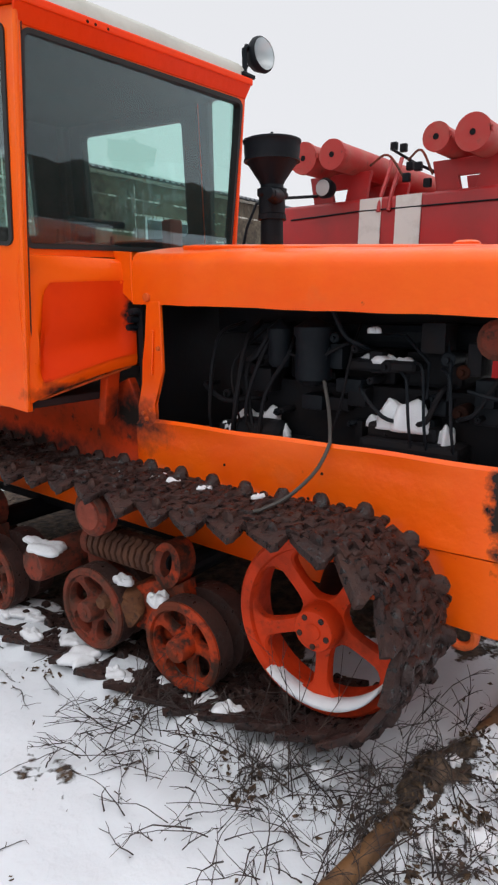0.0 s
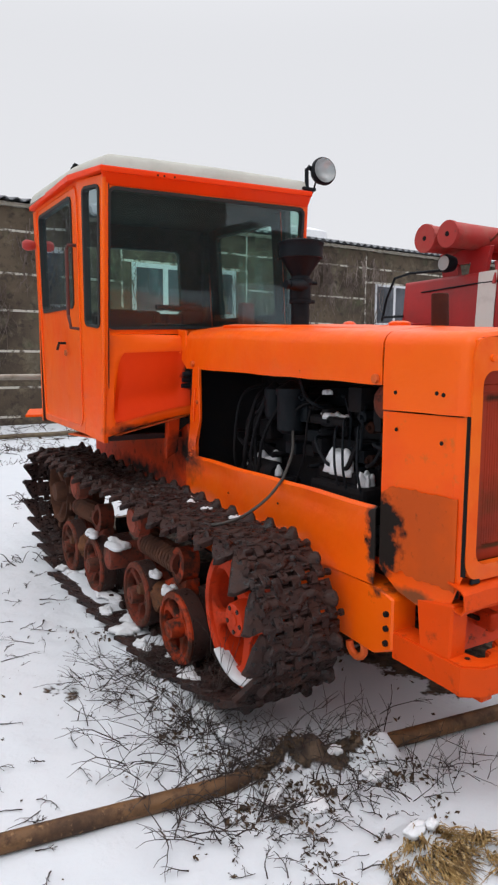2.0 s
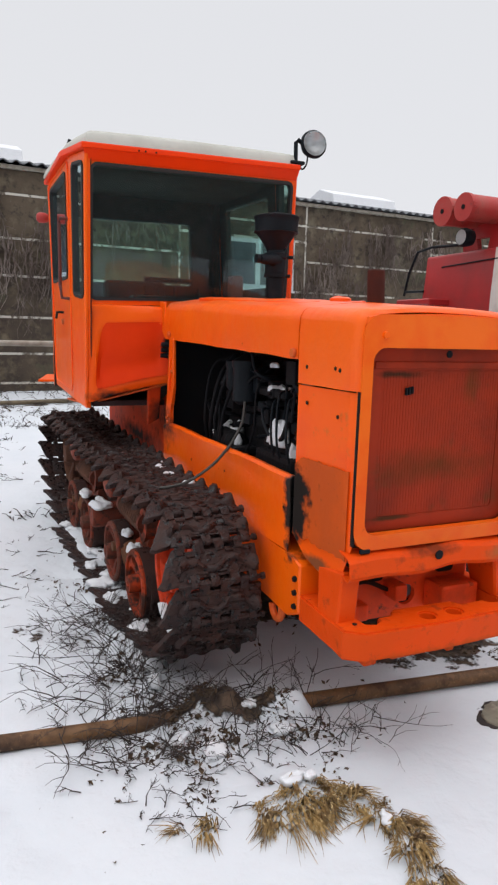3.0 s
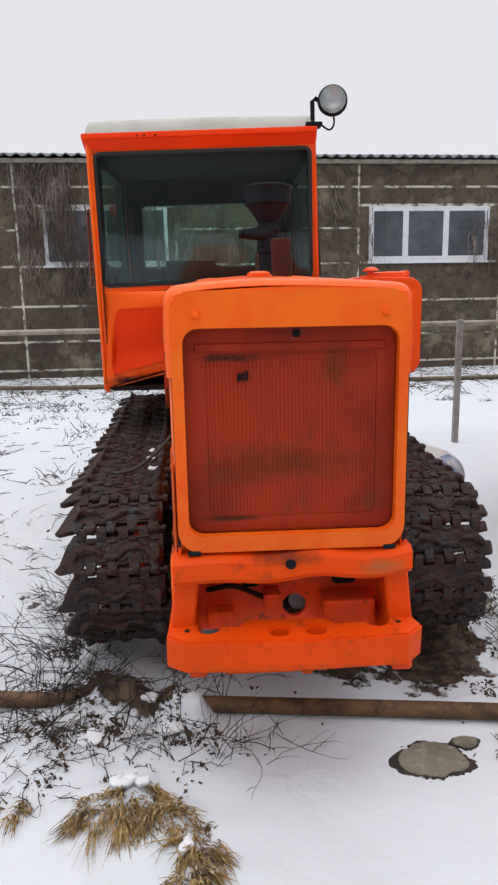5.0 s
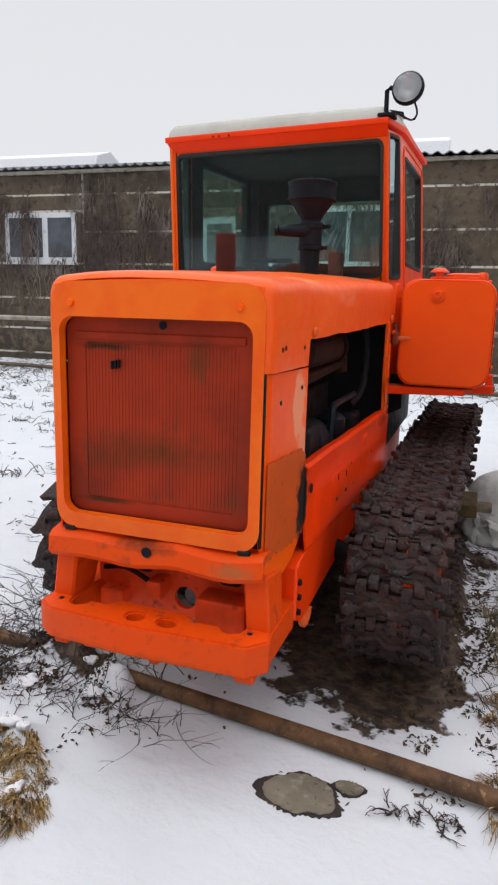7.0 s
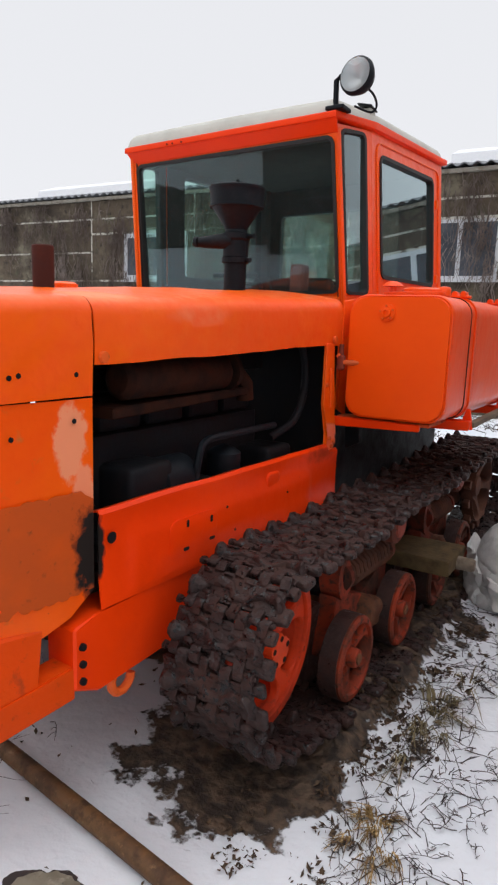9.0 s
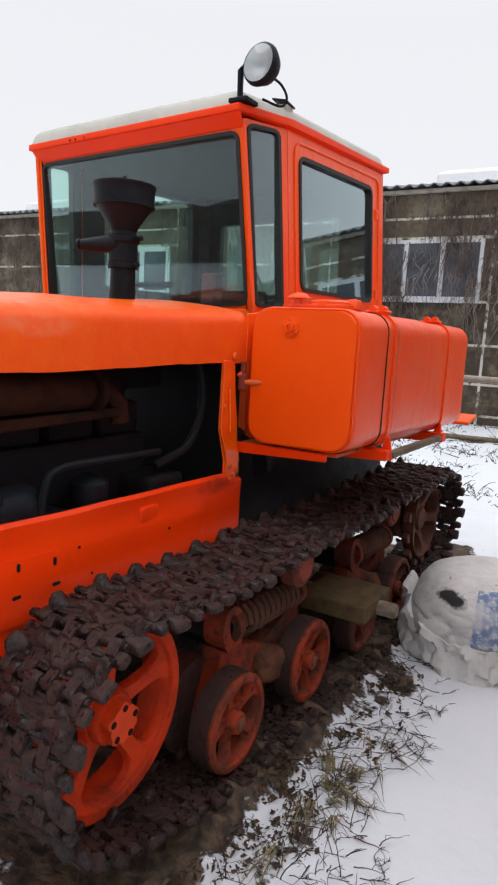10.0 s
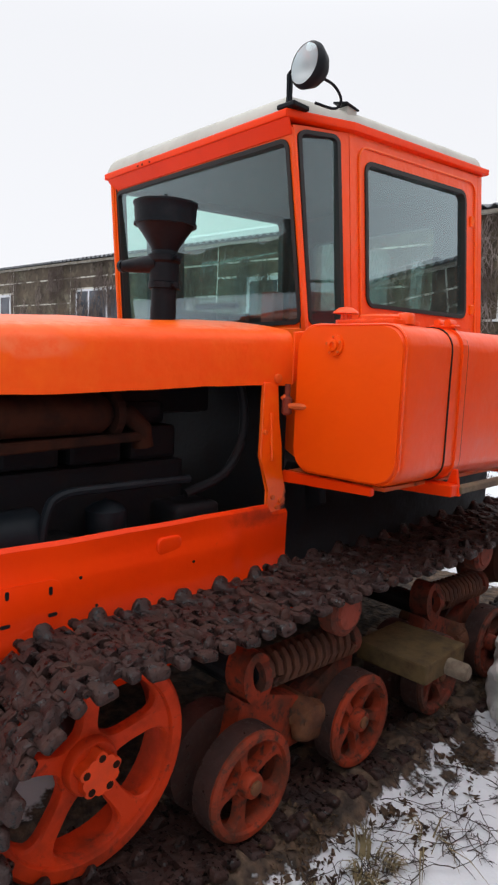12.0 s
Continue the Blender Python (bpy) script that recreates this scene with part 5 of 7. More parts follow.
for y, s in ((2.035, 0.94), (2.05, 0.985), (2.07, 1.0), *((2.30 + 0.1 * i, 1.0) for i in range(15)), (3.72, 0.985), (3.735, 0.93)):
    secs.append(dented([(0.814 + (u - 0.814) * s + 0.022 * (y - 2.05), y, 1.493 + (v - 1.493) * s) for u, v in outl], 0.005))
n = len(outl)
vv = add(bm, [p for s in secs for p in s], [(k * n + i, k * n + (i + 1) % n, (k + 1) * n + (i + 1) % n, (k + 1) * n + i) for k in range(len(secs) - 1) for i in range(n)] + [tuple(range(n)), tuple(range(len(secs) * n - 1, (len(secs) - 1) * n - 1, -1))])
rim = rrect(0.560, 1.065, 1.193, 1.793, 0.086, 8)
tank_rim = rod(B(), [(u, 2.047, v) for u, v in rim + rim[:1]], 0.006, 6)
tank = part("fuel_tank", bm, TANK_PAINT, tractor, "long orange fuel tank with rounded edges", True)
part("tank_rim", tank_rim, TANK_PAINT, tank, "", True)
plate = part("end_plate", prism(B(), [(u, 2.036, v) for u, v in rrect(0.566, 1.060, 1.199, 1.788, 0.088, 8)], (0, -0.008, 0), 0.004, 2), TANK_PLATE, tank, "bright orange end plate")
plug = part("tank_plug", lathe(B(), [(0, 0.042), (-0.008, 0.042), (-0.010, 0.024), (-0.020, 0.022), (-0.022, 0.012), (-0.014, 0.010), (-0.014, 0)], (0.754, 2.028, 1.713), "y", 20), TANK_PLATE, tank, "round bolted flange", True)
for k in range(5):
    t = 2 * math.pi * k / 5 + 0.4
    part("bolt", lathe(B(), [(-0.008, 0.006), (-0.014, 0.005), (-0.014, 0)], (0.754 + 0.033 * math.cos(t), 2.028, 1.713 + 0.033 * math.sin(t)), "y", 6), ORANGE_DULL, plug)
for y in (2.35, 2.43, 3.29):
    bm = B()
    o2 = [(u + 0.022 * (y - 2.05), v) for u, v in rrect(0.545, 1.080, 1.178, 1.808, 0.095, 6)] if y != 2.35 else [(u + 0.0066, v) for u, v in rrect(0.5495, 1.0755, 1.1825, 1.8035, 0.092, 6)]
    ring(bm, [(u, y, v) for u, v in o2], [(0.82 + (u - 0.82) * 0.96, y, 1.493 + (v - 1.493) * 0.97) for u, v in o2], (0, 0.007 if y == 2.35 else 0.012 if y != 2.43 else 0.04, 0))
    part("tank_strap", bm, BLACK if y == 2.35 else TANK_PAINT, tank, "steel strap round the tank")
# thin black rings drawn in as the shadow along the straps' edges
part("strap_shadow_line", ring(B(), [(u + 0.0093, 2.471, v) for u, v in rrect(0.547, 1.078, 1.180, 1.806, 0.095, 6)], [(0.0093 + 0.814 + (u - 0.814) * 0.97, 2.471, 1.493 + (v - 1.493) * 0.97) for u, v in rrect(0.553, 1.072, 1.186, 1.800, 0.09, 6)], (0, 0.005, 0)), BLACK, tank)
part("strap_shadow_line", ring(B(), [(u + 0.027, 3.302, v) for u, v in rrect(0.547, 1.078, 1.180, 1.806, 0.095, 6)], [(0.027 + 0.814 + (u - 0.814) * 0.97, 3.302, 1.493 + (v - 1.493) * 0.97) for u, v in rrect(0.553, 1.072, 1.186, 1.800, 0.09, 6)], (0, 0.008, 0)), BLACK, tank)
part("vent_cap", lathe(B(), [(1.795, 0.022), (1.838, 0.020), (1.840, 0.052), (1.846, 0.050), (1.862, 0.030), (1.868, 0.0)], (0.752, 2.09, 0), "z", 20), TANK_PAINT, tank, "mushroom-shaped vent cap", True)
part("filler_neck", prism(B(), [(u, v, 1.796) for u, v in rrect(0.70, 1.00, 2.06, 2.27, 0.05, 4)], (0, 0, 0.020), 0.005, 2), TANK_PAINT, tank, "", True)
part("filler_lid", lathe(B(), [(1.812, 0.105), (1.828, 0.104), (1.836, 0.092), (1.840, 0.0)], (0.885, 2.165, 0), "z", 28), TANK_PAINT, tank, "flat round filler lid", True)
part("lid_latch", lathe(B(), [(1.800, 0.034), (1.832, 0.034), (1.842, 0.028), (1.846, 0.0)], (0.985, 2.155, 0), "z", 14), TANK_PAINT, tank, "", True)
for y in (2.450, 3.296):
    for x in (0.965, 1.010):
        part("strap_bolt", lathe(B(), [(-0.026, 0.010), (-0.026, 0.016), (0.026, 0.016), (0.026, 0.0)], (x, y, 1.824), "y", 8), TANK_PAINT, tank, "", True)
    part("strap_buckle", box(B(), 0.93, 1.045, y - 0.024, y + 0.024, 1.803, 1.818, 0.005), TANK_PAINT, tank)
for y0, y1, x1, lo_ in ((2.05, 2.075, 0.95, 0.035), (2.38, 2.45, 1.11, 0.05), (3.26, 3.33, 1.13, 0.05)):
    part("tank_bracket", prism(B(), [(0.45, y0, 1.176), (x1, y0, 1.176), (x1, y0, 1.176 - lo_), (0.45, y0, 1.170 - lo_ * 1.3)], (0, y1 - y0, 0), 0.005), RED_ORANGE, tank)
for y in (2.43, 3.29):
    part("strap_lug", prism(B(), [(1.080, y, 1.235), (1.098, y, 1.235), (1.118, y, 1.125), (1.04, y, 1.125), (1.06, y, 1.17)], (0, 0.022, 0), 0.003), RED_ORANGE, tank)
part("tank_shelf", box(B(), 0.50, 0.99, 2.08, 3.7, 1.163, 1.178), ORANGE_DULL, tank)
part("wooden_batten", box(B(), 1.085, 1.125, 2.44, 3.40, 1.135, 1.165, 0.004), OLD_WOOD, tank, "weathered wooden batten below the tank")
part("tank_tap", rod(B(), [(0.62, 2.04, 1.46), (0.55, 2.01, 1.46), (0.52, 2.0, 1.50)], 0.014, 8), ORANGE_DULL, tank)
part("valve", lathe(B(), [(1.42, 0.012), (1.43, 0.022), (1.49, 0.022), (1.50, 0.012), (1.55, 0.012)], (0.535, 2.01, 0), "z", 10), RUST_RED, tank)

# ---------------------------------------------------------------- running gear


def spoked_disc(bm, c, side, R, rim, hub, holes, hw, dish=0.0, depth=0.03, hr_=0.78):
    """A wheel disc with rounded openings, hw and hr_ of a sector's width and depth."""
    x_, y_, z_ = c
    m = 32
    for k in range(holes):
        mid, half = 2 * math.pi * k / holes, math.pi / holes
        pts = []
        for level in range(3):
            for i in range(m):
                f = 2 * math.pi * (i + 0.0) / m
                ca, sa = math.cos(f), math.sin(f)
                if level == 0:
                    g = 1 / max(abs(ca), abs(sa))
                    p, q = ca * g, sa * g
                else:
                    g = (abs(ca) ** 3.2 + abs(sa) ** 3.2) ** (-1 / 3.2)
                    wide = 1.0 + (0.06 if level == 1 else 0)
                    p, q = ca * g * hw * wide, sa * g * hr_ * wide + 0.04
                r = lerp(hub, R - rim, (q + 1) / 2)
                a = mid + p * half * (1.0 if level == 0 else lerp(0.82, 1.05, (q + 1) / 2))
                x = x_ - side * dish * (1 - (r - hub) / (R - rim - hub)) - (side * 0.008 if level == 2 else 0)
                pts.append((x, y_ + r * math.cos(a), z_ + r * math.sin(a)))
        add(bm, pts, [(l_ * m + i, l_ * m + (i + 1) % m, (l_ + 1) * m + (i + 1) % m, (l_ + 1) * m + i) for l_ in (0, 1) for i in range(m)])
    bmesh.ops.remove_doubles(bm, verts=bm.verts[:], dist=0.0005)
    bmesh.ops.recalc_face_normals(bm, faces=bm.faces)
    ex = bmesh.ops.extrude_face_region(bm, geom=bm.faces[:])
    for v in ex["geom"]:
        if isinstance(v, bmesh.types.BMVert):
            v.co.x -= side * depth
    return bm


def wheel(name, c, side, R, width, hub, holes, hw, paint, label, turn=0.0, dish=0.02, rw=0.04, hr_=0.78):
    x, y, z = c
    bm = spoked_disc(B(), (0, 0, 0), side, R, rw, hub, holes, hw, dish, 0.03, hr_)
    disc = part(name, bm, paint, tractor, label, True)
    disc.matrix_basis = Matrix.Translation(c) @ Matrix.Rotation(turn, 4, "X")
    s = side
    rim = lathe(B(), [(s * 0.004, R - rw - 0.006), (s * 0.014, R - rw), (s * 0.014, R - 0.012), (s * 0.004, R), (-s * width, R), (-s * width, R - rw), (-s * 0.03, R - rw - 0.002)], (0, 0, 0), "x", 56, True)
    part("rim", rim, paint, disc, "", True)
    part("tread_band", lathe(B(), [(-s * 0.006, R - 0.004), (-s * 0.006, R + 0.003), (-s * width, R + 0.003), (-s * width, R - 0.004)], (0, 0, 0), "x", 48, True), IRON if hub > 0.07 else DRUM, disc, "dark muddy tread band", True)
    s = side
    p_ = s * (0.35 if side > 0 and hub < 0.07 else 1.0)
    hb = lathe(B(), [(-s * 0.03, hub * 1.08), (0.0, hub * 1.08), (p_ * 0.018, hub * 1.02), (p_ * 0.040, hub * 0.98), (p_ * 0.046, hub * 0.92), (p_ * 0.046, hub * 0.4), (p_ * 0.052, hub * 0.36), (p_ * 0.052, 0)], (0, 0, 0), "x", 20)
    if side > 0 and hub > 0.07:
        # square-shouldered hub casting with a lobe at each bolt
        lobes = [(hub * (0.80 + 0.14 * math.cos(5 * t)) * math.cos(t + math.pi / 5), hub * (0.80 + 0.14 * math.cos(5 * t)) * math.sin(t + math.pi / 5)) for t in np.linspace(0, 2 * math.pi, 41)[:-1]]
        hb.free()
        hb = prism(B(), [(-s * 0.03, p, q) for p, q in lobes], (s * 0.080, 0, 0), 0.009, 2)
        part("hub_base", lathe(B(), [(-s * 0.03, hub * 1.10), (s * 0.0, hub * 1.10), (s * 0.008, hub * 1.02), (s * 0.008, 0)], (0, 0, 0), "x", 24), paint, disc, "", True)
    h = part("hub", hb, DEEP_ORANGE if side > 0 and hub > 0.07 else paint, disc, "rust-spotted orange hub casting" if hub > 0.07 else "", True)
    if side > 0 and hub <= 0.07:
        part("axle_cap", lathe(B(), [(s * 0.0, 0.026), (s * 0.024, 0.025), (s * 0.027, 0.020), (s * 0.027, 0.0)], (0, 0, 0), "x", 16), RUST_OCHRE, disc, "muddy axle cap", True)
    for i in range(5 if side > 0 and hub > 0.07 else 0):
        a = 2 * math.pi * (i + 0.5) / 5
        part("bolt_hole", lathe(B(), [(s * 0.045, 0.012), (s * 0.0515, 0.012), (s * 0.0515, 0.0)], (0, hub * 0.66 * math.cos(a), hub * 0.66 * math.sin(a)), "x", 10), RUST_DARK, h)
    for i in range(holes if hub > 0.07 and side < 0 else 0):
        a = 2 * math.pi * (i + 0.5) / holes
        part("bolt", lathe(B(), [(s * 0.03, 0.012), (s * 0.050, 0.011), (s * 0.051, 0.007), (s * 0.051, 0.0)], (0, hub * 0.70 * math.cos(a), hub * 0.72 * math.sin(a)), "x", 8), IRON, disc)
    return disc


def track_path(idler, sprocket, wheels, sag=0.0):
    pts = []
    for (y, z, r) in [idler, sprocket] + wheels:
        for i in range(72):
            a = 2 * math.pi * i / 72
            pts.append((y + r * math.cos(a), z + r * math.sin(a)))
    pts = sorted(set(pts))

    def half(ps):
        h = []
        for p in ps:
            while len(h) > 1 and (h[-1][0] - h[-2][0]) * (p[1] - h[-2][1]) - (h[-1][1] - h[-2][1]) * (p[0] - h[-2][0]) <= 0:
                h.pop()
            h.append(p)
        return h
    hull = half(pts)[:-1] + half(pts[::-1])[:-1]
    fine = []
    for k, p in enumerate(hull):
        q = hull[(k + 1) % len(hull)]
        m = max(1, int(math.hypot(q[0] - p[0], q[1] - p[1]) / 0.01))
        for i in range(m):
            y, z = lerp(p[0], q[0], i / m), lerp(p[1], q[1], i / m)
            if z > 0.70 and 1.0 < y < 3.7:
                for a, b in ((1.05, 2.0), (2.0, 3.12), (3.12, 3.65)):
                    if a < y < b:
                        z -= sag * (b - a) * math.sin(math.pi * (y - a) / (b - a))
            fine.append((y, z))
    return fine


def resample(path, pitch):
    P = np.array(path + path[:1])
    s = np.concatenate([[0], np.cumsum(np.hypot(*np.diff(P, axis=0).T))])
    n = int(round(s[-1] / pitch))
    out = []
    for k in range(n):
        t = s[-1] * k / n
        e = pitch * 0.45
        f = lambda u: np.array([np.interp(u % s[-1], s, P[:, 0]), np.interp(u % s[-1], s, P[:, 1])])
        out.append((f(t), f(t + e) - f(t - e)))
    return out


def shoe_mesh(flip, seed):
    """One cast link, 0.39 m wide: plate, interlocking eyes with gaps between, a crooked cross rib, knobs, a slanting outer ear, the pin."""
    bm = B()
    half = 0.0878
    box(bm, -0.188, 0.178, -0.060, 0.060, -0.020, 0.005, 0.006, 2)
    # outer ear, wider towards the trailing edge
    if flip:
        # two blunt fingers at the outer end
        box(bm, 0.150, 0.220, -0.076, -0.026, -0.030, 0.006, 0.017, 3)
        box(bm, 0.150, 0.232, 0.010, 0.078, -0.034, 0.004, 0.018, 3)
    else:
        prism(bm, [(0.150, -0.070, -0.020), (0.198, -0.076, -0.024), (0.226, -0.020, -0.030), (0.258, 0.046, -0.039), (0.280, 0.078, -0.043), (0.256, 0.094, -0.038), (0.198, 0.087, -0.027), (0.150, 0.078, -0.020)], (0, 0, 0.028), 0.007, 2)
    for edge, xs in ((1, (-0.150, -0.060, 0.030, 0.120)), (-1, (-0.105, -0.015, 0.075, 0.163))):
        for x in xs:
            eye = [(half + 0.019 * math.cos(a), -0.004 + 0.019 * math.sin(a)) for a in np.linspace(-2.2, 2.2, 9)]
            outline = [(0.044, -0.018)] + eye + [(0.044, 0.013)]
            prism(bm, [(x - 0.0205, edge * y, z) for y, z in outline], (0.041, 0, 0), 0.004)
    # crooked cross rib with a tall knob at the inner end and lower ones along it
    secs = []
    for i in range(29):
        u = i / 28
        x = lerp(-0.186, 0.196, u)
        yc = 0.010 + 0.017 * math.tanh(2.2 * math.sin(2 * math.pi * x / 0.19 + 0.5))
        h = 0.021 + 0.006 * math.sin(2 * math.pi * x / 0.092 + 1.0) + 0.030 * math.exp(-((x + 0.160) / 0.026) ** 2) + 0.014 * math.exp(-((x - 0.165) / 0.026) ** 2)
        w = 0.017 + 0.016 * math.exp(-((x + 0.160) / 0.028) ** 2) + 0.006 * math.exp(-((x - 0.165) / 0.03) ** 2)
        if i in (0, 28):
            h, w = h * 0.45, w * 0.7
        secs.append([(x, yc + a * w, z) for a, z in ((-1.25, -0.004), (-0.95, 0.62 * h), (-0.5, 0.95 * h), (0.0, h), (0.5, 0.95 * h), (0.95, 0.62 * h), (1.25, -0.004))])
    m = len(secs[0])
    add(bm, [p for k in secs for p in k], [(k * m + i, k * m + i + 1, (k + 1) * m + i + 1, (k + 1) * m + i) for k in range(28) for i in range(m - 1)] + [tuple(range(m)), tuple(range(29 * m - 1, 28 * m - 1, -1))])
    # raised lips along the plate's edges, between the eyes
    for y, xs in ((0.040, (-0.105, -0.015, 0.075)), (-0.040, (-0.150, -0.060, 0.030, 0.120))):
        for x in xs:
            box(bm, x - 0.020, x + 0.020, y - 0.008, y + 0.008, 0.0, 0.013, 0.004)
    # guide teeth towards the wheels, the pin with its head
    for x in (-0.062, 0.062):
        prism(bm, [(x - 0.016, -0.034, -0.018), (x - 0.016, 0.034, -0.018), (x - 0.016, 0.012, -0.062), (x - 0.016, -0.012, -0.062)], (0.032, 0, 0), 0.006)
    rod(bm, [(-0.196, half, -0.004), (0.190, half, -0.004)], 0.0105, 8)
    rod(bm, [(-0.205, half, -0.004), (-0.190, half, -0.004)], 0.016, 8)
    for v in bm.verts:
        q = v.co + Vector((seed * 1.7, seed * 0.9, seed * 2.3))
        v.co += 0.0050 * noise.noise_vector(q * 26) + (0.010 if flip else 0.006) * noise.noise_vector(q * 9)
        if flip:
            v.co.x = -v.co.x
    bmesh.ops.recalc_face_normals(bm, faces=bm.faces)
    me = bpy.data.meshes.new("track_shoe")
    bm.to_mesh(me)
    bm.free()
    me.materials.append(IRON)
    me.shade_smooth()
    me.set_sharp_from_angle(angle=radians(42))
    return me


SHOES = {s: [shoe_mesh(s > 0, k) for k in range(4)] for s in (-1, 1)}
rnd = random.Random(5)
RUST_COIL = mat("brown_rusty_spring", (0.115, 0.048, 0.028), 0.8, 0, ((8, (0.06, 0.028, 0.02), 0.42, 0.64, None),), ((40, 0.002),), 0, 0.25)


def undercarriage(side, xc, xi, xw, xr, xa, idler, sprocket, wheels, rollers, toe, track_toe):
    """xc: the track's middle; xi, xw, xr, xa: the faces of the idler, the road wheels, the rollers and the bogies; toe: the turn of the whole, in radians."""
    s = side
    before = set(tractor.children)
    r_w, (yi, zi), (ys, zs) = 0.193, idler, sprocket
    path = track_path((yi, zi, 0.352), (ys, zs, 0.345), [(y, z, r_w + 0.030) for y, z in wheels] + [(y, z, 0.122) for y, z in rollers], 0.02)
    links = resample(path, 0.1755)
    bm = B()
    inner = [(y, z) for y, z in path]
    n = len(inner)
    my, mz = sum(p[0] for p in inner) / n, sum(p[1] for p in inner) / n
    rows = [[(xc + dx, y + (my - y) * 0.006, z + (mz - z) * 0.05) for y, z in inner] for dx in (-0.035, 0.035)]
    add(bm, rows[0] + rows[1], [(i, (i + 1) % n, n + (i + 1) % n, n + i) for i in range(n)])
    bmesh.ops.recalc_face_normals(bm, faces=bm.faces)
    bmesh.ops.solidify(bm, geom=bm.faces[:], thickness=0.012)
    track = part("crawler_track", bm, IRON, tractor, "mud-caked dark iron crawler track")
    for (p, d) in links:
        d = Vector((0, d[0], d[1])).normalized()
        X = Vector((-1, 0, 0))
        Z = X.cross(d)
        m = Matrix((X, d, Z)).transposed().to_4x4()
        m.translation = (xc + rnd.uniform(-0.006, 0.006), p[0], p[1])
        ob = new("track_shoe", rnd.choice(SHOES[s]))
        ob.parent = track
        ob.matrix_basis = m @ pose(0, 0, 0, rnd.uniform(-3, 3), rnd.uniform(-1.5, 1.5), rnd.uniform(-1, 1))
    wheel("idler_wheel", (xi, yi, zi), s, 0.334, 0.13, 0.078, 5, 0.80, WHEEL_RED, "large five-spoked idler wheel with worn orange paint", 0.3 if s < 0 else 0.9, 0.03, 0.046, 0.88)
    part("idler_axle", rod(B(), [(xi - s * 0.02, yi, zi), (s * 0.40, yi + 0.12, zi + 0.05)], 0.05, 12), BLACK, tractor, "", True)
    for k, (y, z) in enumerate(wheels):
        wheel("road_wheel", (xw, y, z), s, r_w, 0.09, 0.05 if s < 0 else 0.042, 5, 0.76, WHEEL_WORN if (k == 0 and s < 0) else WHEEL_RUST if (s > 0 and k < 2) else RUST_RED, "rusty five-hole road wheel", 0.4 * k, 0.025, 0.030, 0.74 if s < 0 else 0.82)
        part("inner_road_wheel", lathe(B(), [(-0.045, 0.05), (-0.045, r_w), (0.045, r_w), (0.045, 0.05)], (xc - s * 0.10, y, z), "x", 28), DRUM, tractor, "", True)
    for k, (y, z) in enumerate(rollers):
        r = part("support_roller", lathe(B(), [(s * 0.0, 0.0), (s * 0.0, 0.085), (-s * 0.012, 0.1), (-s * 0.075, 0.1), (-s * 0.08, 0.06), (-s * 0.36, 0.05)], (xr, y, z), "x", 24), RUST_RED, tractor, "worn red support roller", True)
        part("roller_cap", lathe(B(), [(0, 0.07), (s * 0.008, 0.065), (s * 0.008, 0.0)], (xr, y, z), "x", 20), ROLLER_RUST, r, "", True)
    # sprocket: toothed ring with broad webs
    bm = spoked_disc(B(), (0, 0, 0), s, 0.305, 0.052, 0.085, 5, 0.80, 0.05, 0.075, 0.84)
    sp = part("drive_sprocket", bm, RUST_COIL, tractor, "rusty drive sprocket", True)
    sp.matrix_basis = Matrix.Translation((xi + (0.05 if s > 0 else 0.01), ys, zs)) @ Matrix.Rotation(0.5, 4, "X")
    for k in range(13):
        a = 2 * math.pi * k / 13
        m = Matrix.Rotation(a, 4, "X")
        bm = B()
        prism(bm, [(-s * 0.055, 0.28, -0.036), (-s * 0.055, 0.28, 0.036), (-s * 0.055, 0.318, 0.020), (-s * 0.055, 0.318, -0.020)], (s * 0.045, 0, 0), 0.004)
        bm.transform(m)
        part("tooth", bm, RUST_COIL, sp)
    part("final_drive", lathe(B(), [(s * 0.02, 0.0), (s * 0.02, 0.07), (-s * 0.01, 0.085), (-s * 0.10, 0.085), (-s * 0.12, 0.15), (-s * 0.34, 0.2)], (xi, ys, zs), "x", 28), RUST_COIL, tractor, "", True)
    # two sprung bogies
    for k in range(2):
        (y0, z0), (y1, z1) = wheels[2 * k], wheels[2 * k + 1]
        ym, zm = (y0 + y1) / 2 + 0.09, (z0 + z1) / 2 + 0.035
        ye, ze, yr, zr = y0 + 0.145, z0 + 0.290, y1 + 0.11, z1 + 0.275
        col = RUST_RED
        # front rocker: axle arm, cheek and the oval eye that holds the spring
        bm = B()
        prism(bm, [(xa + s * 0.03, y0 - 0.045, z0 - 0.03), (xa + s * 0.03, y0 + 0.05, z0 - 0.05), (xa + s * 0.02, ym - 0.02, zm - 0.09), (xa, ym + 0.05, zm), (xa, ym - 0.01, zm + 0.10), (xa, ye + 0.075, ze - 0.09), (xa, ye - 0.02, ze - 0.10), (xa, ye - 0.075, ze - 0.06), (xa + s * 0.02, y0 + 0.03, z0 + 0.06)], (-s * 0.09, 0, 0), 0.014, 2)
        eye = [(math.cos(t), math.sin(t)) for t in np.linspace(0, 2 * math.pi, 25)[:-1]]
        ring(bm, [(xa + s * 0.012, ye + 0.078 * p - 0.012 * q, ze + 0.105 * q) for p, q in eye], [(xa + s * 0.012, ye + 0.030 * p - 0.010 * q, ze + 0.010 + 0.060 * q) for p, q in eye], (-s * 0.10, 0, 0))
        bogie = part("bogie_rocker", bm, (WHEEL_WORN if s < 0 else WHEEL_RUST) if k == 0 else RUST_RED, tractor, "rusty sprung bogie carrying two wheels")
        bm = B()
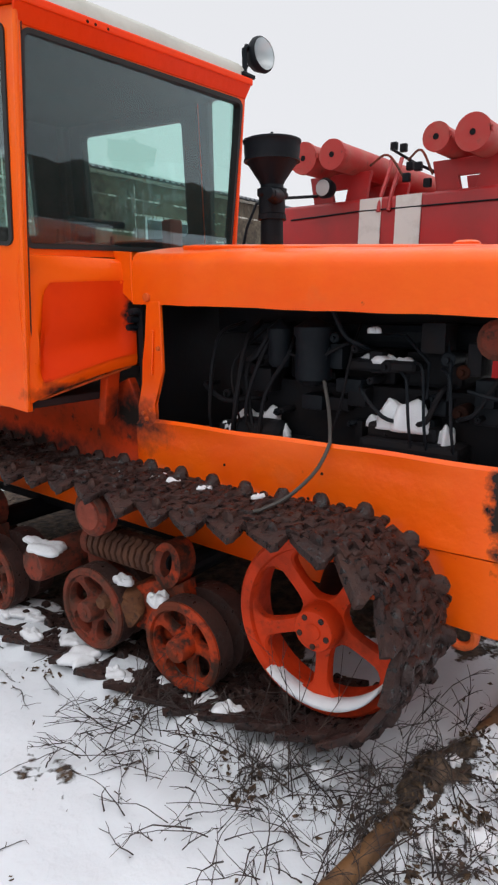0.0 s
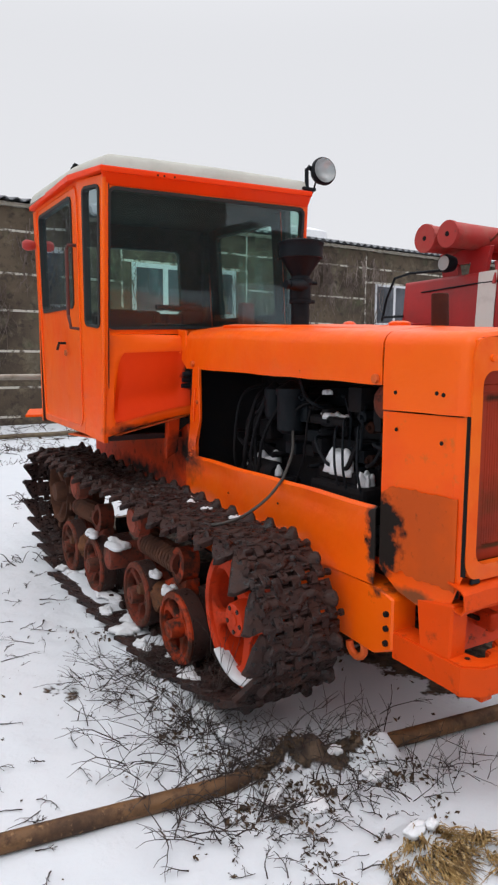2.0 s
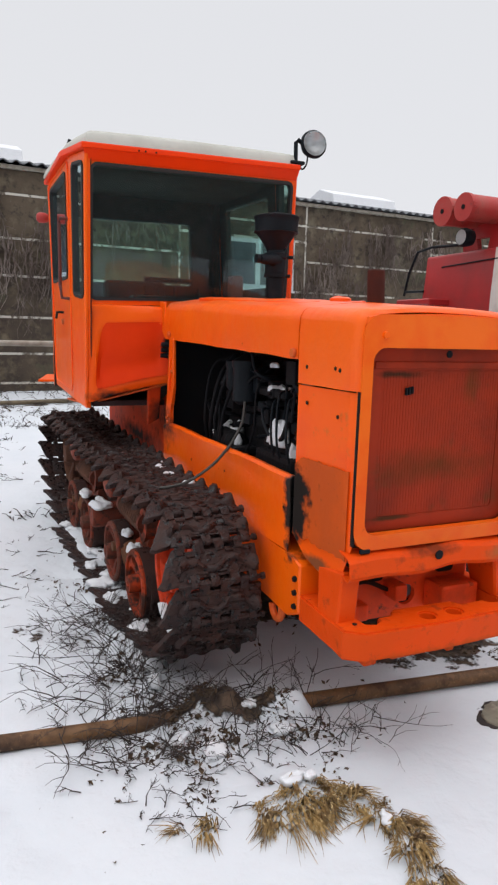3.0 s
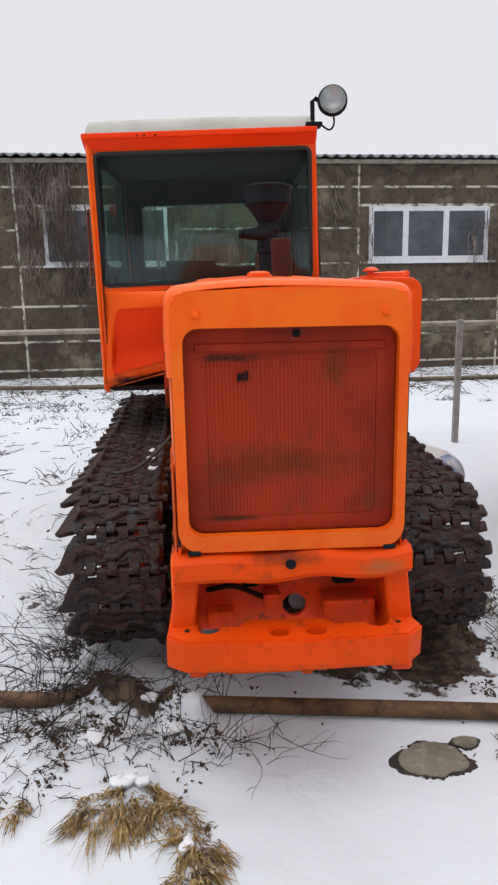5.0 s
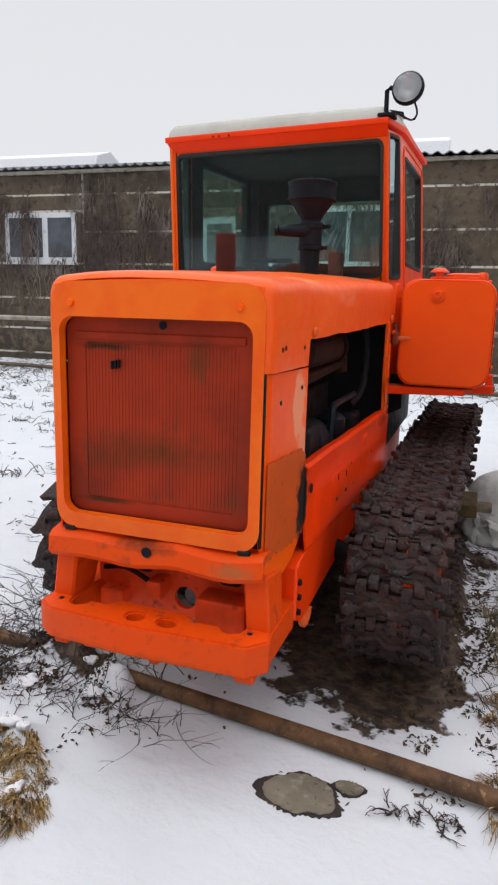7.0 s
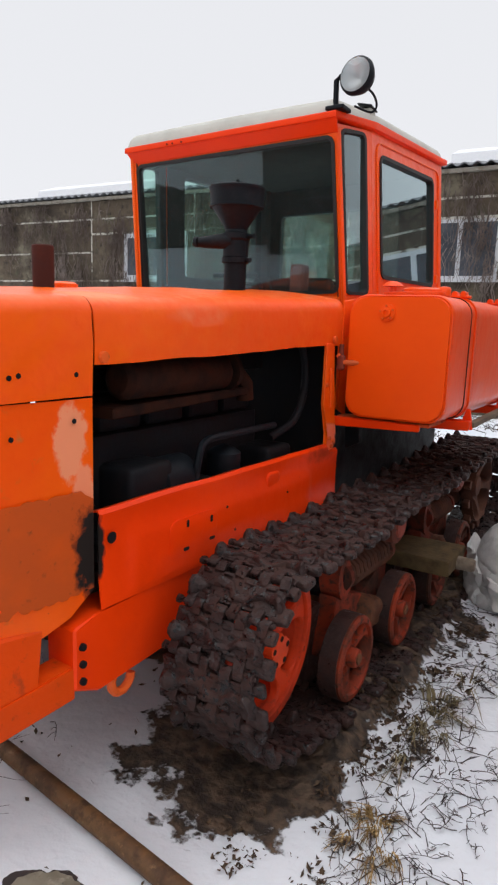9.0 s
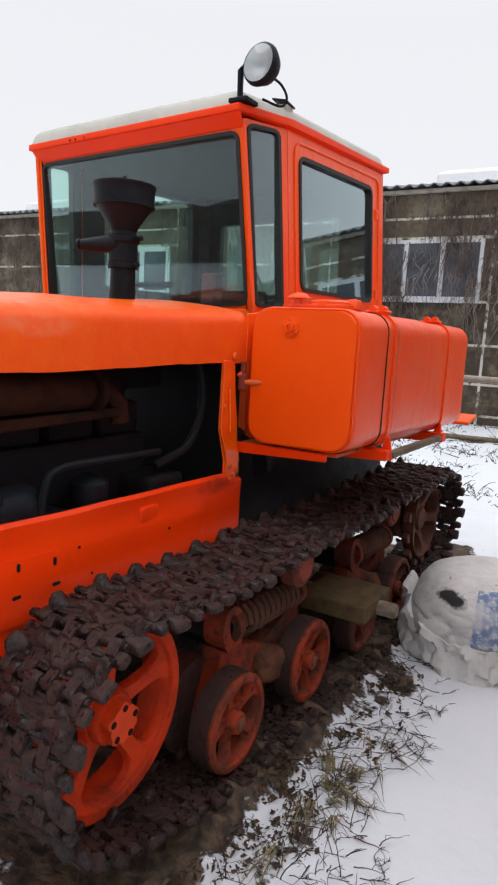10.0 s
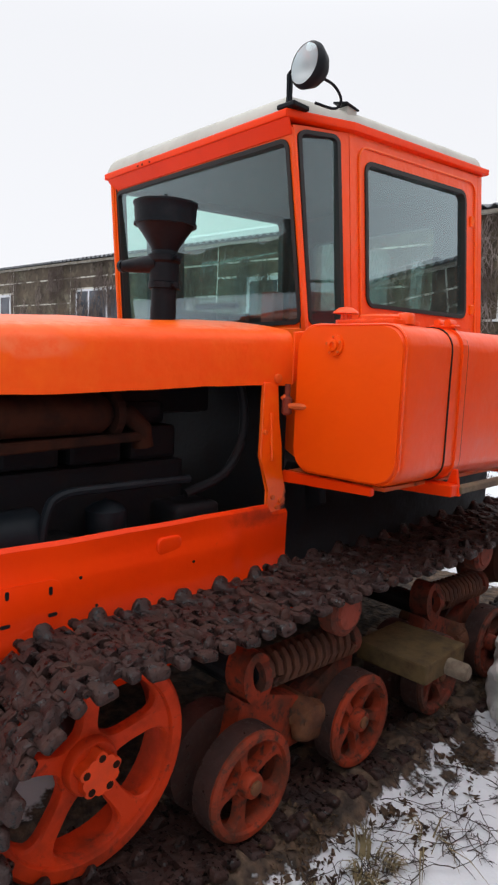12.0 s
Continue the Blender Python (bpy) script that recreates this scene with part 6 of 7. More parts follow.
        prism(bm, [(xa + s * 0.02, y1 + 0.05, z1 - 0.03), (xa + s * 0.02, y1 - 0.05, z1 - 0.05), (xa, ym + 0.02, zm - 0.06), (xa - s * 0.02, ym - 0.01, zm + 0.06), (xa - s * 0.02, yr - 0.10, zr - 0.10), (xa - s * 0.02, yr - 0.045, zr + 0.07), (xa - s * 0.02, yr + 0.02, zr + 0.09), (xa - s * 0.02, yr + 0.055, zr + 0.05), (xa - s * 0.02, yr + 0.03, zr - 0.12)], (-s * 0.09, 0, 0), 0.014, 2)
        part("rear_rocker", bm, col, bogie)
        part("rocker_pin", lathe(B(), [(s * 0.04, 0.0), (s * 0.04, 0.050), (s * 0.0, 0.072), (-s * 0.32, 0.072)], (xa + s * 0.03, ym, zm + 0.02), "x", 18), RUST_OCHRE, bogie, "ochre rusty pivot casting", True)
        bm = B()
        bmesh.ops.create_icosphere(bm, subdivisions=3, radius=1.0)
        for v in bm.verts:
            q = v.co * (1 + 0.25 * noise.noise(v.co * 1.7 + Vector((k, s, 0))))
            v.co = Vector((xa + s * 0.035 + q.x * 0.06, ym + 0.02 + q.y * 0.105, zm + q.z * 0.085))
        part("pivot_casting", bm, RUST_OCHRE, bogie, "", True)
        part("pin_cap", lathe(B(), [(s * 0.07, 0.0), (s * 0.07, 0.028), (s * 0.03, 0.038)], (xa + s * 0.05, ym + 0.09, zm + 0.035), "x", 12), RUST_OCHRE, bogie, "", True)
        # coil spring between the tops
        pts = []
        turns = 11
        for i in range(turns * 10 + 1):
            t = i / (turns * 10)
            a = 2 * math.pi * turns * t
            pts.append((xa - s * 0.035 + 0.064 * math.cos(a), lerp(ye + 0.05, yr - 0.03, t), lerp(ze, zr, t) + 0.064 * math.sin(a)))
        part("coil_spring", rod(B(), pts, 0.0165, 7), RUST_COIL, bogie, "rusty coil spring", True)
        part("spring_guide", rod(B(), [(xa - s * 0.035, ye, ze), (xa - s * 0.035, yr, zr)], 0.04, 10), BLACK, bogie)
        for y, z in ((ye + 0.03, ze), (yr - 0.01, zr)):
            part("spring_cup", lathe(B(), [(-0.02, 0.0), (-0.02, 0.075), (0.02, 0.075), (0.02, 0.0)], (xa - s * 0.035, y, z), "y", 16), col, bogie, "", True)
    swing = Matrix.Translation((xc, yi, 0)) @ Matrix.Rotation(toe, 4, "Z") @ Matrix.Translation((-xc, -yi, 0))
    splay = Matrix.Translation((xc, yi, 0)) @ Matrix.Rotation(track_toe, 4, "Z") @ Matrix.Translation((-xc, -yi, 0))
    for ob in set(tractor.children) - before:
        ob.matrix_basis = (splay if ob.name.startswith(("crawler_track", "drive_sprocket", "final_drive")) else swing) @ ob.matrix_basis


undercarriage(-1, -0.690, -0.765, -0.800, -0.852, -0.705, (0.906, 0.442), (3.81, 0.515), [(1.517, 0.180), (2.048, 0.200), (2.82, 0.172), (3.36, 0.175)], [(1.971, 0.675), (3.05, 0.700)], 0.045, 0.045)
undercarriage(1, 0.752, 0.778, 0.908, 0.905, 0.768, (0.950, 0.427), (3.82, 0.510), [(1.503, 0.180), (2.137, 0.176), (2.78, 0.165), (3.36, 0.160)], [(2.014, 0.675), (3.185, 0.700)], -0.006, -0.036)
part("transmission", box(B(), -0.38, 0.38, 1.95, 4.15, 0.38, 0.92, 0.04, 2), BLACK, tractor, "black transmission housing")
part("cross_tube", lathe(B(), [(-0.62, 0.06), (0.62, 0.06)], (0, 1.77, 0.36), "x", 16), BLACK, tractor)
part("cross_tube", lathe(B(), [(-0.62, 0.06), (0.62, 0.06)], (0, 3.08, 0.36), "x", 16), BLACK, tractor)

# ---------------------------------------------------------------- long shed behind
WY, WA = 14.61, 0.050
shed = group_thing("shed", (0, WY, 0), "long grey-brown panel shed with pale joints and dry vines", "building")
shed.rotation_euler = (0, 0, WA)
JZ = (-0.3, 0.26, 0.96, 1.82, 2.77, 3.62, 4.60, 5.16)
X0, X1, PER = -55.2, 54.5, 8.375


def shed_columns():
    out = []
    for k in range(-8, 9):
        out += [-4.91 + PER * k, -1.12 + PER * k]
    return [x for x in out if X0 <= x <= X1]


cols = shed_columns()
part("shed_core", box(B(), X0, X1, 0.012, 7.5, -0.4, 5.17), MORTAR, shed, "pale joints between the wall panels")
panel_cache = {}
for a, b in zip(cols[:-1], cols[1:]):
    bay = b - a < 4.2
    for z0, z1 in zip(JZ[:-1], JZ[1:]):
        if bay and z0 == 2.77:
            continue
        if bay and z0 == 3.62:
            z0 = 4.17
        key = (round(b - a, 2), z0)
        if key in panel_cache:
            ob = new("wall_panel", panel_cache[key])
            ob.parent = shed
        else:
            ob = part("wall_panel", box(B(), 0.03, b - a - 0.03, -0.004, 0.10, z0 + 0.028, z1 - 0.028, 0.006), CONCRETE, shed)
            panel_cache[key] = ob.data
        ob.location.x = a
# windows were changed one by one over the years: width and mullions differ by bay
OPENINGS = {0: (-4.28, -1.32, (-3.04, -2.2), 0.05), 1: (3.74, 6.89, (4.69, 5.75), 0.075), -1: (-12.0, -9.72, (-10.7,), 0.085), -3: (-28.9, -26.5, (-27.5,), 0.07)}
for k in range(-5, 6):
    a, b = -4.91 + PER * k, -1.12 + PER * k
    w0, w1, bars, fw = OPENINGS.get(k, (a + 0.42, b - 0.06, (a + 1.3, a + 2.5), 0.05))
    win = part("shed_window", ring(B(), [(u, -0.012, v) for u, v in rrect(w0, w1, 2.79, 4.13, 0.01, 1)], [(u, -0.012, v) for u, v in rrect(w0 + 1.6 * fw, w1 - 1.6 * fw, 2.79 + 1.7 * fw, 4.13 - 1.5 * fw, 0.01, 1)], (0, 0.08, 0)), FRAME_WHITE, shed, "white-framed window with dull panes")
    for x in bars:
        part("mullion", box(B(), x - fw, x + fw, -0.014, 0.05, 2.86, 4.06, 0.006), FRAME_WHITE, win)
    part("window_sill", box(B(), w0 - 0.06, w1 + 0.06, -0.09, 0.03, 2.735, 2.785, 0.008), FRAME_WHITE, win)
    edges = [w0 + fw] + list(bars) + [w1 - fw]
    for x0, x1 in zip(edges[:-1], edges[1:]):
        part("pane", box(B(), x0 + 0.02, x1 - 0.02, 0.0, 0.010, 2.84, 4.09), PANE_GREY, win)
    for x0, x1 in ((a + 0.03, w0 - 0.012), (w1 + 0.012, b - 0.03)):
        if x1 - x0 > 0.06:
            part("window_pier", box(B(), x0, x1, -0.004, 0.10, 2.80, 4.13, 0.006), CONCRETE, shed)
# roof of corrugated sheets
bm = B()
nx = int((X1 - X0) / 0.04)
rows = []
for y, z in ((-0.26, 5.27), (3.7, 6.1), (7.8, 5.27)):
    rows.append([(X0 + (X1 - X0) * i / nx, y, z + 0.034 * math.sin(2 * math.pi * i / 7)) for i in range(nx + 1)])
loft(bm, rows, 0.02)
part("shed_roof", bm, SLATE, shed, "grey corrugated roof sheets", True)
part("eave_board", box(B(), X0, X1, -0.13, -0.09, 5.125, 5.215, 0.004), RAIL_WOOD, shed)
for x0, x1 in ((-18.5, -10.6), (-3.2, 0.0), (9.9, 12.5)):
    part("roof_ridge", prism(B(), [(x0, 2.7, 5.80), (x0, 2.85, 6.28), (x0, 3.7, 6.56), (x0, 4.55, 6.28), (x0, 4.7, 5.80)], (x1 - x0, 0, 0), 0.02), SNOW, shed, "snowy ridge vent")

# vines hanging on the wall
vr = random.Random(11)


def vines(x0, x1, z0, z1, count):
    """Clumps of thin hanging stems, thick where they root and ragged below."""
    bm = B()
    clumps = [(vr.uniform(x0, x1), vr.uniform(lerp(z0, z1, 0.45), z1), vr.uniform(0.08, 0.32)) for _ in range(max(4, count // 16))]
    for _ in range(count):
        cx_, cz, spread = vr.choice(clumps)
        x, z = cx_ + vr.gauss(0, spread), min(z1, cz + vr.gauss(0, 0.25))
        pts = []
        ln = vr.uniform(0.3, 1.5)
        m = 6
        sw = vr.uniform(-0.35, 0.35)
        for i in range(m + 1):
            t = i / m
            pts.append((x + sw * t * t + vr.uniform(-0.05, 0.05), -0.04 - vr.uniform(0, 0.10) - 0.05 * math.sin(math.pi * t), max(0.25, z - ln * t)))
        rod(bm, pts, vr.uniform(0.006, 0.020), 3, 0.004, False)
        for _ in range(2):
            p = Vector(vr.choice(pts))
            q = p + Vector((vr.uniform(-0.25, 0.25), -vr.uniform(0, 0.06), -vr.uniform(0.05, 0.4)))
            rod(bm, [p, p.lerp(q, 0.5) + Vector((vr.uniform(-0.04, 0.04), 0, 0)), q], 0.006, 3, 0.003, False)
    ob = thing("dry_vines", bm, VINE, "dry leafless grey vines hanging over the shed wall", "vine", "vines on the wall", "stuff")
    ob.location = (0, WY, 0)
    ob.rotation_euler = (0, 0, WA)
    return ob


vines(-9.6, -4.5, 0.5, 5.1, 520)
vines(-4.6, 0.4, 1.0, 5.1, 420)
vines(-26, -12.0, 0.8, 5.1, 620)
vines(6.6, 12.2, 0.8, 4.9, 300)
vines(1.0, 3.6, 2.6, 4.9, 50)
vines(-10.4, -8.9, 0.5, 4.2, 170)
vines(-3.6, -1.0, 2.4, 4.6, 50)
vines(-12.6, -11.0, 1.5, 4.6, 120)

# ---------------------------------------------------------------- fence and pipes in the yard


def fence_post(x, y):
    g = ground_z(x, y)
    return thing("fence_post", box(B(), x - 0.032, x + 0.032, y - 0.032, y + 0.032, g - 0.15, 1.47, 0.006), GREY_POST, "thin grey iron fence post in the snow", "post", "fence posts")


for x in (-8.9, -3.13, 2.55):
    fence_post(x, 5.27)
thing("fence_rail", rod(B(), [(-16, 5.33, 1.40), (-6, 5.33, 1.425), (1, 5.33, 1.425), (10, 5.33, 1.44)], 0.03, 10), RAIL_WOOD, "long pale grey-brown fence rail on iron posts", "rail", smooth=True)
bm = B()
rod(bm, [(x, 11.6, ground_z(x, 11.6) + 0.06 + 0.012 * math.sin(x)) for x in np.linspace(-26, 20, 50)], 0.045, 8)
thing("heating_pipe", bm, OLD_WOOD, "long dull brown pipe lying in the snow before the shed", "pipe", smooth=True)

bm = B()
rod(bm, [(x, 0.405 - 0.135 * x, -0.046 + 0.004 * math.sin(2 * x) + 0.010 * max(min(0, x + 0.4), -1.6)) for x in np.linspace(-4.2, 1.6, 30)], 0.034, 16)
thing("ground_pipe", bm, RUST_PIPE, "rusty ochre pipe lying across the snow", "pipe", smooth=True)

# ---------------------------------------------------------------- slab, sack, block


def blob_outline(cx_, cy_, rx, ry, n, seed, rough):
    q = random.Random(seed)
    ph = [q.uniform(0, 6.28) for _ in range(5)]
    out = []
    for i in range(n):
        a = 2 * math.pi * i / n
        k = 1 + rough * sum(math.sin((j + 2) * a + ph[j]) / (j + 1.5) for j in range(5)) + rough * 0.5 * q.uniform(-1, 1)
        out.append((cx_ + rx * k * math.cos(a), cy_ + ry * k * math.sin(a)))
    return out


def slab(cx_, cy_, rx, ry, seed):
    z = ground_z(cx_, cy_)
    bm = B()
    prism(bm, [(x, y, z - 0.05) for x, y in blob_outline(cx_, cy_, rx, ry, 40, seed, 0.10)], (0, 0, 0.062), 0.006)
    return bm


def soil_rim(stone, cx_, cy_, rx, ry, seed):
    z = ground_z(cx_, cy_)
    part("soil_rim", prism(B(), [(x, y, z - 0.05) for x, y in blob_outline(cx_, cy_, rx, ry, 90, seed, 0.17)], (0, 0, 0.0555), 0.003), TWIG, stone, "dark wet soil round the stone")


stone = thing("stone_slab", slab(0.540, 0.070, 0.122, 0.098, 3), STONE, "flat wet grey stone showing through the snow", "stone")
soil_rim(stone, 0.538, 0.070, 0.138, 0.112, 3)
stone = thing("stone_slab", slab(0.700, 0.155, 0.045, 0.034, 8), STONE, "small flat wet grey stone beside the larger one", "stone")
soil_rim(stone, 0.70, 0.155, 0.054, 0.042, 8)



def boxy(p):
    """Slack sides and a flattish, slanting top."""
    q = Vector([math.copysign(abs(c) ** 0.8, c) for c in p])
    q.z = q.z * 0.93 + 0.10 * p.x
    return q


def sack_fold(p):
    """Depth of the creases of slack woven cloth, sharper and lying flatter towards the ground."""
    low = min(max(0.45 - p.z, 0), 1)
    w = Vector((p.x * 1.5, p.y * 1.5, p.z * 2.6))
    crease = (1 - min(1, abs(noise.noise(w * 1.5 + Vector((1, 4, 2)))) * 3.2)) ** 2
    sharp = (1 - min(1, abs(noise.noise(Vector((p.x * 2.2, p.y * 2.2, p.z * 4.5)) + Vector((7, 1, 3)))) * 2.6)) ** 3
    return 0.05 * noise.noise(p * 1.7) + 0.07 * low * crease + 0.012 * crease + (0.006 + 0.05 * low) * sharp + 0.010 * noise.noise(p * 5)


bm = B()
bmesh.ops.create_icosphere(bm, subdivisions=6, radius=1.0)
for v in bm.verts:
    p = v.co.copy()
    fold = sack_fold(p)
    q = boxy(p) * (1.0 - fold)
    v.co = Vector((q.x * 0.56, q.y * 0.50, max(q.z, -0.75) * 0.40))
sack = thing("white_sack", bm, SACK, "large crumpled dirty white sack lying on the ground", "sack", smooth=True)
sack.matrix_basis = pose(1.43, 3.34, 0.11, 0, 0, 14) @ Matrix.Diagonal((0.74, 0.86, 0.88, 1))
bm = B()
n = 10
rows = []
for j in range(n + 1):
    rows.append([])
    for i in range(n + 1):
        a, b = radians(lerp(265, 318, i / n)), radians(lerp(0, 52, j / n))
        p = Vector((math.cos(a) * math.cos(b), math.sin(a) * math.cos(b), math.sin(b)))
        fold = sack_fold(p)
        q = boxy(p) * (1.006 - fold)
        rows[-1].append((q.x * 0.566, q.y * 0.506, q.z * 0.405))
loft(bm, rows, 0.002)
part("printed_field", bm, BLUE_PRINT, sack, "faded blue print", True)

# loose outer cloth, turned down round the foot in puffs and sharp folds
bm = B()
rows = []
for i in range(121):
    u = i / 120
    a = radians(lerp(160, 335, u))
    k = Vector((math.cos(a) * 2.1, math.sin(a) * 2.1, 0))
    top = lerp(0.17, -0.03, min(1, u * 1.9)) + 0.06 * noise.noise(k * 1.3)
    rows.append([])
    for r, z, q in ((0.93, top - 0.05, 0.0), (0.98, top - 0.012, 0.15), (1.02, top + 0.012, 0.4), (1.06, top + 0.010, 0.7), (1.08, top - 0.02, 0.9), (1.09, top - 0.05, 1.0), (1.08, lerp(top, -0.25, 0.35), 1.0), (1.07, lerp(top, -0.25, 0.5), 1.0), (1.07, lerp(top, -0.25, 0.65), 1.0), (1.06, lerp(top, -0.25, 0.8), 0.9), (1.02, -0.23, 0.7), (0.94, -0.27, 0.3)):
        w = Vector((a * 1.9 + z * 2.5, z * 4.0 - a * 0.7, 0.3))
        slack = 0.9 - 2.2 * abs(noise.noise(w)) + 0.9 * noise.noise(w * 0.6 + Vector((4, 2, 1)))
        pleat = abs(noise.noise(w * 2.3 + Vector((1, 7, 3))))
        crumple = abs(noise.noise(w * 4.1 + Vector((5, 2, 8))))
        d = r + q * (0.085 * slack - 0.15 * pleat - 0.08 * crumple)
        rows[-1].append((d * 0.56 * math.cos(a), d * 0.50 * math.sin(a), z + q * 0.05 * (pleat - 0.2)))
rows = [[Vector(p) + 0.012 * noise.noise_vector(Vector(p) * 9) + 0.006 * noise.noise_vector(Vector(p) * 23) for p in row] for row in rows]
loft(bm, rows, 0.006)
part("folded_hem", bm, SACK, sack, "folded hem of the outer sack", True)

BLOCK_WOOD = mat("olive_brown_timber", (0.10, 0.068, 0.030), 0.85, 0, ((12, (0.055, 0.036, 0.018), 0.42, 0.66, None),), ((50, 0.003),), 0, 0.2)
bm = B()
box(bm, 0.74, 1.09, 2.33, 2.67, 0.325, 0.415, 0.010, 2)
for v in bm.verts:
    v.co += 0.008 * noise.noise_vector(v.co * 9)
block = part("wooden_block", bm, BLOCK_WOOD, tractor, "thick weathered wooden block wedged over the track frame")
part("bogie_stub", lathe(B(), [(0, 0.0), (0, 0.030), (-0.012, 0.038), (-0.5, 0.038)], (1.185, 2.52, 0.36), "x", 16), MUDDY_GREY, tractor, "round axle end caked with dried mud", True)

# ---------------------------------------------------------------- fire truck
truck = group_thing("fire_truck", (4.6, 2.3, 0), "red fire truck with white stripes and hose tubes on its roof", "truck")


def tpart(name, bm, material, label="", smooth=False, parent=None):
    bm.transform(Matrix.Translation((-4.6, -2.3, 0)))
    return part(name, bm, material, parent or truck, label, smooth)


bm = B()
prism(bm, [(2.60, 1.0, 0.62), (2.60, 1.0, 1.95), (2.625, 1.0, 2.390), (6.9, 1.0, 2.36), (6.9, 1.0, 0.62)], (0, 2.56, 0), 0.03, 3)
body = tpart("body", bm, TRUCK_RED, "red truck body", True)
for y0, y1 in ((2.40, 2.60), (2.05, 2.27)):
    bm = B()
    prism(bm, [(2.597, y0, 1.80), (2.597, y1, 1.80), (2.597, y1, 1.953), (2.619, y1, 2.385), (2.619, y0, 2.385), (2.597, y0, 1.953)], (-0.006, 0, 0))
    tpart("white_stripe", bm, WHITE_PAINT, "white stripe", False, body)
bm = B()
rod(bm, [(2.612, 3.3, 2.27), (2.612, 2.6, 2.29), (2.612, 2.0, 2.285), (2.612, 1.1, 2.275)], 0.007, 6)
tpart("trim_line", bm, BLACK_PAINT, "", False, body)
for (y, z, r, ln, x0) in ((2.98, 2.712, 0.128, 2.6, 2.31), (2.706, 2.708, 0.118, 2.6, 2.31), (1.845, 2.722, 0.104, 2.4, 2.34), (1.575, 2.714, 0.130, 2.4, 2.34)):
    bm = lathe(B(), [(0.0, 0.0), (0.0, r), (0.035, r), (0.036, r - 0.008), (ln, r - 0.008), (ln, 0.0)], (x0, y, z), "x", 28)
    tube = tpart("hose_tube", bm, TUBE_RED, "faded red hose tube with a round end cap", True)
    tpart("cap_hole", lathe(B(), [(0, 0.022), (-0.004, 0.022)], (x0, y, z), "x", 14), BLACK, "", False, tube)
    tpart("cap_lug", box(B(), x0, x0 + 0.03, y - r * 1.08, y - r * 0.9, z - 0.015, z + 0.03, 0.004), TUBE_RED, "", False, tube)
for x in (2.68, 3.45, 4.4):
    for y0, y1 in ((2.54, 3.14), (1.41, 2.0)):
        bm = B()
        ym = (y0 + y1) / 2
        prism(bm, [(x, y0, 2.62), (x, y0 + 0.05, 2.36), (x, ym - 0.05, 2.36), (x, ym - 0.09, 2.50), (x, ym + 0.09, 2.50), (x, ym + 0.05, 2.36), (x, y1 - 0.05, 2.36), (x, y1, 2.62)], (0.05, 0, 0), 0.004)
        tpart("tube_rack", bm, TRUCK_RED, "red tube rack")
for y in (2.33, 2.42):
    bm = B()
    rod(bm, [(2.60, y, 2.27), (2.64, y, 2.40), (2.72, y - 0.02, 2.58), (2.78, y - 0.02, 2.70)], 0.018, 8)
    tpart("clamp_arm", bm, TRUCK_RED)
bm = B()
rod(bm, [(2.8, 2.40, 2.78), (3.0, 2.30, 2.70), (3.2, 2.15, 2.62)], 0.012, 6)
tpart("clamp_rope", bm, BLACK_PAINT)
# black buckles and catches of the tube clamps
for x, y, z in ((2.62, 2.20, 2.52), (2.66, 2.12, 2.60), (2.62, 2.02, 2.46), (3.0, 2.50, 2.86), (3.02, 2.42, 2.84), (2.9, 2.30, 2.66)):
    tpart("buckle", box(B(), x, x + 0.05, y - 0.03, y + 0.03, z - 0.035, z + 0.035, 0.012, 2), BLACK_PAINT, "black clamp buckle")
for y0, y1 in ((2.56, 2.22), (2.22, 1.98)):
    tpart("clamp_rod", soft_rod([(2.70, y0, 2.66), (2.68, (y0 + y1) / 2, 2.72), (2.64, y1, 2.52)], 0.010), RUST_RED, "", True)
bm = lathe(B(), [(-0.01, 0.0), (-0.01, 0.07), (0.02, 0.085), (0.10, 0.07), (0.13, 0.0)], (2.46, 2.871, 2.488), "x", 20)
hl = tpart("search_lamp", bm, BLACK_PAINT, "round lamp below the tubes", True)
tpart("lens", lathe(B(), [(-0.014, 0.0), (-0.012, 0.066)], (2.46, 2.871, 2.488), "x", 20), CHROME, "", True, hl)
bm = B()
rod(bm, [(2.60, 3.86, 2.02), (2.60, 3.80, 2.24), (2.62, 3.70, 2.45), (2.64, 3.50, 2.48), (2.66, 3.05, 2.46)], 0.014, 8)
tpart("hand_rail", bm, BLACK_PAINT, "black hand rail", True)
bm = B()
rod(bm, [(2.60, 3.85, 2.06), (2.60, 3.54, 2.05)], 0.014, 8)
tpart("hand_rail", bm, BLACK_PAINT)
tpart("side_hatch", box(B(), 2.36, 2.62, 3.15, 3.66, 1.90, 1.96, 0.01), TRUCK_RED)
tpart("chassis", box(B(), 2.6, 6.8, 1.3, 3.2, 0.45, 0.66, 0.02), BLACK)
for x in (3.3, 5.9):
    for y in (1.15, 3.35):
        g = ground_z(x, y)
        ty = tpart("tyre", lathe(B(), [(-0.14, 0.25), (-0.14, 0.46), (-0.10, 0.50), (0.10, 0.50), (0.14, 0.46), (0.14, 0.25)], (x, y, g + 0.49), "y", 28), RUBBER, "black tyre", True)
        tpart("rim", lathe(B(), [(-0.10, 0.0), (-0.10, 0.26), (0.10, 0.26), (0.10, 0.0)], (x, y, g + 0.49), "y", 20), TRUCK_RED, "", True, ty)

# ---------------------------------------------------------------- snow lumps lying on the machine


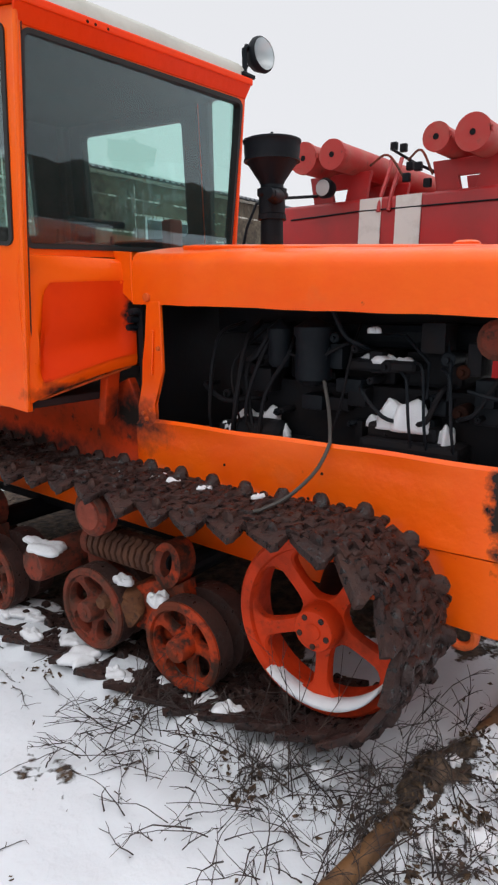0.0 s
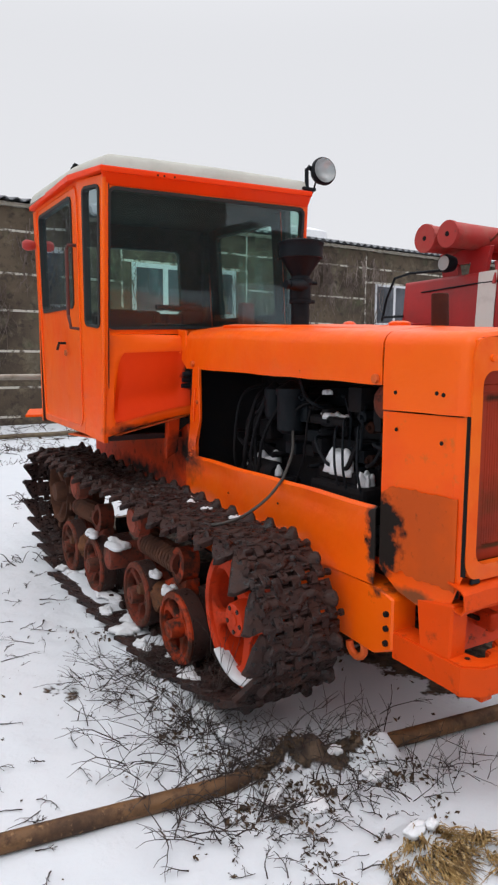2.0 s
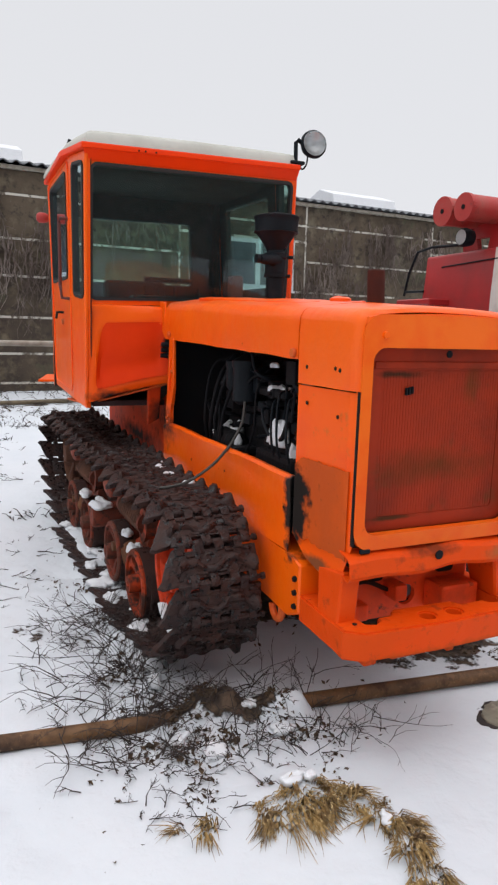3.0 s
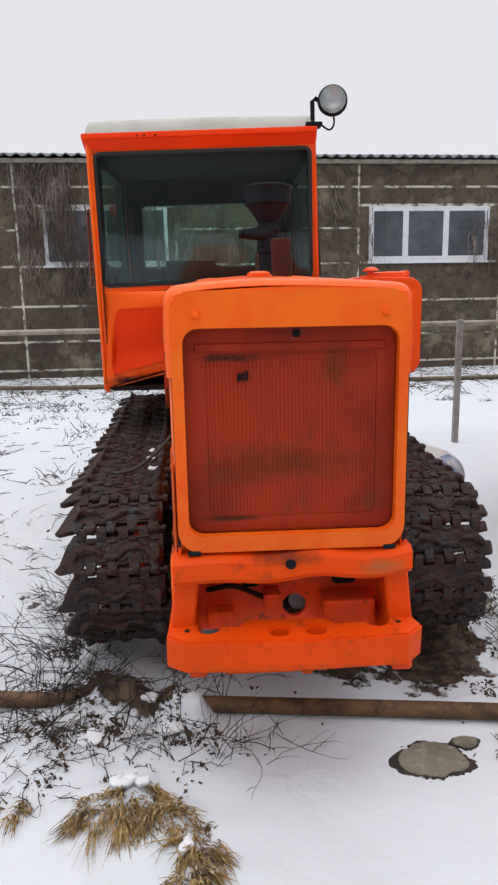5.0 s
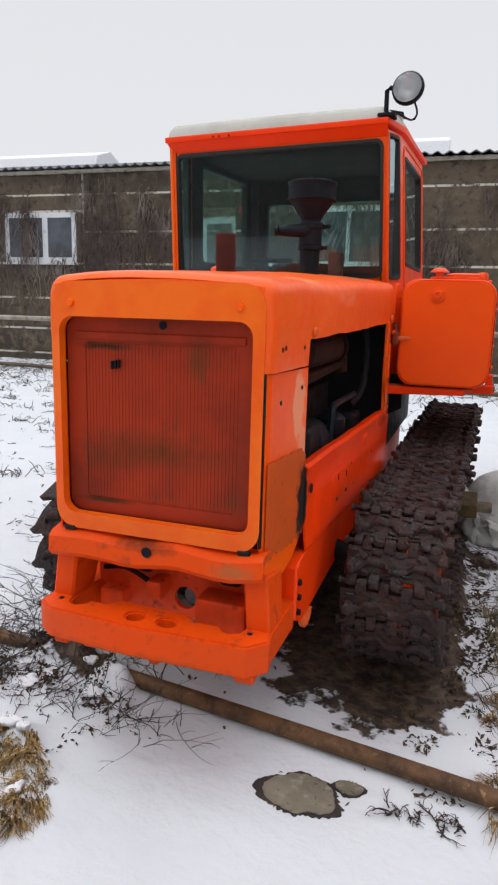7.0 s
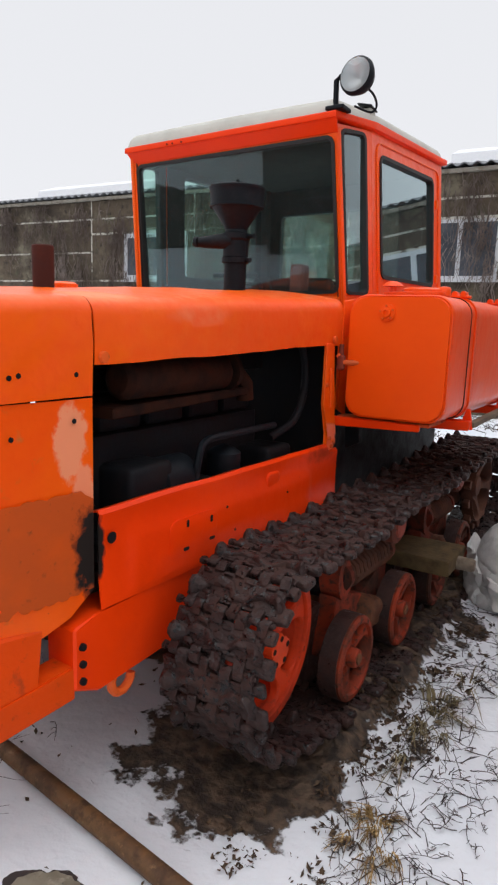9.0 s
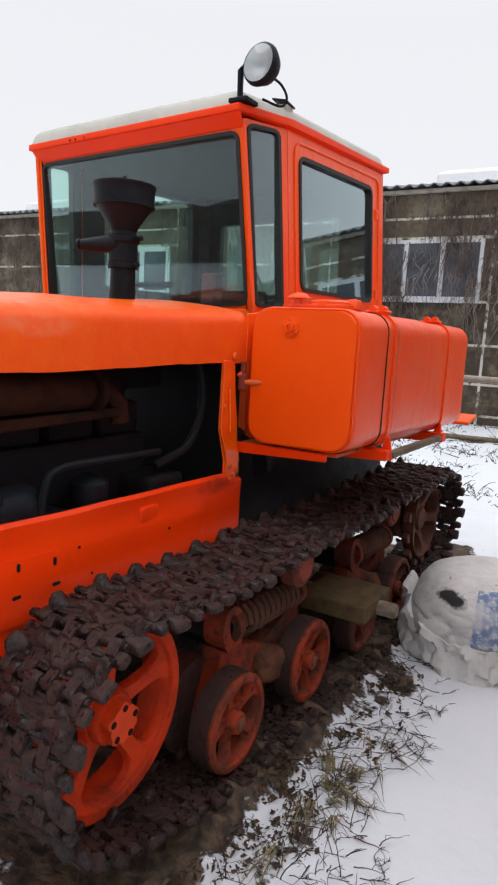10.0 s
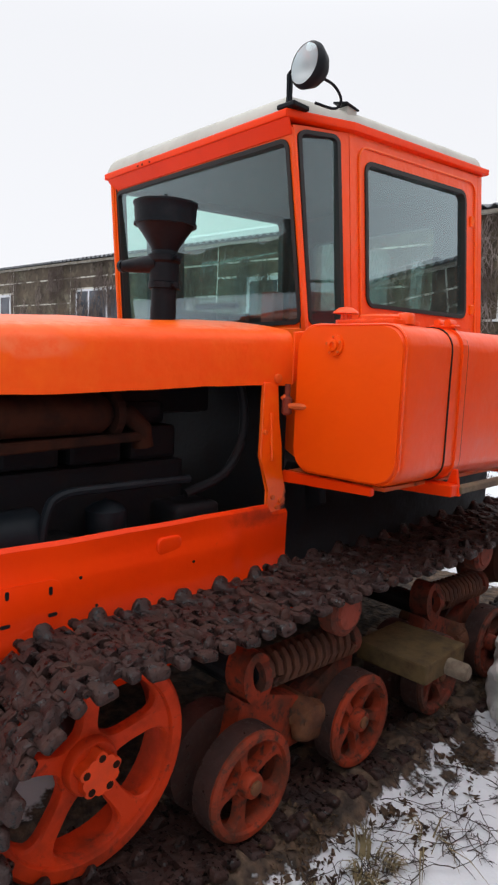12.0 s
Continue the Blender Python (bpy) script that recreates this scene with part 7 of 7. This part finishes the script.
def snow_lump(x, y, z, rx, ry, rz, seed, on):
    """A thin uneven drape of snow with a ragged outline."""
    bm = B()
    q = random.Random(seed)
    m, rings = 36, (0.0, 0.2, 0.4, 0.6, 0.75, 0.88, 0.96, 1.0, 1.0)
    o = Vector((seed * 3.7, seed * 1.3, 0.5))
    verts = []
    for k, r in enumerate(rings):
        for i in range(m):
            a = 2 * math.pi * i / m
            d = Vector((math.cos(a), math.sin(a), 0))
            e = r * (1 + 0.6 * noise.noise(d * 0.8 + o) + 0.42 * noise.noise(d * 1.7 + o) + 0.10 * noise.noise(d * 4 + o) + 0.06 * q.uniform(-1, 1))
            h = rz * 0.5 * math.sqrt(max(0, 1 - r ** 4)) * (1 + 0.9 * noise.noise(d * r * 2.2 + o))
            verts.append((rx * e * d.x, ry * e * d.y, h if k < len(rings) - 1 else -0.012))
    add(bm, verts, [(k * m + i, k * m + (i + 1) % m, (k + 1) * m + (i + 1) % m, (k + 1) * m + i) for k in range(len(rings) - 1) for i in range(m)] + [tuple(range((len(rings) - 1) * m, len(rings) * m))])
    bmesh.ops.remove_doubles(bm, verts=bm.verts[:], dist=0.0002)
    ob = thing("snow_lump", bm, SNOW, "small patch of white snow on " + on, "snow", "snow on the tractor", smooth="soft")
    ob.location = (x, y, z)
    return ob


for k, (x, y, z, rx, ry, rz) in enumerate(((-0.250, 0.835, 1.080, 0.070, 0.105, 0.150), (-0.262, 0.672, 1.030, 0.045, 0.034, 0.110), (-0.225, 0.965, 1.072, 0.035, 0.040, 0.05), (-0.22, 1.56, 0.995, 0.10, 0.115, 0.145), (-0.29, 1.45, 0.985, 0.05, 0.09, 0.08), (-0.30, 1.66, 0.985, 0.03, 0.05, 0.05), (-0.245, 0.97, 1.328, 0.04, 0.07, 0.035), (-0.25, 0.86, 1.328, 0.03, 0.035, 0.02), (-0.245, 0.99, 1.440, 0.02, 0.02, 0.02))):
    snow_lump(x, y, z, rx, ry, rz, k, "the black engine")
for k, (x, y, z, rx, ry, rz) in enumerate(((-0.71, 2.02, 0.803, 0.05, 0.08, 0.02), (-0.62, 1.80, 0.800, 0.045, 0.075, 0.02), (-0.62, 1.56, 0.796, 0.04, 0.05, 0.02), (-0.58, 1.30, 0.796, 0.03, 0.03, 0.02))):
    snow_lump(x, y, z, rx, ry, rz, 20 + k, "the crawler track")
for k, (x, y, z, rx, ry, rz) in enumerate(((-0.865, 2.36, 0.436, 0.075, 0.17, 0.035), (-0.80, 1.66, 0.335, 0.045, 0.05, 0.05), (-0.80, 1.88, 0.36, 0.04, 0.05, 0.03), (-0.90, 2.80, 0.40, 0.05, 0.08, 0.03))):
    snow_lump(x, y, z, rx, ry, rz, 30 + k, "the running gear")
part("cross_tube_end", lathe(B(), [(0.0, 0.0), (0.0, 0.075), (0.02, 0.085), (0.36, 0.085)], (-0.93, 2.36, 0.355), "x", 18), RUST_RED, tractor, "rusty end of the cross tube between the bogies", True)
bm = B()
rows = []
for i in range(31):
    a = radians(lerp(208, 312, i / 30))
    w = 0.021 * math.sin(math.pi * (i + 0.8) / 31.6) ** 0.6 * (1 + 0.25 * noise.noise(Vector((i * 0.3, 2, 1)))) + 0.004
    c, s_ = math.cos(a), math.sin(a)
    rows.append([(-0.800 + dx, 0.906 + (0.290 - dr * w) * c, 0.442 + (0.290 - dr * w) * s_) for dx, dr in ((0.07, 0.0), (0.055, 0.9), (0.015, 1.05), (-0.008, 0.6), (-0.012, 0.0), (0.0, -0.2))])
loft(bm, rows, 0.01)
thing("snow_lump", bm, SNOW, "curved drift of snow lying in the idler wheel", "snow", "snow on the tractor", smooth="soft")
for k, (x, y, rx, ry, rz) in enumerate(((-0.90, 1.0, 0.06, 0.07, 0.06), (-0.91, 0.80, 0.04, 0.045, 0.07), (-0.88, 1.22, 0.05, 0.06, 0.05))):
    snow_lump(x, y, ground_z(x, y) + 0.03, rx, ry, rz * 0.8, 40 + k, "the lower track run")

lr = random.Random(77)
for k in range(22):
    x, y = lr.uniform(-0.90, -0.72), 1.25 + 0.125 * k + lr.uniform(-0.05, 0.05)
    snow_lump(x - 0.04 * (y - 1.2), y, ground_z(x, y) + 0.012, lr.uniform(0.035, 0.075), lr.uniform(0.04, 0.08), lr.uniform(0.02, 0.035), 80 + k, "the lower track run")

# ---------------------------------------------------------------- cable from the engine to the track
bm = B()
bm = soft_rod([(-0.33, 1.16, 1.24), (-0.36, 1.12, 1.14), (-0.43, 1.07, 1.055), (-0.475, 1.05, 1.01), (-0.55, 1.06, 0.93), (-0.65, 1.11, 0.85), (-0.74, 1.16, 0.815), (-0.78, 1.18, 0.81)], 0.0075)
part("loose_cable", bm, CABLE, tractor, "loose grey cable hanging from the engine", True)

# ---------------------------------------------------------------- dry grass, twigs, litter
gr = random.Random(21)


def tuft(cx_, cy_, rx, ry, count, ln, lean, label):
    """Dry grass in locks of strands that rise a little and fall over together."""
    bm = B()
    locks = []
    for _ in range(max(5, count // 16)):
        a, r = gr.uniform(0, 6.28), math.sqrt(gr.random())
        locks.append((cx_ + rx * r * math.cos(a), cy_ + ry * r * math.sin(a), Vector((lean[0] + 0.6 * r * math.cos(a) + gr.uniform(-0.35, 0.35), lean[1] + 0.6 * r * math.sin(a) + gr.uniform(-0.35, 0.35), 0)), gr.uniform(0.7, 1.5)))
    for _ in range(count):
        lx, ly, ld, lk = gr.choice(locks)
        x, y = lx + gr.gauss(0, 0.012), ly + gr.gauss(0, 0.010)
        z = ground_z(x, y)
        d = ld + Vector((gr.gauss(0, 0.14), gr.gauss(0, 0.14), 0))
        L, h = ln * lk * gr.uniform(0.8, 1.5), gr.uniform(0.22, 0.5)
        w = gr.uniform(0.0018, 0.0050)
        side = Vector((-d.y, d.x, 0)).normalized() * w
        p0 = Vector((x, y, z - 0.01))
        bend = Vector((-d.y, d.x, 0)) * gr.gauss(0, 0.22) * L
        pts = [p0, p0 + d * L * 0.25 + Vector((0, 0, L * h * 0.8)), p0 + d * L * 0.65 + bend * 0.4 + Vector((0, 0, L * h * 0.75)), p0 + d * L * 1.0 + bend + Vector((0, 0, 0.012 + L * h * 0.06))]
        v = []
        for i, p in enumerate(pts):
            k = 1 - 0.28 * i
            v += [p - side * k, p + side * k]
        add(bm, v, [(0, 1, 3, 2), (2, 3, 5, 4), (4, 5, 7, 6)])
    return thing("grass_tuft", bm, HAY if "stalks" in label or "mud" in label else STRAW, label, "grass", "dry grass tufts", "stuff")


dg = "tuft of dry yellow grass flattened in the snow"
tuft(-0.62, -0.10, 0.155, 0.085, 620, 0.072, (-0.1, -0.55), dg)
tuft(-0.40, -0.19, 0.07, 0.05, 130, 0.08, (-0.2, -0.4), dg)
tuft(-0.34, -0.27, 0.055, 0.10, 240, 0.062, (0.1, -0.5), dg)
tuft(-0.36, -0.49, 0.06, 0.09, 240, 0.062, (-0.2, -0.5), dg)
tuft(-0.345, -0.385, 0.05, 0.07, 200, 0.060, (0.1, -0.4), dg)
tuft(-0.385, -0.60, 0.05, 0.07, 200, 0.060, (-0.3, -0.4), dg)
tuft(-0.50, -0.13, 0.08, 0.05, 200, 0.060, (0.2, -0.4), dg)
tuft(-0.98, -0.08, 0.08, 0.04, 80, 0.08, (-0.5, -0.3), dg)
tuft(1.27, 0.27, 0.12, 0.12, 300, 0.10, (0.2, -0.3), "tuft of dry grass beside the ground pipe")
tuft(1.27, 0.86, 0.10, 0.10, 200, 0.09, (0.1, -0.3), "tuft of dry grass beside the left track")
tuft(1.25, 1.65, 0.13, 0.20, 160, 0.11, (0.2, -0.2), "thin dry grass in the mud beside the track")
tuft(1.26, 1.55, 0.11, 0.34, 70, 0.16, (0.5, -0.6), "long pale grass stalks at the edge of the mud")
tuft(1.33, 2.02, 0.06, 0.06, 14, 0.22, (0.1, 0.0), "a few tall dry grass stalks")


def twigs(name, cx_, cy_, rx, ry, count, ln, rad, up, label):
    bm = B()
    for _ in range(count):
        a, r = gr.uniform(0, 6.28), math.sqrt(gr.random())
        x, y = cx_ + rx * r * math.cos(a), cy_ + ry * r * math.sin(a)
        z = ground_z(x, y) + gr.uniform(0, 0.02)
        t = gr.uniform(0, 6.28)
        L = ln * gr.uniform(0.3, 1.3)
        rise = gr.uniform(0, up)
        pts = [(x, y, z)]
        for i in range(1, 8):
            t += gr.uniform(-0.3, 0.3)
            x, y = x + math.cos(t) * L / 7, y + math.sin(t) * L / 7
            z += rise * L / 7 * (1 - 0.17 * i) + gr.uniform(-0.006, 0.006)
            pts.append((x, y, max(z, ground_z(x, y) + 0.004)))
        rod(bm, pts, rad * gr.uniform(0.5, 1.0), 4, rad * 0.25, False)
        for _ in range(gr.randint(1, 5)):
            p = Vector(pts[gr.randint(1, 6)])
            t2 = t + gr.choice((-1, 1)) * gr.uniform(0.4, 1.0)
            q = p + Vector((math.cos(t2), math.sin(t2), rise * 0.7 + 0.1)) * L * gr.uniform(0.15, 0.4)
            rod(bm, [p, p.lerp(q, 0.5) + Vector((gr.uniform(-0.012, 0.012), gr.uniform(-0.012, 0.012), 0.008)), q], rad * 0.5, 3, rad * 0.25, False)
    return thing(name, bm, TWIG, label, "twigs", "fallen twigs", "stuff")


twigs("fallen_twigs", -0.80, 0.34, 0.40, 0.20, 90, 0.10, 0.0032, 0.9, "tangle of short dark twigs round the pipe")
twigs("fallen_twigs", -0.95, 0.50, 0.42, 0.24, 85, 0.22, 0.0034, 1.0, "tangle of dark dry twigs before the track")
twigs("fallen_twigs", -0.30, 0.20, 0.34, 0.16, 20, 0.27, 0.0026, 0.3, "dark dry twigs reaching over the snow")
twigs("fallen_twigs", -1.12, 1.20, 0.30, 0.75, 95, 0.24, 0.0033, 1.2, "dark dry twigs beside the right track")
def brush(cx_, cy_, rx, ry, count, height, label):
    """Thin upright stems with forked tips, leaning all ways."""
    bm = B()
    for _ in range(count):
        a, r = gr.uniform(0, 6.28), math.sqrt(gr.random())
        x, y = cx_ + rx * r * math.cos(a), cy_ + ry * r * math.sin(a)
        p = Vector((x, y, ground_z(x, y) - 0.01))
        d = Vector((gr.uniform(-0.9, 0.9), gr.uniform(-0.9, 0.9), gr.uniform(0.35, 1.0))).normalized()
        L, pts = height * gr.uniform(0.4, 1.2), [p]
        for i in range(6):
            d = (d + Vector((gr.uniform(-0.22, 0.22), gr.uniform(-0.22, 0.22), gr.uniform(-0.16, 0.05)))).normalized()
            pts.append(pts[-1] + d * L / 6)
        w = gr.uniform(0.0013, 0.0026)
        rod(bm, pts, w, 4, w * 0.5, False)
        for _ in range(gr.randint(1, 4)):
            k = gr.randint(2, 5)
            q = pts[k] + (d + Vector((gr.uniform(-0.8, 0.8), gr.uniform(-0.8, 0.8), gr.uniform(-0.2, 0.5)))).normalized() * L * gr.uniform(0.12, 0.35)
            rod(bm, [pts[k], pts[k].lerp(q, 0.5) + Vector((0, 0, 0.006)), q], w * 0.7, 3, w * 0.4, False)
    return thing("dry_brush", bm, TWIG, label, "brush", "dry brush", "stuff")


brush(-1.03, 1.15, 0.14, 0.60, 70, 0.34, "thin dark dry stems standing before the wheels")
brush(-1.00, 1.00, 0.10, 0.28, 26, 0.55, "a few tall thin stems standing before the idler wheel")
brush(-0.98, 0.55, 0.30, 0.18, 55, 0.22, "tangle of thin dry stems beside the pipe")
brush(-0.36, 0.62, 0.22, 0.20, 38, 0.24, "thin dry stems in the shade of the nose")
brush(-0.28, 0.22, 0.26, 0.10, 26, 0.20, "thin dry stems beside the pipe")
brush(1.28, 1.25, 0.20, 0.55, 90, 0.13, "short dry stems at the edge of the mud")
twigs("fallen_twigs", -1.7, 1.9, 0.8, 1.5, 75, 0.18, 0.0032, 0.1, "scattered dark twigs on the snow")
twigs("fallen_twigs", -1.75, 0.7, 0.7, 0.6, 18, 0.14, 0.003, 0.1, "scattered dark twigs on the snow")
twigs("fallen_twigs", -0.85, 0.10, 0.35, 0.22, 45, 0.12, 0.003, 0.3, "dark dry twigs and stalks on the snow")
twigs("dry_weeds", -4.0, 11.2, 14.0, 2.4, 420, 0.75, 0.007, 1.6, "dry brown weeds standing in the snow before the shed")
twigs("dry_weeds", -2.0, 13.9, 16.0, 0.5, 260, 0.7, 0.009, 1.4, "dry brown weeds along the foot of the shed")
twigs("fallen_twigs", 1.36, 1.15, 0.26, 0.65, 130, 0.12, 0.003, 0.35, "dark stalks in the mud beside the left track")
twigs("fallen_twigs", 1.22, 2.3, 0.25, 0.7, 130, 0.16, 0.003, 0.25, "dark stalks in the mud beside the left track")
twigs("fallen_twigs", 0.98, 0.10, 0.14, 0.06, 26, 0.08, 0.004, 0.1, "dark stalks on the snow beside the pipe")
twigs("fallen_twigs", -3.5, 4.5, 4.0, 2.8, 240, 0.2, 0.005, 0.3, "sparse dark stalks standing out of the yard's snow")


LEAF = mat("dead_brown_leaves", (0.075, 0.050, 0.034), 0.9, 0, ((30, (0.15, 0.095, 0.055), 0.45, 0.65, None), (55, (0.025, 0.018, 0.016), 0.5, 0.66, None)), (), 0, 0.2)


def litter(cx_, cy_, rx, ry, count, size, lift, label):
    """Crumpled dead leaves and crumbs of soil strewn over the ground."""
    bm = B()
    for _ in range(count):
        a, r = gr.uniform(0, 6.28), gr.random() ** 0.7
        x, y = cx_ + rx * r * math.cos(a), cy_ + ry * r * math.sin(a)
        if noise.noise(Vector((x * 6, y * 6, 4.4))) + 0.5 * noise.noise(Vector((x * 17, y * 17, 1.4))) < gr.uniform(-0.05, 0.35):
            continue
        z = ground_z(x, y) + gr.uniform(-0.004, lift * (1 - r) + 0.006)
        s_ = size * (0.3 + 1.3 * gr.random() ** 2)
        t = Euler((gr.uniform(-0.9, 0.9), gr.uniform(-0.9, 0.9), gr.uniform(0, 6.28))).to_matrix()
        k = gr.uniform(0.25, 0.7)
        add(bm, [Vector((x, y, z)) + t @ Vector(p) * s_ for p in ((-1, 0, 0), (-0.2, -k, 0.3), (1, 0, 0.25), (0.1, k, 0.35), (0, 0, -0.15))], [(0, 1, 4), (1, 2, 4), (2, 3, 4), (3, 0, 4)])
    return thing("leaf_litter", bm, LEAF, label, "leaves", "dead leaves", "stuff")


def weed_clumps(cx_, cy_, rx, ry, clumps, label):
    """Small ragged clumps of dark stalks pushing through the snow."""
    bm = B()
    for _ in range(clumps):
        a, r = gr.uniform(0, 6.28), math.sqrt(gr.random())
        x0, y0 = cx_ + rx * r * math.cos(a), cy_ + ry * r * math.sin(a)
        size = gr.uniform(0.05, 0.22)
        for _ in range(gr.randint(8, 26)):
            x, y = x0 + gr.gauss(0, size), y0 + gr.gauss(0, size * 0.5)
            z = ground_z(x, y)
            d = Vector((gr.uniform(-1, 1), gr.uniform(-1, 1), gr.uniform(0.1, 1.0))) * gr.uniform(0.04, 0.16)
            p = Vector((x, y, z - 0.005))
            rod(bm, [p, p + d * 0.6 + Vector((0, 0, 0.01)), p + d + Vector((0, 0, -0.015))], gr.uniform(0.003, 0.007), 3, 0.002, False)
    return thing("dry_weeds", bm, TWIG, label, "weeds", "dry weeds", "stuff")


weed_clumps(-3.4, 6.2, 4.2, 3.0, 70, "dark clumps of dry weeds in the yard's snow")
weed_clumps(-6.0, 9.8, 7.0, 2.2, 110, "dark clumps of dry weeds in the snow before the shed")
weed_clumps(5.5, 10.0, 4.5, 2.5, 50, "dark clumps of dry weeds beyond the tractor")
ll = "dead dark leaves and crumbs of soil on the snow"
litter(-0.70, 0.49, 0.44, 0.13, 1500, 0.014, 0.03, "dead leaves on the heap of soil over the pipe")
litter(-0.75, 0.26, 0.55, 0.24, 1100, 0.013, 0.02, ll)
litter(-0.42, 0.26, 0.16, 0.22, 240, 0.013, 0.02, ll)
litter(1.12, 1.9, 0.24, 0.9, 1100, 0.018, 0.015, "dead leaves and clods in the mud beside the track")
litter(-1.02, 1.6, 0.12, 1.2, 500, 0.018, 0.02, ll)
litter(-0.62, 0.02, 0.35, 0.16, 200, 0.010, 0.01, ll)
litter(-1.05, 0.8, 0.35, 0.5, 330, 0.013, 0.02, ll)
litter(-1.1, 2.0, 0.22, 1.2, 260, 0.012, 0.01, ll)
litter(-1.8, 1.2, 0.9, 1.8, 260, 0.012, 0.0, ll)
litter(1.05, 1.3, 0.32, 1.1, 2400, 0.014, 0.01, "dead leaves and clods in the mud beside the track")
litter(0.98, 2.8, 0.32, 1.3, 1800, 0.014, 0.01, "dead leaves and clods in the mud beside the track")
litter(0.95, 0.45, 0.30, 0.25, 320, 0.013, 0.01, ll)
litter(-1.02, 0.54, 0.14, 0.07, 260, 0.014, 0.02, ll)
litter(0.98, 0.10, 0.12, 0.05, 60, 0.012, 0.01, ll)
litter(0.0, 1.4, 0.5, 1.4, 260, 0.014, 0.01, "dead leaves in the snow below the machine")
litter(-3.2, 10.5, 9, 2.5, 2200, 0.030, 0.03, "dead weeds and leaves in the snow before the shed")
litter(-3.2, 5.2, 4.5, 2.5, 500, 0.015, 0.0, ll)
litter(0.53, 0.065, 0.18, 0.12, 60, 0.008, 0.0, ll)

for k, (x, y, rx, ry, rz) in enumerate(((-0.62, -0.04, 0.06, 0.025, 0.02), (-0.54, -0.05, 0.03, 0.02, 0.015), (-0.38, -0.30, 0.02, 0.03, 0.015), (-0.47, 0.33, 0.05, 0.04, 0.02), (-0.80, 0.28, 0.06, 0.05, 0.03), (-0.9, 0.42, 0.05, 0.04, 0.03), (-0.56, 0.47, 0.04, 0.03, 0.02))):
    ob = snow_lump(x, y, ground_z(x, y) + (0.03 if y < 0.1 else 0.01), rx, ry, rz, 60 + k, "dry grass and soil")
    ob["group"] = "snow on the ground"


# ---------------------------------------------------------------- what closes the yard on the other sides
HEDGE = mat("dark_winter_hedge", (0.045, 0.048, 0.034), 0.95, 0, ((1.2, (0.075, 0.065, 0.048), 0.45, 0.65, None), (6, (0.02, 0.02, 0.016), 0.45, 0.65, None)), ((4, 0.2),), 0, 0.1)


def hedge(name, x0, y0, x1, y1, height, label):
    """A far bank of trees: an uneven, clumpy ridge with a ragged top."""
    bm = B()
    a, b = Vector((x0, y0, 0)), Vector((x1, y1, 0))
    side = Vector((-(b - a).y, (b - a).x, 0)).normalized()
    n = int((b - a).length / 0.5)
    rows = []
    for i in range(n + 1):
        p = a.lerp(b, i / n)
        k = height * (0.80 + 0.08 * noise.noise(p * 0.11) + 0.08 * noise.noise(p * 0.5) + 0.08 * noise.noise(p * 1.7))
        row = []
        for j in range(13):
            t = math.pi * j / 12
            q = p + side * 1.6 * math.cos(t) + Vector((0, 0, k * math.sin(t) ** 0.6 - 0.3))
            row.append(q + 0.35 * noise.noise_vector(q * 0.9))
        rows.append(row)
    loft(bm, rows, 0.05)
    return thing(name, bm, HEDGE, label, "trees", "", "stuff", smooth=True)


hedge("tree_line", -40, -19, 34, -19, 3.0, "dark bank of winter trees closing the yard")
# never in view: added so the windscreen reflects dark and the front dims
hedge("tree_line", -9.5, -16, 8.5, -16, 8.0, "tall dark winter trees, added out of view for the windscreen's reflection")
hedge("tree_line", 26, -16, 26, 2, 3.0, "dark bank of winter trees closing the yard")
hedge("tree_line", 30, 1, 30, 15, 4.4, "dark bank of winter trees beyond the fire truck")
